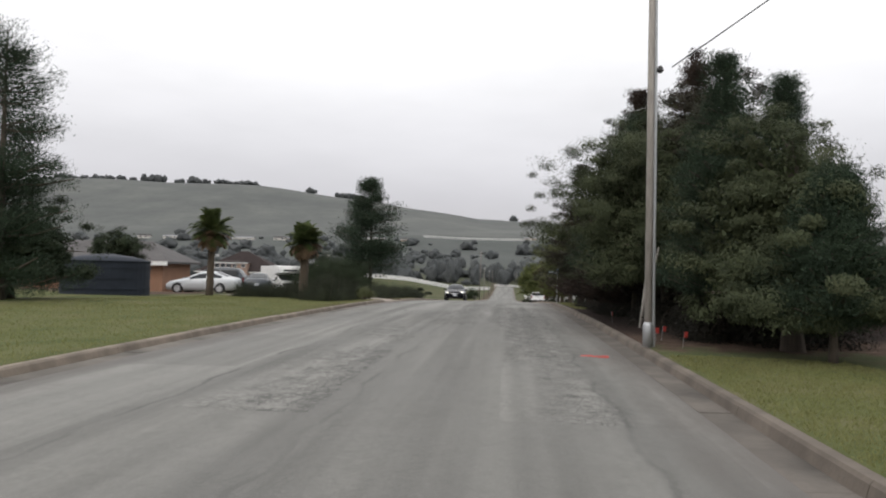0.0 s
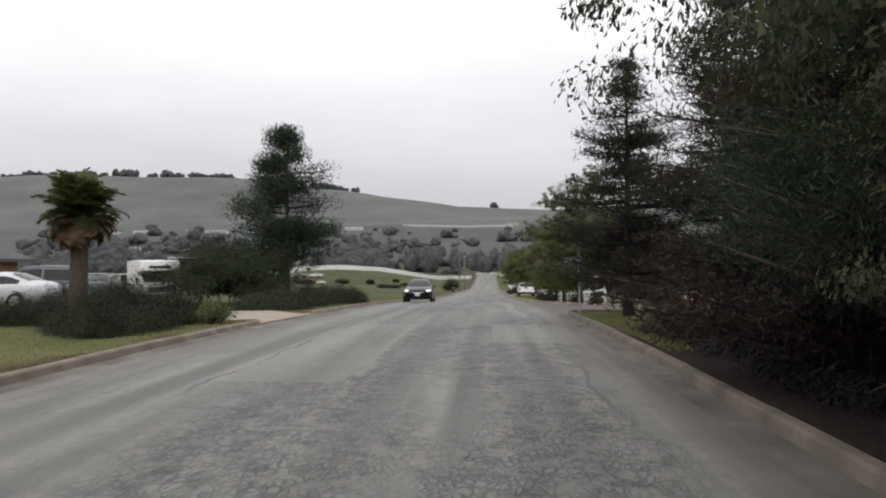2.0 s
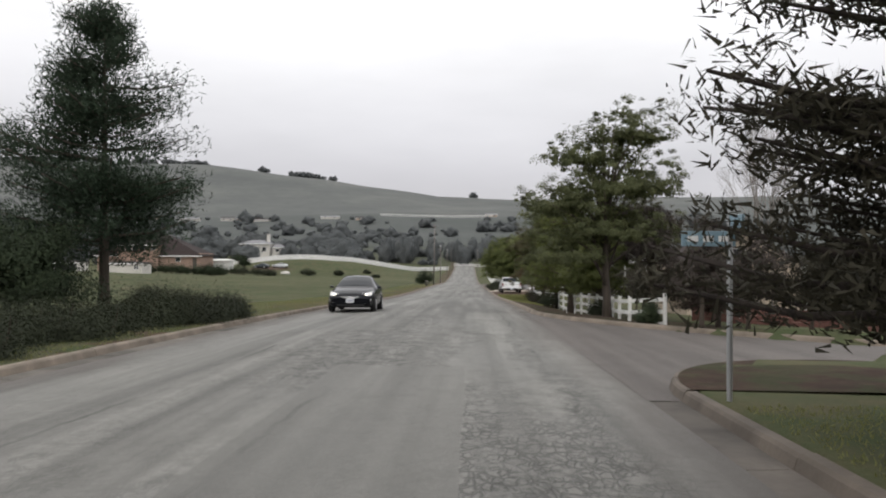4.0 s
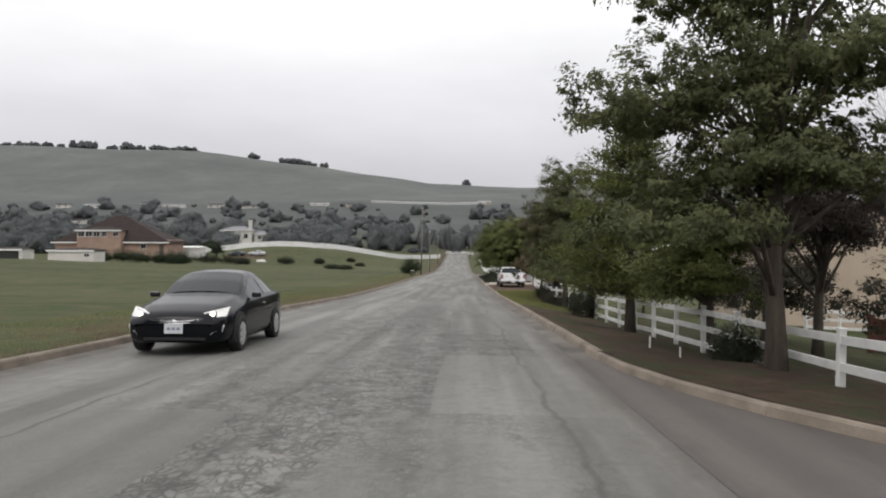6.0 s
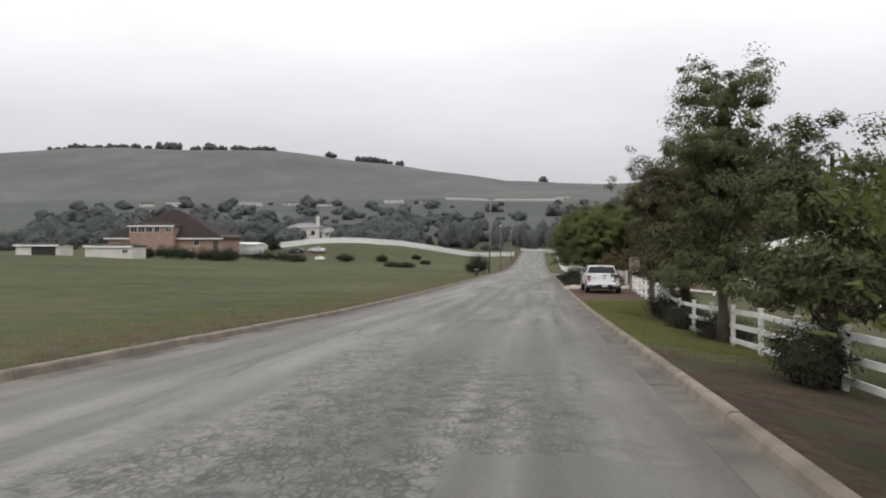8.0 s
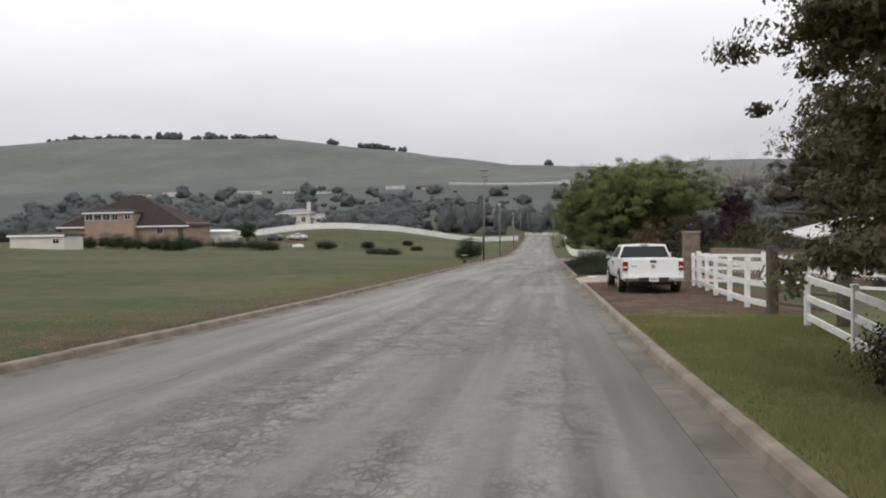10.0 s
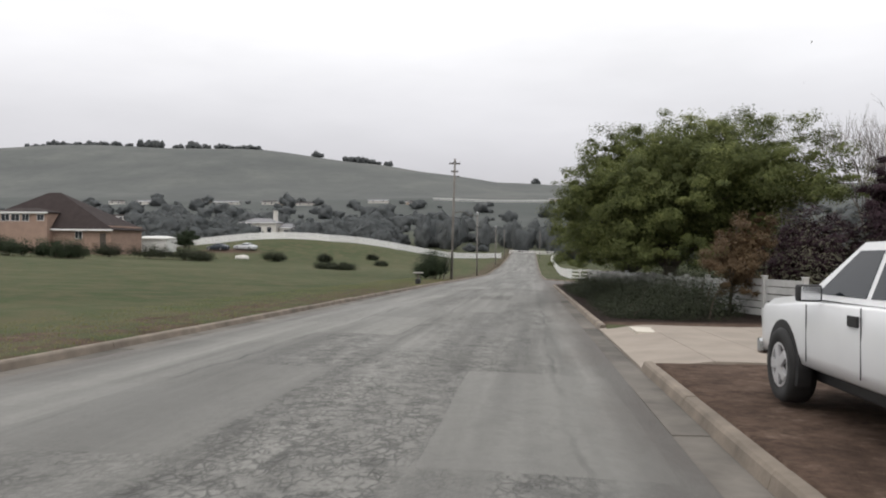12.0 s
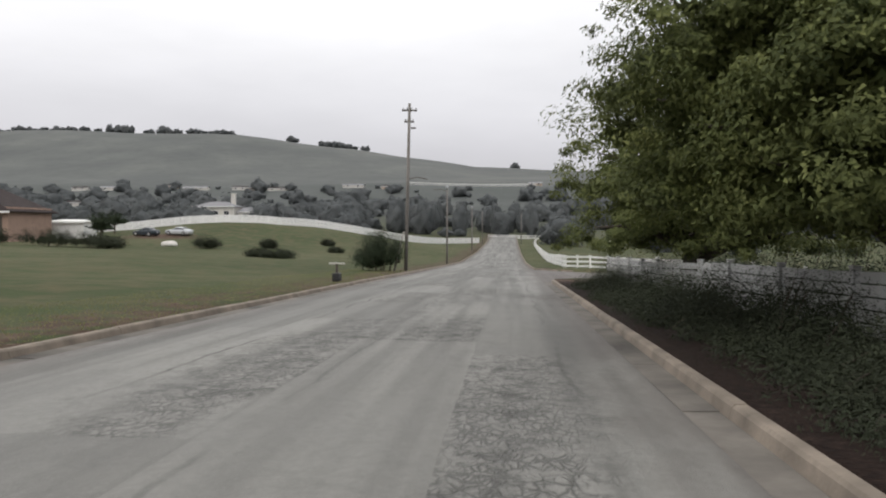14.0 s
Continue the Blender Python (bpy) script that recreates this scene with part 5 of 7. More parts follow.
bare_tree(16.3, 76.0, 12.2, "tall bare multi-stemmed tree with fine twigs", 61, 0.19, 0.075)
bare_tree(18.2, 79.0, 10.5, "bare multi-stemmed tree with fine twigs", 62, 0.2, 0.065)
bare_tree(15.0, 143.0, 8.6, "bare upright tree behind the plum", 63, 0.28, 0.08)

# lawn side
pine("tall_pine", -15.9, 28.0, 9.6, 2.6, "tall dark pine standing on the lawn", M_PINE, 71, 20, 7, 0.60, 140, 0.085, 0.2, 0.06, lambda t: (1 - t) ** 0.42 * 0.95, flat=0.85)
broadleaf("evergreen_tree", -16.6, 29.6, [(0, 0, 2.4, 2.6, 2.6, 2.4), (0.3, 0, 1.2, 3.0, 2.8, 1.4)], "dense dark evergreen at the foot of the tall pine", M_DARKLEAF, 18, 18000, 160, 0.10, 0.34, 0.2, group="dark evergreens")
pine("tall_pine", -8.5, 59.7, 9.0, 4.0, "tall irregular pine rising above a round bush", M_PINE, 79, 22, 6, 0.64, 130, 0.085, 0.17, 0.22, lambda t: (1 - t) ** 0.62 * (0.62 + 0.42 * min(1, t / 0.35)) * (0.84 + 0.22 * math.sin(t * 27 + 1)), flat=0.75, aspect=0.2)
bush("round_bush", -11.0, 57.2, [(0, 0, 1.9, 2.8, 2.0, 1.6), (-1.2, -0.2, 1.2, 2.3, 1.9, 1.5), (1.4, 0.0, 1.1, 2.0, 1.7, 1.4)], "large round dark green bush beside the pine", M_DARKLEAF, 73, 26000, 0.085, 170, 0.28)
palm(-13.3, 40.5, 3.3, 1.3, "short palm with a shaggy crown on the lawn", 81)
palm(-8.05, 39.2, 2.75, 1.1, "short palm with dry brown hanging leaves", 82, 0.19)
broadleaf("garden_tree", -20.9, 46.5, [(0, 0, 3.0, 1.3, 1.4, 1.2), (0.2, 0, 1.9, 1.2, 1.3, 1.2), (-1.6, 0.4, 2.6, 1.5, 1.5, 1.6)], "dark rounded tree between the tank and the bungalow", M_DARKLEAF, 143, 7000, 90, 0.09, 0.28, 0.12)
hedge("low_hedge", -7.7, -5.9, 36.0, 41.3, 1.1, "low spreading dark juniper hedge on the lawn edge", M_JUNIPER, 91, 34000, 0.06, 0.8)
hedge("low_hedge", -11.4, -7.6, 39.2, 41.9, 0.78, "low spreading dark juniper hedge beside the palm", M_JUNIPER, 90, 24000, 0.06, 0.8)
hedge("low_hedge", -8.0, -5.5, 49.0, 57.0, 0.72, "low spreading juniper hedge by the driveway", M_JUNIPER, 92, 26000, 0.07, 0.8)
hedge("low_hedge", -8.2, -5.3, 57.8, 62.6, 0.85, "taller dark shrub bed at the end of the lawn", M_JUNIPER, 93, 36000, 0.07, 0.9)
bush("small_shrub", -5.3, 40.6, [(0, 0, 0.3, 0.6, 0.5, 0.35)], "small green shrub at the kerb", M_LEAF, 94, 1500, 0.05, 24, 0.12)
# bed under the pepper tree
hedge("juniper_bed", 6.1, 9.4, 134.9, 168.0, 1.22, "dark untidy juniper bed on the bank under the pepper tree", M_JUNIPER, 95, 84000, 0.062, 1.05)
hedge("ground_cover", 5.15, 6.6, 135.3, 168.0, 0.34, "low brown-green creeping shrubs between kerb and juniper bed", M_JUNIPER, 96, 30000, 0.062, 0.55)
bush("fence_shrub", 7.35, 60.9, [(0, 0, 0.4, 0.32, 0.35, 0.5)], "dark shrub growing through the white fence", M_DARKLEAF, 96, 1800, 0.05, 24, 0.12, group="shrubs at the fence")
bush("fence_shrub", 7.2, 68.6, [(0, 0, 0.4, 0.45, 0.5, 0.5)], "dark shrub growing through the white fence", M_JUNIPER, 97, 2200, 0.05, 26, 0.12, group="shrubs at the fence")
bush("fence_shrub", 7.5, 97.6, [(0, 0, 0.4, 0.7, 0.9, 0.45)], "leafy shrub spreading in front of the white fence", M_CEDAR, 107, 4500, 0.06, 50, 0.2, group="shrubs at the fence")
bush("fence_shrub", 7.5, 93.0, [(0, 0, 0.3, 0.6, 0.8, 0.4)], "leafy shrub spreading in front of the white fence", M_CEDAR, 108, 4000, 0.06, 50, 0.2, group="shrubs at the fence")
bush("fence_shrub", 6.9, 84.5, [(0, 0, 0.5, 0.6, 0.9, 0.6)], "dark shrub growing through the white fence", M_JUNIPER, 99, 3000, 0.05, 30, 0.14, group="shrubs at the fence")
bush("fence_shrub", 7.5, 100.6, [(0, 0, 0.6, 0.9, 1.2, 0.7)], "leafy shrub at the foot of the roadside tree", M_CEDAR, 100, 4000, 0.06, 40, 0.18, group="shrubs at the fence")
# open field on the left
for i, (bx, by, br, bh) in enumerate(((-41.8, 240.8, 2.2, 1.9), (-23.4, 216.0, 1.9, 0.9), (-26.6, 219.0, 1.5, 0.8), (-34.4, 246.8, 1.2, 1.5), (-28.0, 258.0, 0.9, 0.9), (-24.0, 247.0, 0.9, 0.7), (-52.0, 228.0, 3.4, 2.2), (-57.0, 226.0, 3.2, 2.4), (-62.0, 222.0, 2.6, 2.3), (-48.5, 226.0, 2.2, 1.7))):
    bush("field_bush", bx, by, [(0, 0, bh * 0.45, br, br, bh * 0.6), (br * 0.5, 0.2, bh * 0.35, br * 0.7, br * 0.7, bh * 0.45)], "rounded dark bush standing in the grassy field", M_JUNIPER, 110 + i, 2600, 0.14, 60, 0.3, group="field bushes")
for i in range(9):
    bx, by = -51.8 - i * 2.6, 199 + (i % 3) * 1.0
    bush("garden_hedge", bx, by, [(0, 0, 1.2, 2.1, 1.6, 1.3 + 0.25 * (i % 2)), (0.4, 0.3, 0.7, 1.9, 1.5, 0.9)], "clipped dark hedge in front of the tan house", M_DARKLEAF, 130 + i, 2200, 0.14, 50, 0.3, group="garden hedge")
bush("pole_bush", -6.6, 187.6, [(0, 0, 1.3, 1.9, 1.6, 1.7), (-0.9, 0.4, 0.9, 1.4, 1.3, 1.2)], "dense dark bush beside the utility pole", M_DARKLEAF, 140, 8000, 0.1, 90, 0.3)
broadleaf("garden_tree", -60.5, 246.0, [(0, 0, 2.6, 2.0, 2.0, 2.0)], "dark rounded tree beside the tan house", M_DARKLEAF, 141, 4000, 60, 0.15, 0.4, 0.15)
broadleaf("garden_tree", -67.0, 262.0, [(0, 0, 2.4, 2.6, 2.0, 1.8)], "dark rounded tree behind the white fence", M_DARKLEAF, 142, 4000, 60, 0.15, 0.4, 0.15)


# far woods, one sheet of many crowns
def woods(name, label, spots, seed, mat, leaf=1.1):
    """Rounded, lumpy crowns with a ragged skin of leaf sprays."""
    rng = np.random.default_rng(seed)
    bm = bmesh.new()
    bmesh.ops.create_icosphere(bm, subdivisions=3, radius=1)
    ball = np.array([tuple(v.co) for v in bm.verts])
    faces = np.array([[v.index for v in f.verts] for f in bm.faces])
    bm.free()
    vs, qs, o = [], [], 0
    for x, y, r, h in spots:
        z = ground_at(x, y)
        k = rng.uniform(0, 6.3, 4)
        def swell(d):
            return 1 + 0.26 * np.sin(d[:, :1] * 4.2 + k[0]) * np.cos(d[:, 2:] * 3.7 + k[1]) + 0.11 * np.sin(d[:, 1:2] * 8 + k[2]) * np.cos(d[:, :1] * 7 + d[:, 2:] * 6 + k[3])
        size = np.array([r, r, h * 0.54])
        at = np.array([x, y, z + h * 0.42])
        vs.append(at + ball * swell(ball) * 0.90 * size)
        qs.append(faces + o)
        o += len(ball)
        n = (260 if r > 3.4 else 120) if y > 480 else 700
        d = rng.normal(size=(n, 3))
        d /= np.linalg.norm(d, axis=1, keepdims=True)
        v, q = leaf_quads(rng, at + d * rng.uniform(0.80, 1.06 if y > 480 else 1.16, (n, 1)) * swell(d) * size, leaf * r / (9 if y > 480 else 11), 0.7, None, 0.0, d)
        vs.append(v)
        qs.append(q + o)
        o += len(v)
    me = np_mesh(name, np.concatenate(vs), np.concatenate(qs))
    me.shade_smooth()
    return tagged(part(name, me, mat), label, "woods", kind="stuff")


wr = random.Random(5)
spots = []
for i in range(900):
    y = 380 + 480 * wr.random() ** 1.35
    x = wr.uniform(-0.62, 0.42) * y
    if abs(x) < 12 or wr.random() < 0.15 + 0.5 * (hash_noise(x, y, 55, 2) < -0.2):
        continue
    r = (wr.uniform(3.5, 8) if i % 2 else wr.uniform(1.6, 4)) * (0.6 + 0.4 * min(1, y / 600))
    spots.append((x, y, r, r * wr.uniform(0.9, 1.7)))
woods("valley_woods", "hazy grey-green woods across the valley", spots, 7, M_FARTREE_HAZED)
spots = []
for i in range(120):
    x = wr.choice((wr.uniform(-1040, -880), wr.uniform(-880, -740), wr.uniform(-760, -640), wr.uniform(-620, -530), wr.uniform(-360, -270)))
    r = wr.uniform(4, 9)
    spots.append((x, 1550 + wr.uniform(-10, 20), r, wr.uniform(6, 15) * (1.25 if -800 < x < -640 else 0.9)))
spots += [(-410, 1530, 9, 12), (-403, 1532, 8, 10), (10, 1540, 9, 14), (-540, 1530, 12, 8)]
woods("ridge_trees", "small dark trees along the hill crest", spots, 8, M_FARTREE_HAZED, 1.0)
spots = []
for i in range(26):
    spots.append((-34 + wr.uniform(-9, 9) if i % 2 else wr.uniform(-20, 16), wr.uniform(395, 470), wr.uniform(2.2, 3.6), wr.uniform(8, 13)))
for i in range(60):
    a = wr.uniform(12, 300)
    spots.append((a, wr.uniform(300, 560), wr.uniform(3, 6.5), wr.uniform(5, 10)))
for i in range(40):
    spots.append((wr.uniform(-190, -45), wr.uniform(300, 420), wr.uniform(3, 5.5), wr.uniform(4, 8)))
woods("road_end_trees", "dark trees round the far end of the road", spots, 9, M_FARTREE_HAZED)
spots = []
for i in range(46):
    spot = (wr.uniform(26, 75), wr.uniform(52, 190), wr.uniform(2.2, 4.2), wr.uniform(3.5, 7.0))
    if spot[1] > 62:                          # clear of the side street
        spots.append(spot)
woods("garden_woods", "dark garden trees behind the roadside fence", spots, 10, M_CEDAR, 0.75)


def grass_tufts():
    """Blades of grass on the verges nearest the road."""
    rng = np.random.default_rng(3)
    beds = []
    for x0, x1, y0, y1, n in ((-14, -VERGE - 0.05, 0, 42, 60000), (-9, -VERGE - 0.05, 48.5, 110, 30000), (-9, -VERGE - 0.05, 110, 190, 20000), (VERGE + 0.05, 7.6, 2, 16, 32000), (VERGE + 0.1, 6.5, 34, 46, 6000), (VERGE + 0.05, 7.5, 86, 106, 6000), (VERGE + 0.05, 8.2, 88, 108.3, 80000), (VERGE + 0.05, 7.6, 107, 111.5, 5000)):
        beds.append(np.stack([rng.uniform(x0, x1, n), rng.uniform(y0, y1, n)], 1))
    p = np.concatenate(beds)
    p = p[(p[:, 0] < 0) | (p[:, 1] < 40) | (p[:, 1] < 108.6 + 0.9 * hash_noise(p[:, 0], p[:, 1], 0.45, 4) + rng.normal(size=len(p)) * 0.5)]
    n = len(p)
    z = land(p[:, 0], p[:, 1])
    base = np.stack([p[:, 0], p[:, 1], z - 0.01], 1)
    h = rng.uniform(0.025, 0.065, (n, 1)) * (1 + 1.1 * ((p[:, :1] > 0) & (p[:, 1:] > 88)) * np.clip(hash_noise(p[:, :1], p[:, 1:], 0.5, 2) + 0.4, 0, 1))
    tip = base + np.concatenate([rng.normal(size=(n, 2)) * 0.03, h], 1)
    side = rng.normal(size=(n, 3)) * np.array([1, 1, 0])
    side *= 0.011 / (np.linalg.norm(side, axis=1, keepdims=True) + 1e-9)
    v = np.stack([base - side, base + side, tip], 1).reshape(-1, 3)
    return tagged(part("grass_blades", np_mesh("grass_blades", v, np.arange(3 * n).reshape(n, 3)), M_GRASS), "short uneven grass blades on the verges", "grass", kind="stuff")


grass_tufts()


# ---- vehicles ----
def car_sections(rows, n=44):
    """Rows of (y, half width, sill z, shoulder z, top z, half width at the top) drawn out to n smooth stations."""
    R = np.array(sorted(rows))
    ys = np.linspace(R[0, 0], R[-1, 0], n)
    return ys, [np.interp(ys, R[:, 0], R[:, k]) for k in range(1, 6)]


def car_body(rows, name="body", n=44, crease=0.0):
    ys, (w, zb, zs, zt, wt) = car_sections(rows, n)
    mb, ring = MB(), None
    for i, y in enumerate(ys):
        half = [(0, zb[i]), (w[i] * 0.82, zb[i]), (w[i] * 0.97, zb[i] + 0.07), (w[i], zb[i] + 0.2), (w[i] * 1.005, (zb[i] + zs[i]) / 2 + 0.06), (w[i] * 0.985, zs[i] - 0.03), (w[i] * 0.965, zs[i]),
                (min(w[i] * 0.95, wt[i] + 0.035), max(zs[i] + 0.005, zt[i] - 0.09)), (wt[i] * 0.97, zt[i] - 0.025), (wt[i] * 0.8, zt[i]), (wt[i] * 0.4, zt[i] + 0.018), (0, zt[i] + 0.024)]
        pts = [(x, y, z) for x, z in half] + [(-x, y, z) for x, z in half[-2:0:-1]]
        k = len(pts)
        o = len(mb.v)
        mb.v += [tuple(map(float, p)) for p in pts]
        if i:
            mb.f += [(o - k + j, o - k + (j + 1) % k, o + (j + 1) % k, o + j) for j in range(k)]
    k = 22
    mb.f.append(tuple(range(k)))
    mb.f.append(tuple(len(mb.v) - k + j for j in range(k))[::-1])
    return mb.mesh(name, smooth=True)


def side_glass(rows, y0, y1, side, pillars=(), n=24, lo=0.10, hi=0.90):
    """One strip of side window glass between shoulder and roof."""
    ys, (w, zb, zs, zt, wt) = car_sections(rows, 90)
    mb = MB()
    prev = None
    for y in np.linspace(y0, y1, n):
        f = lambda a: float(np.interp(y, ys, a))
        s, t, ww, tt = f(zs), f(zt) - 0.09, f(w) * 0.965, f(wt) + 0.035
        if t - s < 0.10:
            prev = None
            continue
        a = (side * (ww + (tt - ww) * lo + 0.008), y, s + (t - s) * lo)
        b = (side * (ww + (tt - ww) * hi + 0.008), y, s + (t - s) * hi)
        if prev:
            mb.add([prev[0], a, b, prev[1]], [(0, 1, 2, 3)])
        prev = (a, b)
    return mb.mesh("side_window", smooth=True)


def screen_glass(rows, y0, y1, name, k=0.93, n=9, m=8):
    ys, (w, zb, zs, zt, wt) = car_sections(rows, 90)
    mb = MB()
    grid = []
    for i in range(n):
        y = y0 + (y1 - y0) * i / (n - 1)
        f = lambda a: float(np.interp(y, ys, a))
        row = []
        for j in range(m):
            u = -1 + 2 * j / (m - 1)
            x = u * f(wt) * k
            z = f(zt) + 0.024 - 0.045 * abs(u) ** 2.5 + 0.014
            row.append((x, y, z))
        grid.append(row)
    for i in range(n - 1):
        for j in range(m - 1):
            mb.add([grid[i][j], grid[i][j + 1], grid[i + 1][j + 1], grid[i + 1][j]], [(0, 1, 2, 3)])
    return mb.mesh(name, smooth=True)


def wheel(parent, x, y, r, width=0.21, rim=0.64, spokes=6):
    side = 1 if x > 0 else -1
    x += side * 0.03
    w = part("wheel", MB().lathe([(0.05, -width * 0.3), (r * rim, -width * 0.3), (r * rim, width * 0.18), (0.05, width * 0.18)] if side > 0 else [(0.05, -width * 0.18), (r * rim, -width * 0.18), (r * rim, width * 0.3), (0.05, width * 0.3)], 20, "x").mesh("hub"), M_BLACKPL, parent, m=pose(x, y, r))
    t = MB().lathe([(r * rim * 0.96, -width * 0.30), (r * rim, -width * 0.46), (r * 0.80, -width / 2), (r * 0.93, -width / 2), (r, -width * 0.36), (r, width * 0.36), (r * 0.93, width / 2), (r * 0.80, width / 2), (r * rim, width * 0.46), (r * rim * 0.96, width * 0.30)], 28, "x", cap=False)
    part("tyre", t.mesh("tyre", smooth=True), M_TYRE, w)
    mb = MB().lathe([(r * rim, side * width * 0.20), (r * rim * 1.01, side * width * 0.47), (r * rim * 0.91, side * width * 0.47), (r * rim * 0.88, side * width * 0.20)], 24, "x", cap=False)
    mb.lathe([(r * 0.15, side * width * 0.20), (r * 0.14, side * width * 0.50), (0.01, side * width * 0.52)], 14, "x")
    for k in range(spokes):
        a = 2 * math.pi * k / spokes
        mb.beam((side * width * 0.45, 0.1 * r * math.cos(a), 0.1 * r * math.sin(a)), (side * width * 0.45, r * rim * 0.93 * math.cos(a), r * rim * 0.93 * math.sin(a)), 0.24 * r, 0.03, (1, 0, 0))
    part("rim", mb.mesh("rim"), M_RIM, w)
    return w


def arch(parent, x, y, r):
    """Solid black plate for the shaded wheel opening in the body side, open towards the ground."""
    side = 1 if x > 0 else -1
    n, R = 20, r * 1.19
    ring = [(y + R * math.cos(math.radians(-22 + 224 * k / n)), r * 1.03 + R * math.sin(math.radians(-22 + 224 * k / n))) for k in range(n + 1)]
    vs = [(x + side * 0.007, a, b) for a, b in ring] + [(x - side * 0.12, a, b) for a, b in ring]
    m = n + 1
    fs = [tuple(range(m)), tuple(range(2 * m - 1, m - 1, -1))] + [(k, (k + 1) % m, m + (k + 1) % m, m + k) for k in range(m)]
    part("wheel_arch", MB().add(vs, fs).mesh("wheel_arch"), M_BLACKPL, parent)


def plate(parent, y, z, facing):
    p = part("number_plate", MB().box((-0.155, -0.006, -0.08), (0.155, 0.006, 0.08)).mesh("number_plate", bevel=0.004), M_PLATE, parent, m=pose(0, y, z))
    for k in range(3):
        part("plate_bar", MB().box((-0.11 + k * 0.08, facing * 0.007 - 0.002, -0.022), (-0.05 + k * 0.08, facing * 0.007 + 0.002, 0.022)).mesh("plate_bar"), M_PLATEBAR, p)


SEDAN = [(2.28, 0.60, 0.34, 0.54, 0.60, 0.46), (2.16, 0.79, 0.22, 0.62, 0.71, 0.62), (1.8, 0.865, 0.18, 0.72, 0.83, 0.70), (1.25, 0.885, 0.17, 0.82, 0.93, 0.74), (0.88, 0.89, 0.17, 0.88, 0.99, 0.74), (0.45, 0.89, 0.17, 0.91, 1.22, 0.66), (0.05, 0.89, 0.17, 0.92, 1.385, 0.57), (-0.4, 0.89, 0.17, 0.93, 1.435, 0.55), (-0.95, 0.89, 0.17, 0.95, 1.39, 0.55), (-1.4, 0.885, 0.18, 0.97, 1.22, 0.61), (-1.78, 0.875, 0.19, 0.97, 1.07, 0.66), (-2.12, 0.84, 0.22, 0.93, 1.02, 0.64), (-2.28, 0.74, 0.36, 0.82, 0.92, 0.56)]


def sedan(name, m, paint, label, lit=False, group="parked cars"):
    root = thing(name, label, "car", m, group)
    part("body", car_body(SEDAN), paint, root)
    for s in (-1, 1):
        part("side_window", side_glass(SEDAN, 0.72, -0.42, s), M_GLASS, root)
        part("side_window", side_glass(SEDAN, -0.50, -1.42, s), M_GLASS, root)
        mir = part("mirror", MB().hexa([(-0.09, -0.05, -0.045), (0.09, -0.05, -0.055), (0.07, 0.06, -0.045), (-0.08, 0.05, -0.035), (-0.09, -0.05, 0.05), (0.09, -0.05, 0.065), (0.07, 0.05, 0.05), (-0.08, 0.04, 0.035)]).mesh("mirror", bevel=0.022), paint, root, m=pose(s * 0.955, 0.60, 0.975))
        for y in (1.40, -1.32):
            arch(root, s * 0.882, y, 0.32)
            wheel(root, s * 0.792, y, 0.32, spokes=8)
        lamp = MB().hexa([(s * 0.42, 2.20, 0.60), (s * 0.80, 1.99, 0.64), (s * 0.80, 1.95, 0.66), (s * 0.42, 2.10, 0.62), (s * 0.46, 2.13, 0.705), (s * 0.815, 1.80, 0.80), (s * 0.80, 1.74, 0.80), (s * 0.46, 2.02, 0.72)])
        hl = part("headlight", lamp.mesh("headlight", bevel=0.012), M_CLEARLENS, root, m=pose(s * 0.006, 0.035, 0.012))
        if lit:
            part("bulb", MB().lathe([(0.01, -0.03), (0.042, 0.0), (0.04, 0.02), (0.01, 0.03)], 14, "y", (s * 0.60, 2.105, 0.685)).mesh("bulb"), M_HEADLAMP, hl)
            part("fog_light", MB().hexa([(s * 0.58, 2.20, 0.36), (s * 0.76, 2.10, 0.40), (s * 0.76, 2.05, 0.40), (s * 0.58, 2.10, 0.36), (s * 0.66, 2.18, 0.41), (s * 0.80, 2.06, 0.53), (s * 0.79, 2.02, 0.53), (s * 0.66, 2.08, 0.41)]).mesh("fog_light", bevel=0.008), M_CLEARLENS, root, "bright wedge-shaped fog lamp surround", m=pose(s * 0.012, 0.065, 0.0))
        part("tail_lamp", MB().hexa([(s * 0.50, -2.22, 0.74), (s * 0.78, -2.12, 0.74), (s * 0.80, -1.95, 0.78), (s * 0.5, -2.1, 0.78), (s * 0.52, -2.21, 0.90), (s * 0.79, -2.09, 0.90), (s * 0.82, -1.88, 0.90), (s * 0.5, -2.1, 0.9)]).mesh("tail_lamp", bevel=0.01), M_REDLENS, root)
        part("door_handle", MB().box((-0.012, -0.09, -0.015), (0.012, 0.09, 0.015)).mesh("door_handle", bevel=0.006), M_CHROME if lit else paint, root, m=pose(s * 0.895, -0.28, 0.80))
    part("windscreen", screen_glass(SEDAN, 0.84, 0.10, "windscreen"), M_GLASS, root)
    part("rear_window", screen_glass(SEDAN, -1.0, -1.72, "rear_window"), M_GLASS, root)
    g = MB()
    for k in range(3):
        g.tube([((i - 4) * 0.1, 2.300 - 0.012 * k - 0.0016 * (i - 4) ** 2 * 1.6, 0.585 - 0.035 * k + 0.0012 * (i - 4) ** 2) for i in range(9)], [0.011] * 9, 6)
    part("grille", g.mesh("grille"), M_CHROME, root)
    part("lower_grille", MB().box((-0.52, 2.14, 0.26), (0.52, 2.255, 0.38)).mesh("lower_grille", bevel=0.02), M_BLACKPL, root)
    part("badge", MB().lathe([(0.045, -0.01), (0.045, 0.006), (0.015, 0.010)], 18, "y", (0, 2.283, 0.575)).mesh("badge"), M_CHROME, root)
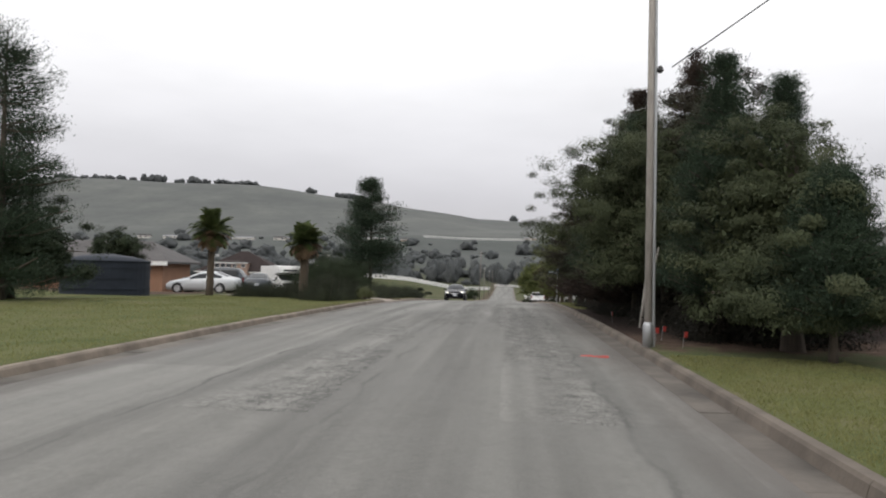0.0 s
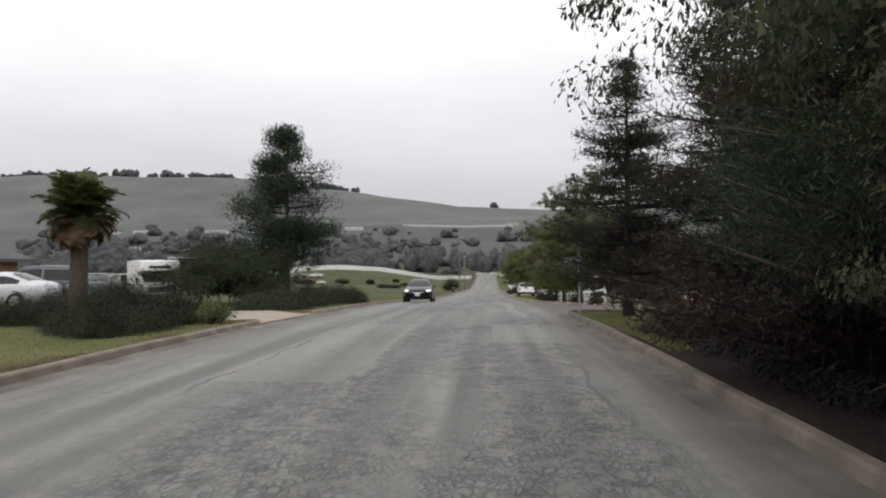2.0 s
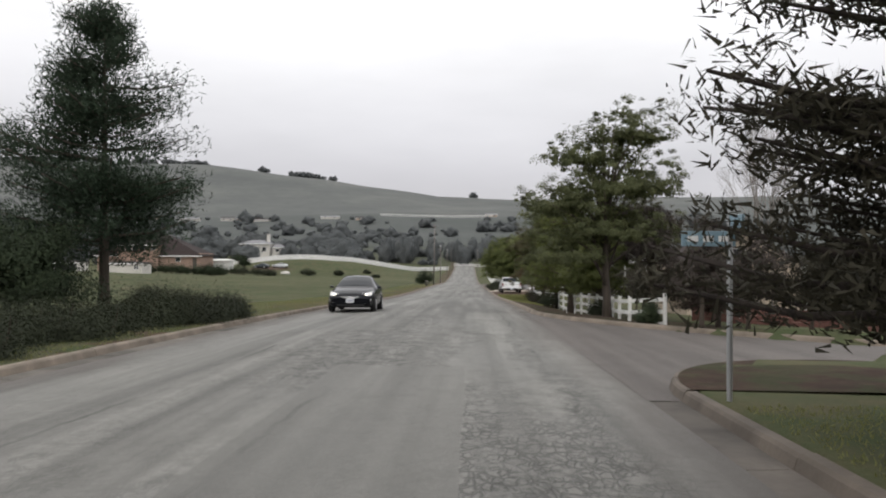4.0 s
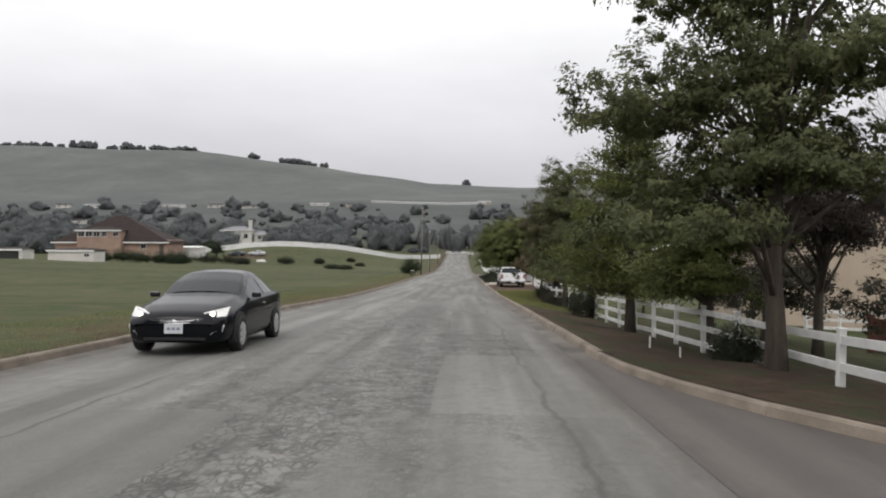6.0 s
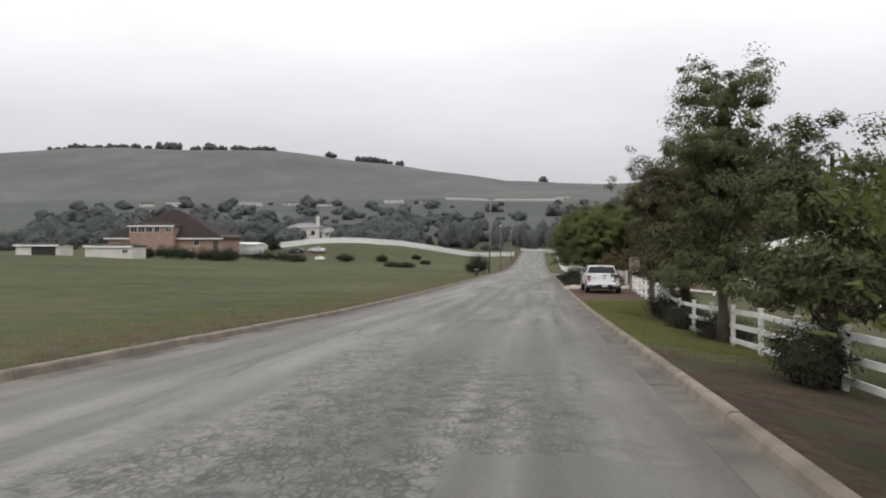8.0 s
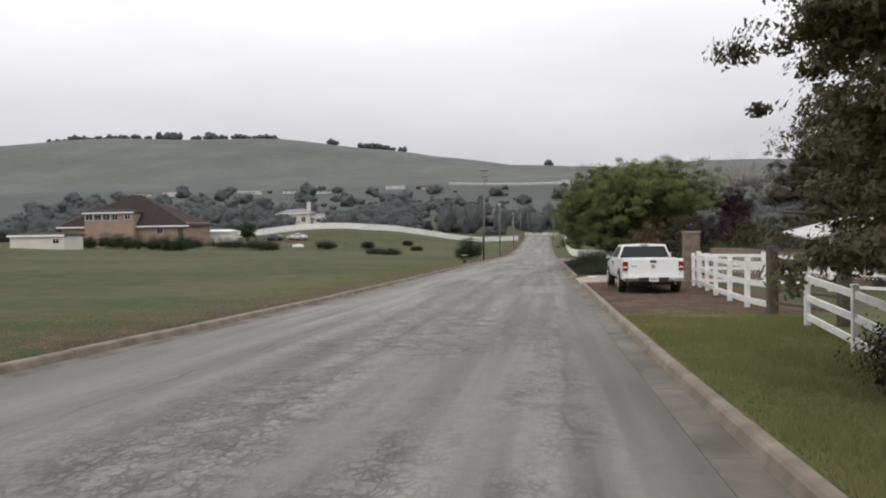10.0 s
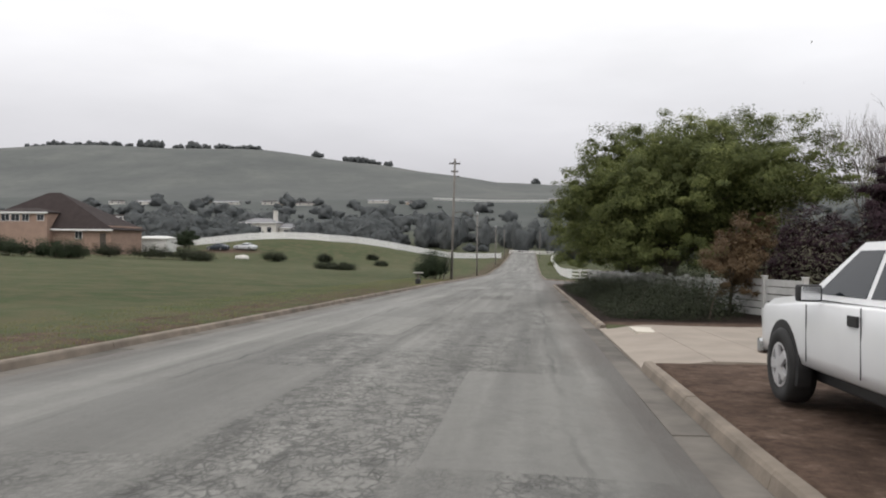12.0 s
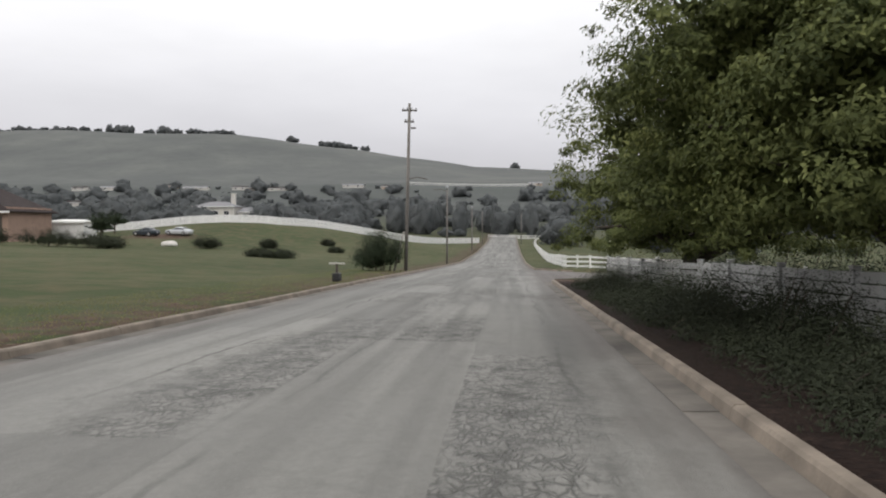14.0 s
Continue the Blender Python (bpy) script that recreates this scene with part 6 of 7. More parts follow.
    plate(root, 2.285, 0.46, 1)
    plate(root, -2.29, 0.66, -1)
    return root


TRUCK = [(2.92, 0.88, 0.50, 0.98, 1.06, 0.80), (2.78, 0.96, 0.44, 1.06, 1.15, 0.86), (2.2, 0.99, 0.42, 1.10, 1.20, 0.86), (1.55, 1.0, 0.42, 1.15, 1.24, 0.88), (1.1, 1.0, 0.42, 1.17, 1.24, 0.9), (0.0, 1.0, 0.42, 1.19, 1.24, 0.9), (-0.955, 1.0, 0.44, 1.19, 1.24, 0.9)]


def cab_side(s, y, u, out=0.0):
    """A point on the leaning side of the pickup's cab top: u runs from the belt line to the roof."""
    return (s * (0.945 - 0.195 * u + out), y, 1.20 + 0.57 * u)


def cab_top():
    """Cab top: leaning sides, raked windscreen, nearly upright back and a slightly crowned roof."""
    bm = bmesh.new()
    rows = []
    for u in (0.0, 0.5, 1.0):
        front, rear = 1.52 - 0.86 * u, -0.955 + 0.16 * u
        ring = [cab_side(1, front - 0.02, u), cab_side(1, rear + 0.02, u), cab_side(-1, rear + 0.02, u), cab_side(-1, front - 0.02, u)]
        rows.append([bm.verts.new(p) for p in ring])
    for lo, hi in zip(rows[:-1], rows[1:]):
        for k in range(4):
            bm.faces.new((lo[k], lo[(k + 1) % 4], hi[(k + 1) % 4], hi[k]))
    bm.faces.new(rows[0][::-1])
    a, b, c, d = rows[-1]
    mid = [bm.verts.new((0, y, 1.80)) for y in (0.60, -0.76)]
    bm.faces.new((a, b, mid[1], mid[0]))
    bm.faces.new((mid[0], mid[1], c, d))
    bm.faces.new((a, mid[0], d))
    bm.faces.new((b, c, mid[1]))
    bmesh.ops.bevel(bm, geom=[e for e in bm.edges if len(e.link_faces) == 2 and e.calc_face_angle(0) > 0.45], offset=0.055, segments=3, affect="EDGES", profile=0.6)
    bmesh.ops.recalc_face_normals(bm, faces=bm.faces)
    me = bpy.data.meshes.new("cab_top")
    bm.to_mesh(me)
    bm.free()
    return me


def cab_window(s, corners):
    """Side glass of the cab through corners (y, u), a few millimetres proud of the frame."""
    pts = [cab_side(s, y, u, 0.006) for y, u in corners]
    inn = [cab_side(s, y, u, -0.02) for y, u in corners]
    n = len(pts)
    return MB().add(pts + inn, [tuple(range(n)), tuple(range(2 * n - 1, n - 1, -1))] + [(i, (i + 1) % n, n + (i + 1) % n, n + i) for i in range(n)]).mesh("side_window")


def pickup(m):
    root = thing("pickup_truck", "white extended-cab pickup parked on the bare soil verge", "truck", m)
    part("cab", car_body(TRUCK, "cab"), M_TRUCK, root)
    part("cab_top", cab_top(), M_TRUCK, root)
    # open bed: outer skin, rails and floor
    b = MB()
    x1, x0, y0, y1, zb, zt = 1.0, 0.86, -2.86, -0.98, 0.50, 1.27
    for s in (-1, 1):
        lo, hi = sorted((s * x0, s * x1))
        b.box((lo, y0, zb), (hi, y1, zt))
    b.box((-x0, y1 - 0.07, zb), (x0, y1, zt - 0.02))
    b.box((-x0, y0, zb + 0.12), (x0, y1 - 0.07, zb + 0.24))
    part("bed", b.mesh("bed", bevel=0.025), M_TRUCK, root)
    gate = part("tailgate", MB().box((-0.84, -2.915, 0.60), (0.84, -2.845, 1.265)).mesh("tailgate", bevel=0.018), M_TRUCK, root)
    part("tailgate_handle", MB().box((-0.11, -2.925, 1.12), (0.11, -2.905, 1.20)).mesh("tailgate_handle", bevel=0.01), M_BLACKPL, gate)
    part("badge", MB().lathe([(0.075, -0.008), (0.075, 0.008), (0.05, 0.012)], 20, "y", (0, -2.918, 0.99)).mesh("badge"), M_STEEL, gate)
    part("model_bar", MB().box((-0.72, -2.922, 0.985), (-0.52, -2.912, 1.01)).mesh("model_bar"), M_BLACKPL, gate)
    bump_ob = part("rear_bumper", MB().box((-0.98, -3.06, 0.44), (0.98, -2.90, 0.60)).mesh("rear_bumper", bevel=0.03), M_CHROME, root)
    part("step_pad", MB().box((-0.48, -3.068, 0.46), (0.48, -3.05, 0.59)).mesh("step_pad", bevel=0.01), M_BLACKPL, bump_ob)
    part("front_bumper", MB().box((-0.95, 2.86, 0.42), (0.95, 3.0, 0.62)).mesh("front_bumper", bevel=0.04), M_CHROME, root)
    part("hitch", MB().box((-0.05, -3.10, 0.34), (0.05, -2.8, 0.42)).mesh("hitch", bevel=0.01), M_BLACKPL, root)
    part("underbody", MB().box((-0.80, -2.80, 0.30), (0.80, 2.7, 0.52)).mesh("underbody", bevel=0.03), M_BLACKPL, root)
    part("exhaust", MB().tube([(0.62, -1.6, 0.36), (0.66, -2.6, 0.36), (0.74, -2.9, 0.36)], [0.035] * 3, 8).mesh("exhaust"), M_STEEL, root)
    for s in (-1, 1):
        lamp = part("tail_lamp", MB().box((-0.085, -0.035, -0.165), (0.095, 0.10, 0.165)).mesh("tail_lamp", bevel=0.015), M_REDLENS, root, "red and clear upright tail lamp", m=pose(s * 0.912, -2.89, 1.0))
        part("reverse_lens", MB().box((-0.065, -0.042, -0.06), (0.065, -0.033, -0.01)).mesh("reverse_lens"), M_CLEARLENS, lamp)
        part("side_window", cab_window(s, [(1.22, 0.10), (0.22, 0.10), (0.22, 0.86), (0.66, 0.86)]), M_GLASS, root)
        part("side_window", cab_window(s, [(0.13, 0.10), (-0.62, 0.14), (-0.54, 0.86), (0.13, 0.86)]), M_GLASS, root)
        part("door_handle", MB().box((-0.014, -0.09, -0.05), (0.014, 0.09, 0.05)).mesh("door_handle", bevel=0.008), M_BLACKPL, root, m=pose(s * 1.005, 0.28, 1.05))
        arm = part("mirror", MB().box((-0.11, -0.05, -0.085), (0.11, 0.05, 0.085)).mesh("mirror", bevel=0.03), M_BLACKPL, root, m=pose(s * 1.10, 0.98, 1.27))
        part("mirror_glass", MB().box((-0.085, -0.056, -0.065), (0.085, -0.049, 0.065)).mesh("mirror_glass"), M_CHROME, arm)
        for y in (1.95, -1.78):
            arch(root, s * 0.998, y, 0.385)
            wheel(root, s * 0.885, y, 0.385, 0.26, 0.60, 5)
        part("headlight", MB().box((-0.16, -0.06, -0.10), (0.16, 0.06, 0.10)).mesh("headlight", bevel=0.02), M_CLEARLENS, root, m=pose(s * 0.76, 2.86, 0.90))
        seam = MB().box((s * 1.003 - 0.003, 0.135, 0.55), (s * 1.003 + 0.003, 0.147, 1.18)).box((s * 1.003 - 0.003, 1.30, 0.55), (s * 1.003 + 0.003, 1.312, 1.14))
        part("door_seam", seam.mesh("door_seam"), M_BLACKPL, root)
    for name, yb, yt, k in (("windscreen", 1.45, 0.72, 1), ("rear_window", -0.944, -0.838, -1)):
        lo, hi = ((0.84, 1.26), (0.70, 1.72)) if k > 0 else ((0.875, 1.265), (0.715, 1.705))
        quad = [(-lo[0], yb + k * 0.012, lo[1]), (lo[0], yb + k * 0.012, lo[1]), (hi[0], yt + k * 0.012, hi[1]), (-hi[0], yt + k * 0.012, hi[1])]
        part(name, MB().hexa([(x, y - k * 0.03, z) for x, y, z in quad] + quad).mesh(name, bevel=0.012), M_GLASS, root)
    part("brake_light", MB().box((-0.13, -0.845, 1.735), (0.13, -0.79, 1.772)).mesh("brake_light", bevel=0.006), M_REDLENS, root)
    part("grille", MB().box((-0.6, 2.88, 0.74), (0.6, 2.93, 1.02)).mesh("grille", bevel=0.02), M_CHROME, root)
    plate(root, -3.075, 0.52, -1)
    low = Matrix.Diagonal((1, 1, 0.92, 1))
    for ob in root.children:
        if not ob.name.startswith("wheel"):
            ob.matrix_basis = low @ ob.matrix_basis
    return root


def wagon(m, paint, label, group="parked cars"):
    rows = [(2.3, 0.75, 0.4, 0.78, 0.88, 0.62), (2.1, 0.88, 0.32, 0.92, 1.02, 0.72), (1.2, 0.92, 0.3, 1.02, 1.12, 0.76), (0.95, 0.92, 0.3, 1.04, 1.2, 0.76), (0.4, 0.92, 0.3, 1.06, 1.72, 0.66), (-0.4, 0.92, 0.3, 1.06, 1.78, 0.66), (-1.7, 0.92, 0.3, 1.06, 1.74, 0.66), (-2.15, 0.90, 0.32, 1.05, 1.2, 0.72), (-2.25, 0.84, 0.4, 0.95, 1.08, 0.66)]
    root = thing("suv", label, "car", m, group)
    part("body", car_body(rows), paint, root)
    for s in (-1, 1):
        part("side_window", side_glass(rows, 0.7, -0.5, s), M_GLASS, root)
        part("side_window", side_glass(rows, -0.6, -1.85, s), M_GLASS, root)
        part("tail_lamp", MB().box((-0.07, -0.04, -0.17), (0.07, 0.05, 0.17)).mesh("tail_lamp", bevel=0.012), M_REDLENS, root, m=pose(s * 0.82, -2.2, 0.95))
        for y in (1.4, -1.35):
            arch(root, s * 0.915, y, 0.35)
            wheel(root, s * 0.83, y, 0.35)
    part("windscreen", screen_glass(rows, 0.92, 0.45, "windscreen"), M_GLASS, root)
    part("rear_window", screen_glass(rows, -1.78, -2.12, "rear_window"), M_GLASS, root)
    part("bumper", MB().box((-0.85, 2.2, 0.36), (0.85, 2.36, 0.58)).mesh("bumper", bevel=0.04), M_BLACKPL, root)
    return root


def camper(m):
    """Small motor home seen from its front: box body with a bunk over the cab."""
    root = thing("camper_van", "white camper van with a bunk above the cab", "camper", m)
    part("box_body", MB().box((-0.95, -4.2, 0.45), (0.95, 0.0, 2.15)).mesh("box_body", bevel=0.06), M_WHITE, root)
    part("bunk", MB().hexa([(-0.95, 0.0, 1.50), (0.95, 0.0, 1.50), (0.90, 0.95, 1.62), (-0.90, 0.95, 1.62), (-0.95, 0.0, 2.15), (0.95, 0.0, 2.15), (0.90, 0.85, 2.10), (-0.90, 0.85, 2.10)]).mesh("bunk", bevel=0.06), M_WHITE, root)
    part("bunk_window", MB().box((-0.48, 0.90, 1.74), (0.48, 0.935, 1.86)).mesh("bunk_window", bevel=0.01), M_GLASS, root)
    cab = part("cab", MB().hexa([(-0.90, -0.1, 0.45), (0.90, -0.1, 0.45), (0.86, 1.55, 0.45), (-0.86, 1.55, 0.45), (-0.90, -0.1, 1.5), (0.90, -0.1, 1.5), (0.84, 1.5, 0.98), (-0.84, 1.5, 0.98)]).mesh("cab", bevel=0.06), M_WHITE, root)
    part("windscreen", MB().hexa([(-0.74, 1.22, 1.09), (0.74, 1.22, 1.09), (0.74, 1.24, 1.11), (-0.74, 1.24, 1.11), (-0.74, 0.30, 1.40), (0.74, 0.30, 1.40), (0.74, 0.32, 1.44), (-0.74, 0.32, 1.44)]).mesh("windscreen"), M_GLASS, root)
    part("grille", MB().box((-0.6, 1.53, 0.62), (0.6, 1.58, 0.86)).mesh("grille", bevel=0.02), M_BLACKPL, root)
    part("bumper", MB().box((-0.85, 1.52, 0.40), (0.85, 1.66, 0.54)).mesh("bumper", bevel=0.03), M_CHROME, root)
    part("stripe", MB().box((-0.957, -4.0, 1.0), (-0.949, -0.2, 1.08)).mesh("stripe"), M_ROOFBROWN, root)
    for s in (-1, 1):
        part("headlight", MB().lathe([(0.09, -0.02), (0.09, 0.03), (0.03, 0.05)], 16, "y", (s * 0.70, 1.55, 0.74)).mesh("headlight"), M_CLEARLENS, root)
        part("mirror", MB().box((-0.06, -0.04, -0.13), (0.06, 0.04, 0.13)).mesh("mirror", bevel=0.02), M_BLACKPL, root, m=pose(s * 1.05, 1.0, 1.2))
        for y in (1.0, -2.9):
            wheel(root, s * 0.80, y, 0.34)
    return root


def on_land(x, y, turn=0, lift=0.0):
    """A pose on the ground at x, y, leaning with the slope along the way it faces."""
    a = radians(turn)
    dx, dy = -math.sin(a), math.cos(a)
    pitch = math.degrees(math.atan2(ground_at(x + dx, y + dy) - ground_at(x - dx, y - dy), 2))
    return pose(x, y, ground_at(x, y) + lift, pitch, 0, turn)


def on_road(x, y, turn=0):
    a = radians(turn)
    s = float(road_z(y + 1) - road_z(y - 1)) / 2
    return Matrix.Translation((x, y, float(road_z(y)) + 0.05 - 0.05 * (x / EDGE) ** 2)) @ Matrix.Rotation(math.atan(s), 4, "X") @ Matrix.Rotation(a, 4, "Z")


pickup(on_land(6.42, 120.3, 0.8, 0.01))
sedan("sedan", on_road(-2.62, 69.45, 181.5), M_BLACKCAR, "black sedan with lit headlights on the oncoming lane", True, "")
sedan("sedan", on_land(-17.6, 50.2, 92), M_SILVER, "silver sedan parked on the lawn beside the palm")
wagon(on_land(-18.8, 55.0, 96), M_NAVY, "dark blue SUV parked behind the silver sedan")
sedan("sedan", on_land(-15.05, 53.4, 15), M_NAVY, "dark car with red tail lights parked near the camper van")
camper(on_land(-14.3, 57.4, 212))
sedan("sedan", on_land(-58.5, 256.5, 75), M_NAVY, "dark blue car parked on the soil below the white fence")
sedan("sedan", on_land(-53.5, 258.0, 82), M_SILVER, "silver car parked on the soil below the white fence")


# ---- fences ----
def rail_fence(name, line, label, h=1.2, rails=3, rail_h=0.14, post=0.12, span=2.4, mat=M_WHITE, cap=True, sink=0.0, lattice=False, group="", base=None):
    """Post-and-rail fence along a line of points; posts and rails are parts."""
    root = thing(name, label, "fence", group=group)
    zf = base or ground_at
    pts = []
    for (xa, ya), (xb, yb) in zip(line[:-1], line[1:]):
        d = math.hypot(xb - xa, yb - ya)
        n = max(1, round(d / span))
        pts += [(xa + (xb - xa) * k / n, ya + (yb - ya) * k / n) for k in range(n)]
    pts.append(line[-1])
    pm = MB().box((-post / 2, -post / 2, -0.3), (post / 2, post / 2, h + 0.04))
    if cap:
        pm.hexa([(-post * .62, -post * .62, h + 0.04), (post * .62, -post * .62, h + 0.04), (post * .62, post * .62, h + 0.04), (-post * .62, post * .62, h + 0.04), (-post * .62, -post * .62, h + 0.07), (post * .62, -post * .62, h + 0.07), (post * .62, post * .62, h + 0.07), (-post * .62, post * .62, h + 0.07)])
    pm = pm.mesh("post", bevel=0.006)
    zs = [zf(x, y) - sink for x, y in pts]
    for (x, y), z in zip(pts, zs):
        part("post", pm, mat, root, m=pose(x, y, z, random.uniform(-0.8, 0.8), random.uniform(-0.8, 0.8), math.degrees(math.atan2(line[-1][0] - line[0][0], line[-1][1] - line[0][1])) * -1))
    for i in range(len(pts) - 1):
        (xa, ya), (xb, yb) = pts[i], pts[i + 1]
        for k in range(rails):
            hh = h - rail_h / 2 - 0.03 - k * (h - 0.22) / max(1, rails - 1) * 0.93 + random.uniform(-0.008, 0.008)
            part("rail", MB().beam((xa, ya, zs[i] + hh), (xb, yb, zs[i + 1] + hh), 0.045, rail_h).mesh("rail"), mat, root)
        if lattice:
            mb = MB()
            a, b = Vector((xa, ya, zs[i])), Vector((xb, yb, zs[i + 1]))
            L = (b - a).length
            u = (b - a) / L
            lo, hi = 0.52, h - 0.12
            n = int((L + hi - lo) / 0.15)
            for k in range(-int((hi - lo) / 0.15), n):
                for sgn, off in ((1, 0.008), (-1, -0.008)):
                    s0 = k * 0.15 if sgn > 0 else k * 0.15 + (hi - lo)
                    p0, p1 = [s0, lo], [s0 + sgn * (hi - lo), hi]
                    if max(p0[0], p1[0]) < 0 or min(p0[0], p1[0]) > L:
                        continue
                    for p, q in ((p0, p1), (p1, p0)):
                        c = min(max(p[0], 0), L)
                        if c != p[0] and q[0] != p[0]:
                            p[1] += (c - p[0]) * (q[1] - p[1]) / (q[0] - p[0])
                            p[0] = c
                    nrm = Vector((-u.y, u.x, 0)) * off
                    mb.beam(a + u * p0[0] + Vector((0, 0, p0[1])) + nrm, a + u * p1[0] + Vector((0, 0, p1[1])) + nrm, 0.008, 0.030, nrm.normalized())
            part("lattice_panel", mb.mesh("lattice_panel"), mat, root, "criss-cross lattice slats" if i == 0 else "")
    return root


rail_fence("rail_fence", [(7.68, 60.3), (7.15, 62.6), (7.3, 65), (7.75, 70), (7.6, 76), (7.5, 87), (7.4, 101), (7.8, 106.5)], "white three-rail fence beside the roadside trees", 1.0, 3, 0.115, 0.095, 2.3, M_OLDWHITE)
rail_fence("rail_fence", [(8.02, 109.7), (8.1, 112.0), (8.3, 116.6), (8.72, 122.5)], "white three-rail fence beside the parked pickup", 1.22, 3, 0.14, 0.125, 2.15, M_WHITE)
rail_fence("lattice_fence", [(8.95, 122.7), (16.3, 122.4)], "white fence with criss-cross lattice panels", 1.3, 3, 0.12, 0.14, 2.4, M_WHITE, lattice=True)
rail_fence("rail_fence", [(16.5, 122.3), (30, 120.5)], "white rail fence continuing from the lattice fence", 1.3, 3, 0.14, 0.13, 2.4, M_WHITE)
rail_fence("panel_fence", [(9.6, 133.8), (8.9, 138), (8.3, 145), (7.6, 153), (7.3, 163), (7.0, 170.5)], "white panel fence behind the juniper bed", 1.12, 5, 0.18, 0.13, 2.4, M_GREYFENCE)
rail_fence("rail_fence", [(7.0, 170.5), (14, 172), (24, 173)], "white rail fence turning into the side street", 1.1, 3, 0.14, 0.12, 2.4, M_WHITE)
rail_fence("rail_fence", [(24, 202.5), (9.4, 201.5), (7.6, 206), (7.8, 260), (8.5, 330), (10.5, 372)], "white rail fence beyond the side street", 1.1, 3, 0.16, 0.13, 3.0, M_WHITE)
rail_fence("mound_fence", [(-78, 267), (-59, 275), (-42, 278), (-28.5, 290), (-22, 305), (-16.6, 325), (-10.5, 345), (-6.6, 352)], "long white board fence curving over the grassy mound", 1.5, 5, 0.27, 0.14, 2.6, M_WHITE)
rail_fence("end_fence", [(-5.0, 392), (8, 386), (24, 388)], "white fence across the end of the road", 1.2, 3, 0.2, 0.13, 3.0, M_WHITE)
gate = rail_fence("wooden_gate", [(8.02, 109.5), (8.5, 106.6)], "dark weathered timber gate and posts", 1.5, 5, 0.06, 0.2, 3.2, M_DARKWOOD, False)
rail_fence("hill_fence", [(-100, 903), (-40, 905), (28, 902)], "pale fence line along the far hillside", 2.2, 2, 0.9, 0.3, 12, M_OLDWHITE)
rail_fence("hill_fence", [(-262, 560), (-238, 610)], "pale fence line climbing the far slope", 1.6, 2, 0.6, 0.3, 8, M_OLDWHITE)


# ---- houses ----
def gable_house(name, m, w, d, h, rise, wall, roof, label, windows=(), over=0.4, hip=0.0, group="", chimney=None, doors=(), win_frame=M_WHITE):
    """House w wide (x), d deep (y), walls h high, roof ridge along x; windows on the front (-y): (x, z, width, height)."""
    root = thing(name, label, "house", m, group)
    t = 0.2
    for a, c in (((-w / 2, -d / 2, -0.6), (w / 2, -d / 2 + t, h)), ((-w / 2, d / 2 - t, -0.6), (w / 2, d / 2, h))):
        part("wall", MB().box(a, c).mesh("wall"), wall, root)
    for x in (-w / 2, w / 2 - t):
        y0, y1 = -d / 2 + t, d / 2 - t
        prof = [(y0, -0.6), (y1, -0.6), (y1, h)] + ([] if hip else [(0, h + rise * (1 - 2 * t / d))]) + [(y0, h)]
        k = len(prof)
        side = MB().add([(x, a, c) for a, c in prof] + [(x + t, a, c) for a, c in prof], [tuple(range(k))[::-1], tuple(range(k, 2 * k))] + [(i, (i + 1) % k, k + (i + 1) % k, k + i) for i in range(k)])
        part("wall", side.mesh("wall"), wall, root)
    rm = MB()
    e, th = over, 0.16
    drop = rise * e / (d / 2)
    A = [(-w / 2 - e, -d / 2 - e, h - drop), (w / 2 + e, -d / 2 - e, h - drop), (w / 2 + e - hip, 0, h + rise), (-w / 2 - e + hip, 0, h + rise)]
    B = [(x, -y, z) for x, y, z in A]
    for q in (A, B):
        rm.hexa([(x, y, z) for x, y, z in q] + [(x, y, z + th) for x, y, z in q])
    if hip:
        for s in (-1, 1):
            q = [(s * (w / 2 + e), -d / 2 - e, h - drop), (s * (w / 2 + e), d / 2 + e, h - drop), (s * (w / 2 + e - hip), 0, h + rise)]
            rm.add(q + [(x, y, z + th) for x, y, z in q], [(0, 1, 2), (3, 5, 4), (0, 3, 4, 1), (1, 4, 5, 2), (2, 5, 3, 0)])
    part("roof", rm.mesh("roof"), roof, root)
    part("eave_board", MB().box((-w / 2 - e, -d / 2 - e - 0.03, h - drop - 0.12), (w / 2 + e, -d / 2 - e, h - drop + th)).mesh("eave_board"), win_frame, root)
    for x, z, ww, hh in windows:
        f = part("window", MB().box((x - ww / 2 - 0.07, -d / 2 - 0.05, z - 0.07), (x + ww / 2 + 0.07, -d / 2 + 0.02, z + hh + 0.07)).mesh("window"), win_frame, root)
        part("pane", MB().box((x - ww / 2, -d / 2 - 0.065, z), (x + ww / 2, -d / 2 - 0.045, z + hh)).mesh("pane"), M_WINDOW, f)
        part("muntin", MB().box((x - 0.025, -d / 2 - 0.078, z), (x + 0.025, -d / 2 - 0.06, z + hh)).mesh("muntin"), win_frame, f)
    for x, ww, hh, mat in doors:
        part("door_or_opening_shade", MB().box((x - ww / 2, -d / 2 - 0.05, 0), (x + ww / 2, -d / 2 + 0.02, hh)).mesh("door_or_opening_shade", bevel=0.01), mat, root)
    if chimney:
        cx, cy, cs, ch = chimney
        part("chimney", MB().box((cx - cs / 2, cy - cs / 2, h), (cx + cs / 2, cy + cs / 2, ch)).box((cx - cs * .62, cy - cs * .62, ch), (cx + cs * .62, cy + cs * .62, ch + 0.15)).mesh("chimney"), M_WALLWHITE, root)
    return root


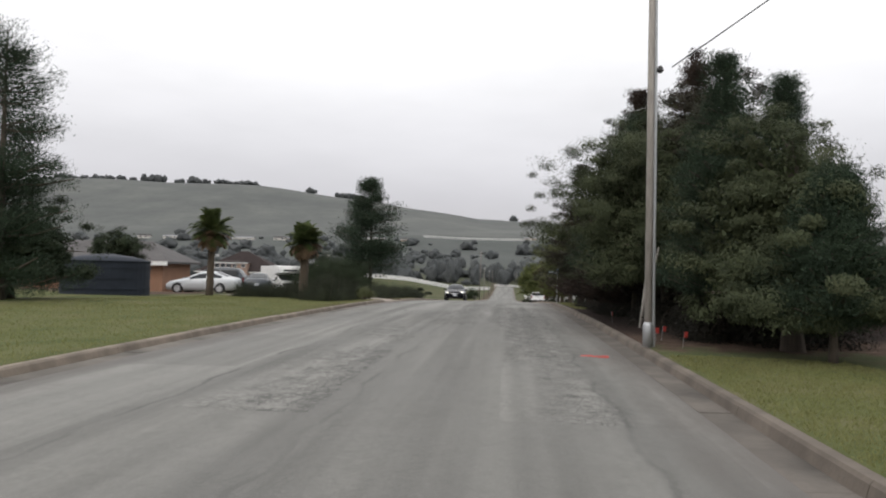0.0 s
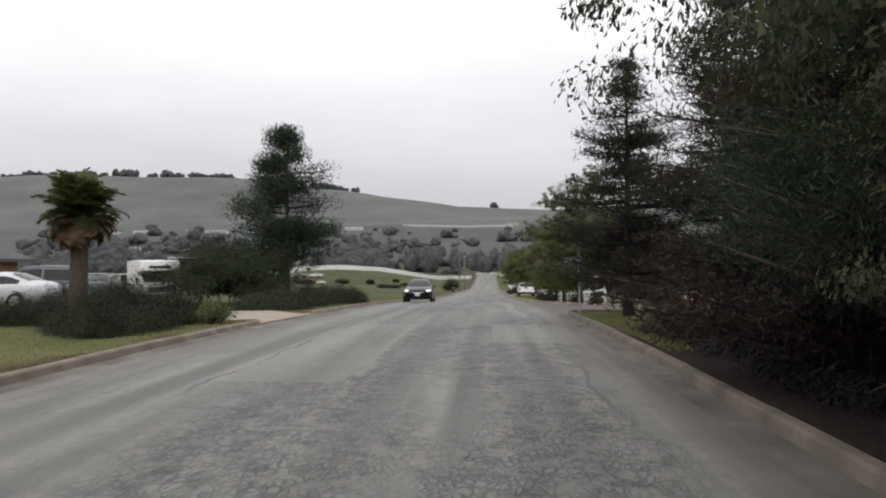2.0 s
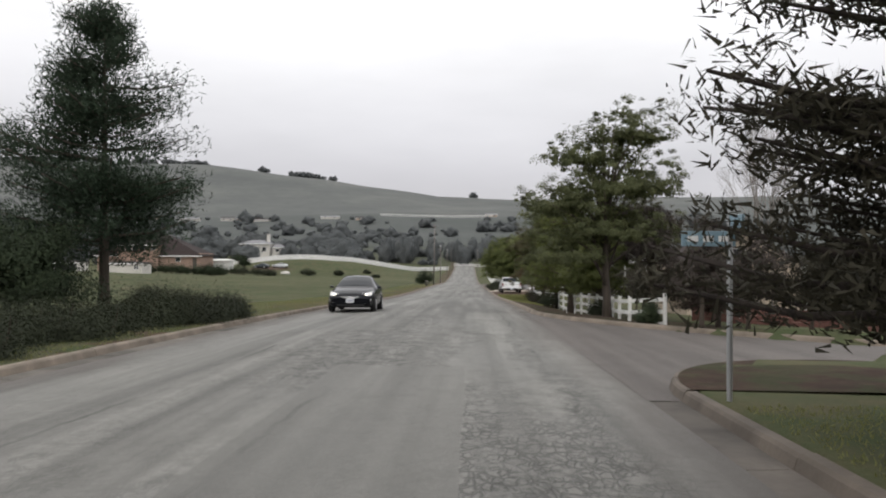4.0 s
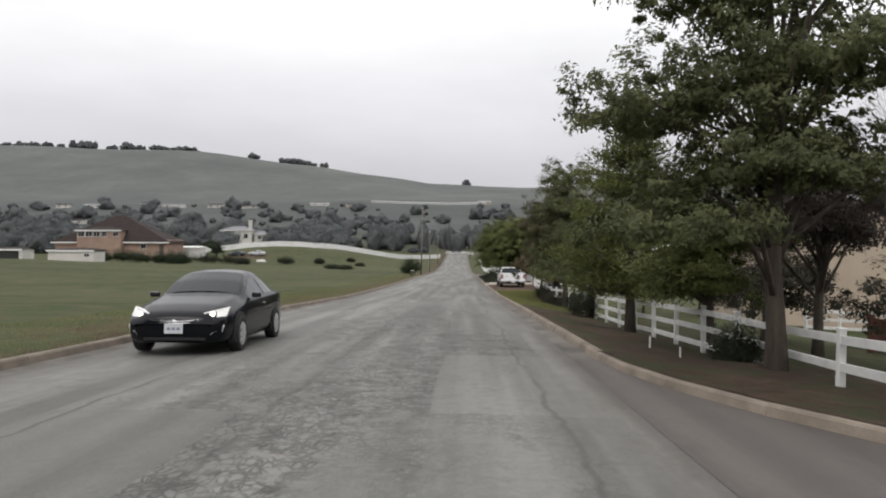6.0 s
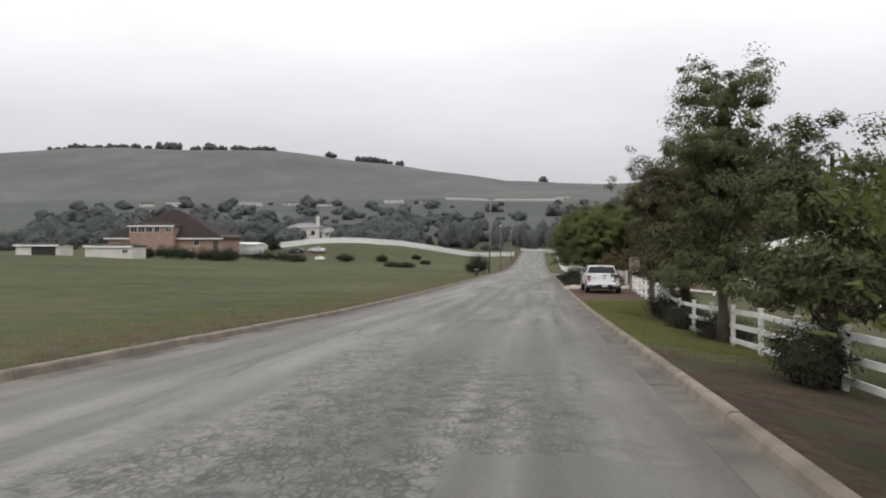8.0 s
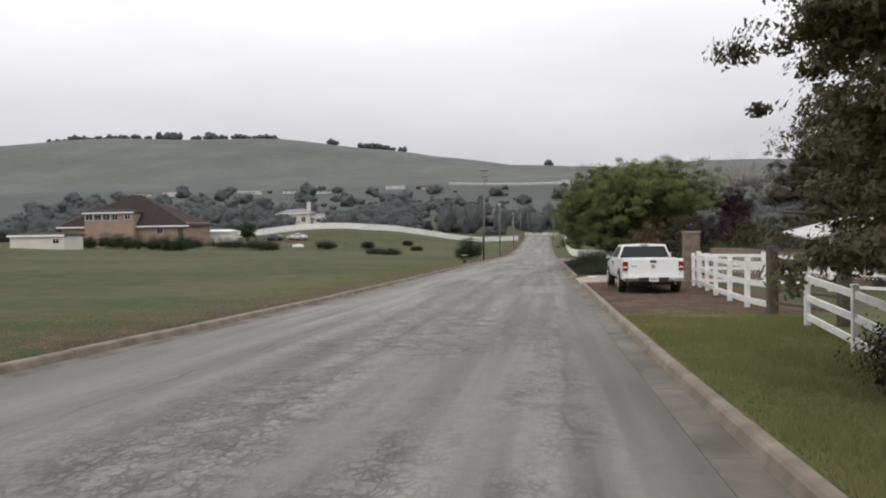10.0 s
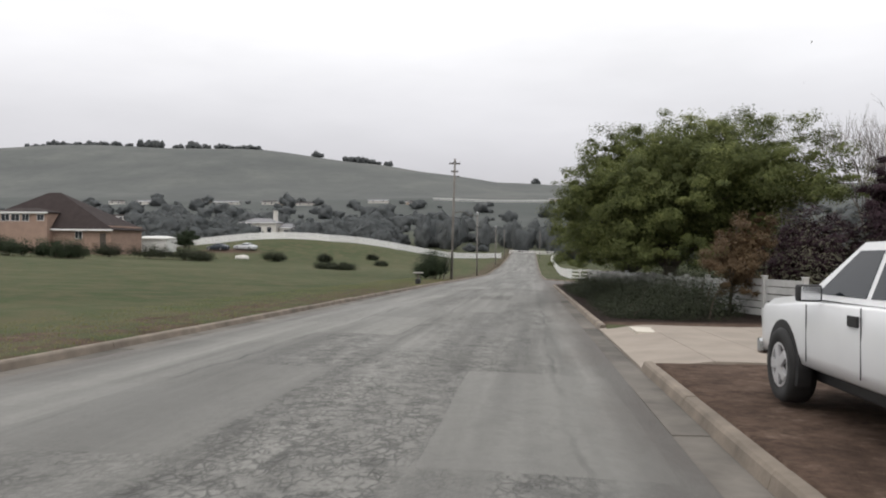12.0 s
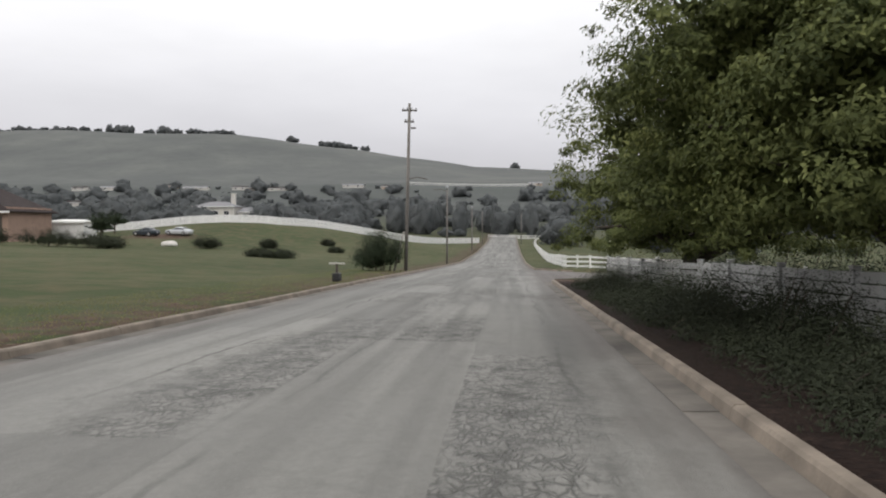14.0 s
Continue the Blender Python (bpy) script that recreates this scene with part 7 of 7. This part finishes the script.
# tan house across the field
gable_house("tan_house", pose(-84.0, 243.2, -3.9), 28, 10.4, 4.9, 5.9, M_STUCCO, M_ROOFBROWN, "wide tan stucco house with a brown hipped roof", [(2, 2.6, 1.6, 1.3), (8, 2.6, 1.2, 1.2)], 0.7, 13.5, "", None, [(12.5, 1.1, 3.6, M_DARKWOOD)])
gable_house("tan_house", pose(-86.3, 239.2, -3.9), 10.8, 5.6, 7.1, 0.7, M_STUCCO, M_ROOFBROWN, "upper storey of the tan house with a row of white windows", [(-4.3, 5.6, 1.5, 1.2), (-2.4, 5.6, 1.5, 1.2), (-0.5, 5.6, 1.5, 1.2), (1.4, 5.6, 1.2, 1.2), (4.2, 5.7, 1.2, 1.0)], 0.35, 4.0)
gable_house("carport", pose(-69.3, 253.0, ground_at(-69.3, 253)), 6.0, 4.0, 2.6, 0.3, M_OLDWHITE, M_OLDWHITE, "low white carport behind the tan house", [], 0.3, 1.2)
gable_house("outbuilding", pose(-68.9, 192.3, ground_at(-68.9, 192)), 8.4, 4.5, 1.9, 0.3, M_WALLWHITE, M_ROOFBROWN, "low white outbuilding with a brown roof", [(3.0, 0.8, 0.9, 0.6)], 0.25, 1.5)
# a flat black panel on the closed wall paints the shade of the open front
gable_house("shed", pose(-82.0, 192.3, ground_at(-82, 192)), 7.9, 4.0, 1.7, 0.25, M_WALLWHITE, M_ROOFBROWN, "white shed at the field edge, a black panel as its shaded open front", [], 0.3, 0.0, "", None, [(1.2, 4.4, 1.5, M_BLACKPL)])
gable_house("white_house", pose(-94, 378, -1.8), 13, 9, 6.9, 1.5, M_WALLWHITE, M_ROOFGREY, "white two-storey house with a grey roof behind the mound", [(-4.4, 3.4, 2.2, 1.9), (0, 3.4, 2.6, 1.9), (4.2, 3.4, 1.6, 1.9), (-3, 6.0, 1.4, 0.7)], 0.6, 4.5, "", (4.8, 0.5, 1.3, 11.2))
gable_house("annex", pose(-84.6, 379, -1.8), 4.6, 6, 5.2, 1.3, M_WALLWHITE, M_ROOFGREY, "small white annex beside the white house", [(0, 3.2, 1.4, 1.2)], 0.4, 1.5)
# terracotta house by the lawn
gable_house("terracotta_house", pose(-29.6, 56.6, ground_at(-29.6, 57)), 14.5, 4.6, 2.35, 1.2, M_ORANGEWALL, M_ROOFDARK, "terracotta-walled bungalow with a dark grey roof and pale eaves", [(3, 0.9, 1.5, 1.2), (-3, 0.9, 1.5, 1.2)], 0.6, 2.6)
# cream house below the road on the right
CREAM = gable_house("cream_house", pose(20.2, 93.5, -3.6, 0, 0, 90), 9.0, 7.4, 4.3, 2.0, M_CREAM, M_ROOFBROWN, "cream stucco house standing below the road", [], 0.3, 0.0)
gw = part("window", MB().box((-4.62, -0.1, 4.45), (-4.50, 0.75, 5.35)).mesh("window"), M_OLDWHITE, CREAM)
part("pane", MB().box((-4.635, -0.02, 4.52), (-4.61, 0.67, 5.28)).mesh("pane"), M_WINDOW, gw)


def balcony():
    root = thing("balcony", "white railed balcony beside the cream house", "balcony", pose(23.0, 91.5, -0.3))
    part("deck", MB().box((-1.8, -1.5, -0.12), (1.8, 1.5, 0.0)).mesh("deck"), M_OLDWHITE, root)
    for x in (-1.75, 0, 1.75):
        part("post", MB().box((x - 0.06, -1.5, -3.6), (x + 0.06, -1.38, 1.0)).mesh("post"), M_OLDWHITE, root)
    for z in (0.1, 0.5, 0.94):
        part("rail", MB().box((-1.8, -1.49, z), (1.8, -1.43, z + 0.09)).mesh("rail"), M_OLDWHITE, root)
    for k in range(17):
        x = -1.7 + k * 0.21
        part("baluster", MB().box((x - 0.02, -1.48, 0.1), (x + 0.02, -1.44, 0.98)).mesh("baluster"), M_OLDWHITE, root)


balcony()
rail_fence("garden_rail", [(15.4, 84.0), (20.5, 86.5)], "white garden rail in front of the cream house", 0.9, 3, 0.12, 0.1, 2.0, M_OLDWHITE)
rail_fence("red_fence", [(12.5, 74), (26, 80), (38, 82)], "low red-brown board fence across the garden", 0.9, 4, 0.2, 0.1, 2.4, mat_simple("red_brown_boards", (0.12, 0.05, 0.04), 0.85, 0, 0.2, 2, 30, 0.2))
for i, (hx, hy, hw, hh) in enumerate(((-330, 850, 16, 5), (-300, 840, 24, 4), (-262, 856, 14, 5), (-245, 852, 12, 5), (-222, 848, 18, 4), (-150, 860, 20, 4), (-112, 850, 16, 4.5), (-380, 830, 18, 5), (-420, 845, 14, 5), (28, 935, 14, 5), (-300, 640, 14, 5), (-330, 655, 12, 5))):
    gable_house("far_house", pose(hx, hy, ground_at(hx, hy) - 0.5), hw, 7, hh * 0.62, 1.2, M_WALLWHITE if i % 3 else M_CREAM, M_ROOFGREY if i % 2 else M_ROOFBROWN, "small pale house far off on the valley slope", [(-hw / 4, 1.2, 1.6, 1.4), (hw / 4, 1.2, 1.6, 1.4)], 0.6, 0.0, "far houses")


def tank():
    root = thing("water_tank", "dark blue round steel water tank on the lawn", "tank", pose(-17.5, 38.0, ground_at(-17.5, 38)))
    part("shell", MB().lathe([(2.02, -0.1), (2.02, 1.55), (1.98, 1.6)], 40).mesh("shell", smooth=False), M_TANK, root)
    part("lid", MB().lathe([(2.06, 1.56), (2.06, 1.62), (1.2, 1.84), (0.3, 1.95), (0.01, 1.96)], 40).mesh("lid", smooth=True), M_TANK, root)
    for z in (0.3, 0.8, 1.3):
        part("hoop", MB().lathe([(2.0, z - 0.03), (2.05, z - 0.03), (2.05, z + 0.03), (2.0, z + 0.03)], 40).mesh("hoop"), M_TANK, root)


tank()


# ---- poles, signs and small things ----
def wood_pole(name, x, y, h, label, r=0.13, group="utility poles", lean=(0, 0), mat=M_WOODPOLE):
    root = thing(name, label, "pole", pose(x, y, ground_at(x, y), lean[0], lean[1], 0), group)
    part("shaft", MB().tube([(0, 0, -0.5), (0, 0, h * 0.5), (0, 0, h)], [r, r * 0.86, r * 0.7], 12).mesh("shaft", smooth=True), mat, root)
    return root


p0 = wood_pole("utility_pole", VERGE + 0.02, 17.5, 10.5, "grey wooden utility pole at the kerb with a pale base sleeve", 0.072)
part("base_sleeve", MB().lathe([(0.098, -0.1), (0.098, 0.40), (0.075, 0.46)], 14).mesh("base_sleeve", smooth=True), M_STEEL, p0, "pale metal base sleeve")
part("conduit", MB().tube([(0.105, 0.02, 0.0), (0.1, 0.02, 2.6), (0.085, 0.02, 9.0)], [0.03] * 3, 8).mesh("conduit"), M_STEEL, p0)
part("insulator", MB().lathe([(0.03, 0), (0.07, 0.04), (0.05, 0.1), (0.02, 0.14)], 12, "z", (0.16, -0.05, 5.2)).mesh("insulator"), M_BLACKPL, p0)
w0 = Vector((VERGE + 0.35, 17.2, 5.35))
wire = MB().tube([w0.lerp(Vector((9.4, 5.5, 7.8)), k / 8) - Vector((0, 0, 0.25 * math.sin(math.pi * k / 8))) for k in range(9)], [0.012] * 9, 5)
tagged(part("overhead_wire", wire.mesh("overhead_wire"), M_BLACKPL), "thin dark overhead wire leading from the pole", "wire")


def crossarm(parent, z, w=1.1):
    arm = part("crossarm", MB().box((-w / 2, -0.05, z - 0.06), (w / 2, 0.05, z + 0.06)).mesh("crossarm", bevel=0.01), M_DARKWOOD, parent)
    for k in range(4):
        x = -w / 2 + 0.08 + k * (w - 0.16) / 3
        part("insulator", MB().lathe([(0.02, 0), (0.05, 0.05), (0.04, 0.12), (0.02, 0.15)], 10, "z", (x, 0, z + 0.06)).mesh("insulator"), M_STEEL, arm)


p1 = wood_pole("utility_pole", -VERGE - 0.45, 188.6, 12.0, "tall grey utility pole with a short crossarm", 0.135, lean=(0, 1.2), mat=M_POLEDARK)
crossarm(p1, 11.5)
crossarm(p1, 10.7, 0.7)
part("transformer_bracket", MB().box((0.12, -0.05, 10.2), (0.5, 0.05, 10.3)).mesh("transformer_bracket"), M_DARKWOOD, p1)
part("lamp_arm", MB().tube([(0.1, 0, 6.6), (0.7, 0, 6.75), (1.4, 0, 6.6)], [0.035] * 3, 6).mesh("lamp_arm"), M_DARKWOOD, p1)
tagged(wood_pole("stub_pole", -VERGE - 1.2, 188.0, 2.9, "short leaning stub pole beside the utility pole", 0.08, lean=(0, 14)), group="utility poles")
p2 = wood_pole("lamp_pole", -VERGE - 0.45, 224.0, 9.0, "grey pole carrying a small street lamp", 0.12, mat=M_POLEDARK)
part("lamp_head", MB().lathe([(0.10, 8.75), (0.17, 8.9), (0.17, 9.2), (0.08, 9.3)], 14).mesh("lamp_head", smooth=True), M_STEEL, p2, "pale grey lamp head")
part("lamp_arm", MB().tube([(0, 0, 8.6), (-0.8, 0, 8.8), (-1.6, 0, 8.75)], [0.04] * 3, 6).mesh("lamp_arm"), M_DARKWOOD, p2)
p3 = wood_pole("lamp_pole", -VERGE - 0.6, 285.0, 8.5, "distant grey pole with a lamp", 0.13, mat=M_POLEDARK)
part("lamp_head", MB().lathe([(0.1, 8.35), (0.2, 8.45), (0.2, 8.7), (0.1, 8.8)], 12).mesh("lamp_head"), M_STEEL, p3)
wood_pole("lamp_pole", VERGE + 0.8, 345.0, 8.5, "distant grey pole by the road end", 0.13, mat=M_POLEDARK)
wood_pole("lamp_pole", -VERGE - 0.6, 340.0, 9.0, "distant grey pole by the road end", 0.13, mat=M_POLEDARK)

for i, (lean, r, dx) in enumerate((((0, 6.5), 0.05, 0.0), ((0, 11.5), 0.03, 0.02))):
    wood_pole("leaning_post", 5.38 + dx, 22.7 + 0.03 * i, 2.2 - 0.08 * i, "slim pale post leaning beside the kerb", r, "leaning posts", lean)


def street_sign():
    root = thing("street_sign", "slim steel street-name sign with a blue-grey blade at the corner", "sign", pose(VERGE + 0.14, 46.3, ground_at(VERGE + 0.14, 46.3)))
    part("post", MB().tube([(0, 0, -0.3), (0, 0, 1.95)], [0.03, 0.03], 10).mesh("post"), M_STEEL, root)
    b = part("blade", MB().box((-0.50, -0.012, 1.62), (0.06, 0.012, 1.78)).mesh("blade", bevel=0.006), M_GREENSIGN, root, "blue-grey name blade")
    for k in range(3):
        part("lettering_bar", MB().box((-0.44 + k * 0.16, -0.018, 1.67), (-0.33 + k * 0.16, -0.011, 1.73)).mesh("lettering_bar"), M_WHITE, b)
    b2 = part("blade", MB().box((-0.012, -0.40, 1.80), (0.012, 0.06, 1.94)).mesh("blade", bevel=0.006), M_GREENSIGN, root)


street_sign()


def mailbox():
    root = thing("mailbox", "small dark roadside mailbox on a post with a pale top board", "mailbox", pose(-VERGE - 0.7, 168.0, ground_at(-VERGE - 0.7, 168)))
    part("post", MB().box((-0.05, -0.05, -0.3), (0.05, 0.05, 0.78)).mesh("post"), M_DARKWOOD, root)
    part("box", MB().box((-0.17, -0.25, 0.02), (0.17, 0.25, 0.38)).mesh("box", bevel=0.05), M_BLACKPL, root)
    part("top_board", MB().box((-0.34, -0.10, 0.78), (0.34, 0.10, 0.84)).mesh("top_board", bevel=0.01), M_ROCK, root)


mailbox()


def rock(x, y, r, seed):
    rng = np.random.default_rng(seed)
    bm = bmesh.new()
    bmesh.ops.create_icosphere(bm, subdivisions=3, radius=1)
    for v in bm.verts:
        k = 1 + 0.22 * noise.noise(v.co * 1.3 + Vector((seed, 0, 0)))
        v.co = Vector((v.co.x * r * 1.5 * k, v.co.y * r * k, v.co.z * r * 0.6 * k))
    me = bpy.data.meshes.new("rock")
    bm.to_mesh(me)
    bm.free()
    me.shade_smooth()
    ob = part("rock", me, M_ROCK)
    ob.matrix_basis = pose(x, y, ground_at(x, y) + r * 0.25)
    return tagged(ob, "pale boulder lying in the grassy field", "rock")


rock(-48.3, 243.3, 0.9, 3)
for x, y in ((6.2, 70.8), (6.25, 68.75)):
    st = thing("marker_stake", "thin white marker stake in the verge", "stake", pose(x, y, ground_at(x, y), random.uniform(-6, 6), random.uniform(-6, 6)), "marker stakes")
    part("shaft", MB().box((-0.018, -0.008, -0.15), (0.016, 0.008, 0.25)).mesh("shaft"), M_WHITE, st)
for x, y in ((4.95, 18.4), (5.2, 19.1), (4.95, 24.8), (5.3, 17.6)):
    fl = thing("marker_flag", "small red utility marker flag beside the kerb", "flag", pose(x, y, ground_at(x, y), random.uniform(-8, 8), random.uniform(-8, 8), random.uniform(0, 90)), "marker flags")
    part("wire", MB().tube([(0, 0, -0.1), (0, 0, 0.3)], [0.004, 0.004], 5).mesh("wire"), M_STEEL, fl)
    part("flag", MB().box((0, -0.003, 0.19), (0.11, 0.003, 0.30)).mesh("flag"), M_REDFLAG, fl, "red plastic flag")
mark = MB()
for k in range(9):
    a, b = random.uniform(-0.3, 0.3), random.uniform(-0.12, 0.12)
    mark.box((3.55 + a, 16.6 + b, float(road_z(16.6)) + 0.008), (3.55 + a + random.uniform(0.06, 0.22), 16.6 + b + random.uniform(0.03, 0.10), float(road_z(16.6)) + 0.014))
tagged(part("paint_mark", mark.mesh("paint_mark"), M_REDFLAG), "faded red utility paint mark on the asphalt", "marking")


# ---- stone gate pillars and shelter ----
def stone_pillar(x, y, h, w, label):
    root = thing("stone_pillar", label, "pillar", pose(x, y, ground_at(x, y)), "gate pillars")
    part("core", MB().box((-w / 2 + 0.04, -w / 2 + 0.04, -0.2), (w / 2 - 0.04, w / 2 - 0.04, h)).mesh("core"), M_MORTAR, root)
    rng = random.Random(int(x * 10 + y))
    z = 0.0
    while z < h - 0.05:
        rh = rng.uniform(0.12, 0.2)
        for sx, sy in ((1, 0), (-1, 0), (0, 1), (0, -1)):
            u = -w / 2
            while u < w / 2 - 0.05:
                ww = min(rng.uniform(0.14, 0.3), w / 2 - u)
                dep = rng.uniform(0.05, 0.075)
                a, b = u + 0.008, u + ww - 0.008
                o = w / 2 - 0.04
                lo, hi = (o, o + dep)
                if sx:
                    lo, hi = sorted((sx * lo, sx * hi))
                    me = MB().box((lo, a, z + 0.008), (hi, b, min(z + rh, h) - 0.008))
                else:
                    lo, hi = sorted((sy * lo, sy * hi))
                    me = MB().box((a, lo, z + 0.008), (b, hi, min(z + rh, h) - 0.008))
                part("stone", me.mesh("stone"), M_STONE, root)
                u += ww
        z += rh
    part("cap", MB().box((-w / 2 - 0.05, -w / 2 - 0.05, h), (w / 2 + 0.05, w / 2 + 0.05, h + 0.1)).mesh("cap", bevel=0.015), M_STONE, root)
    lantern = part("lantern", MB().lathe([(0.03, h + 0.1), (0.02, h + 0.15), (0.05, h + 0.18), (0.06, h + 0.32), (0.075, h + 0.34), (0.015, h + 0.44)], 8).mesh("lantern"), M_BLACKPL, root)
    return root


stone_pillar(9.14, 125.3, 2.1, 0.6, "rough brown stone gate pillar with a lantern")


def stone_wall():
    root = thing("stone_wall", "low rough stone garden wall beside the gate pillar", "wall", pose(0, 0, 0))
    rng = random.Random(4)
    for k in range(34):
        x = 10.0 + k * 0.22
        for r in range(7):
            y = 125.3 + (x - 10) * 0.35
            part("stone", MB().box((x + (r % 2) * 0.1, y, ground_at(x, y) - 0.1 + r * 0.22), (x + 0.205 + (r % 2) * 0.1, y + 0.3 + rng.uniform(-0.03, 0.03), ground_at(x, y) + 0.11 + r * 0.22)).mesh("stone"), M_STONE, root)


stone_wall()


def shelter():
    root = thing("garden_shelter", "open garden shelter with a dull pale sloping roof", "shelter", pose(19.5, 128.0, ground_at(19.5, 128)))
    for x in (-4.2, -1.8, 0.6, 3.0):
        part("post", MB().box((x - 0.07, -1.6, -0.3), (x + 0.07, -1.46, 2.55 + 0.235 * (x + 4.8))).mesh("post"), M_OLDWHITE, root)
    part("roof", MB().hexa([(-5.2, -2.0, 2.5), (4.9, -2.0, 4.9), (4.9, 2.2, 5.1), (-5.2, 2.2, 2.7), (-5.2, -2.0, 2.58), (4.9, -2.0, 4.98), (4.9, 2.2, 5.18), (-5.2, 2.2, 2.78)]).mesh("roof"), M_GREYFENCE, root, "dull pale sheet roof")
    part("back_wall", MB().box((-4.2, 1.9, -0.3), (4.4, 2.05, 2.4)).mesh("back_wall"), M_DARKWOOD, root)


shelter()
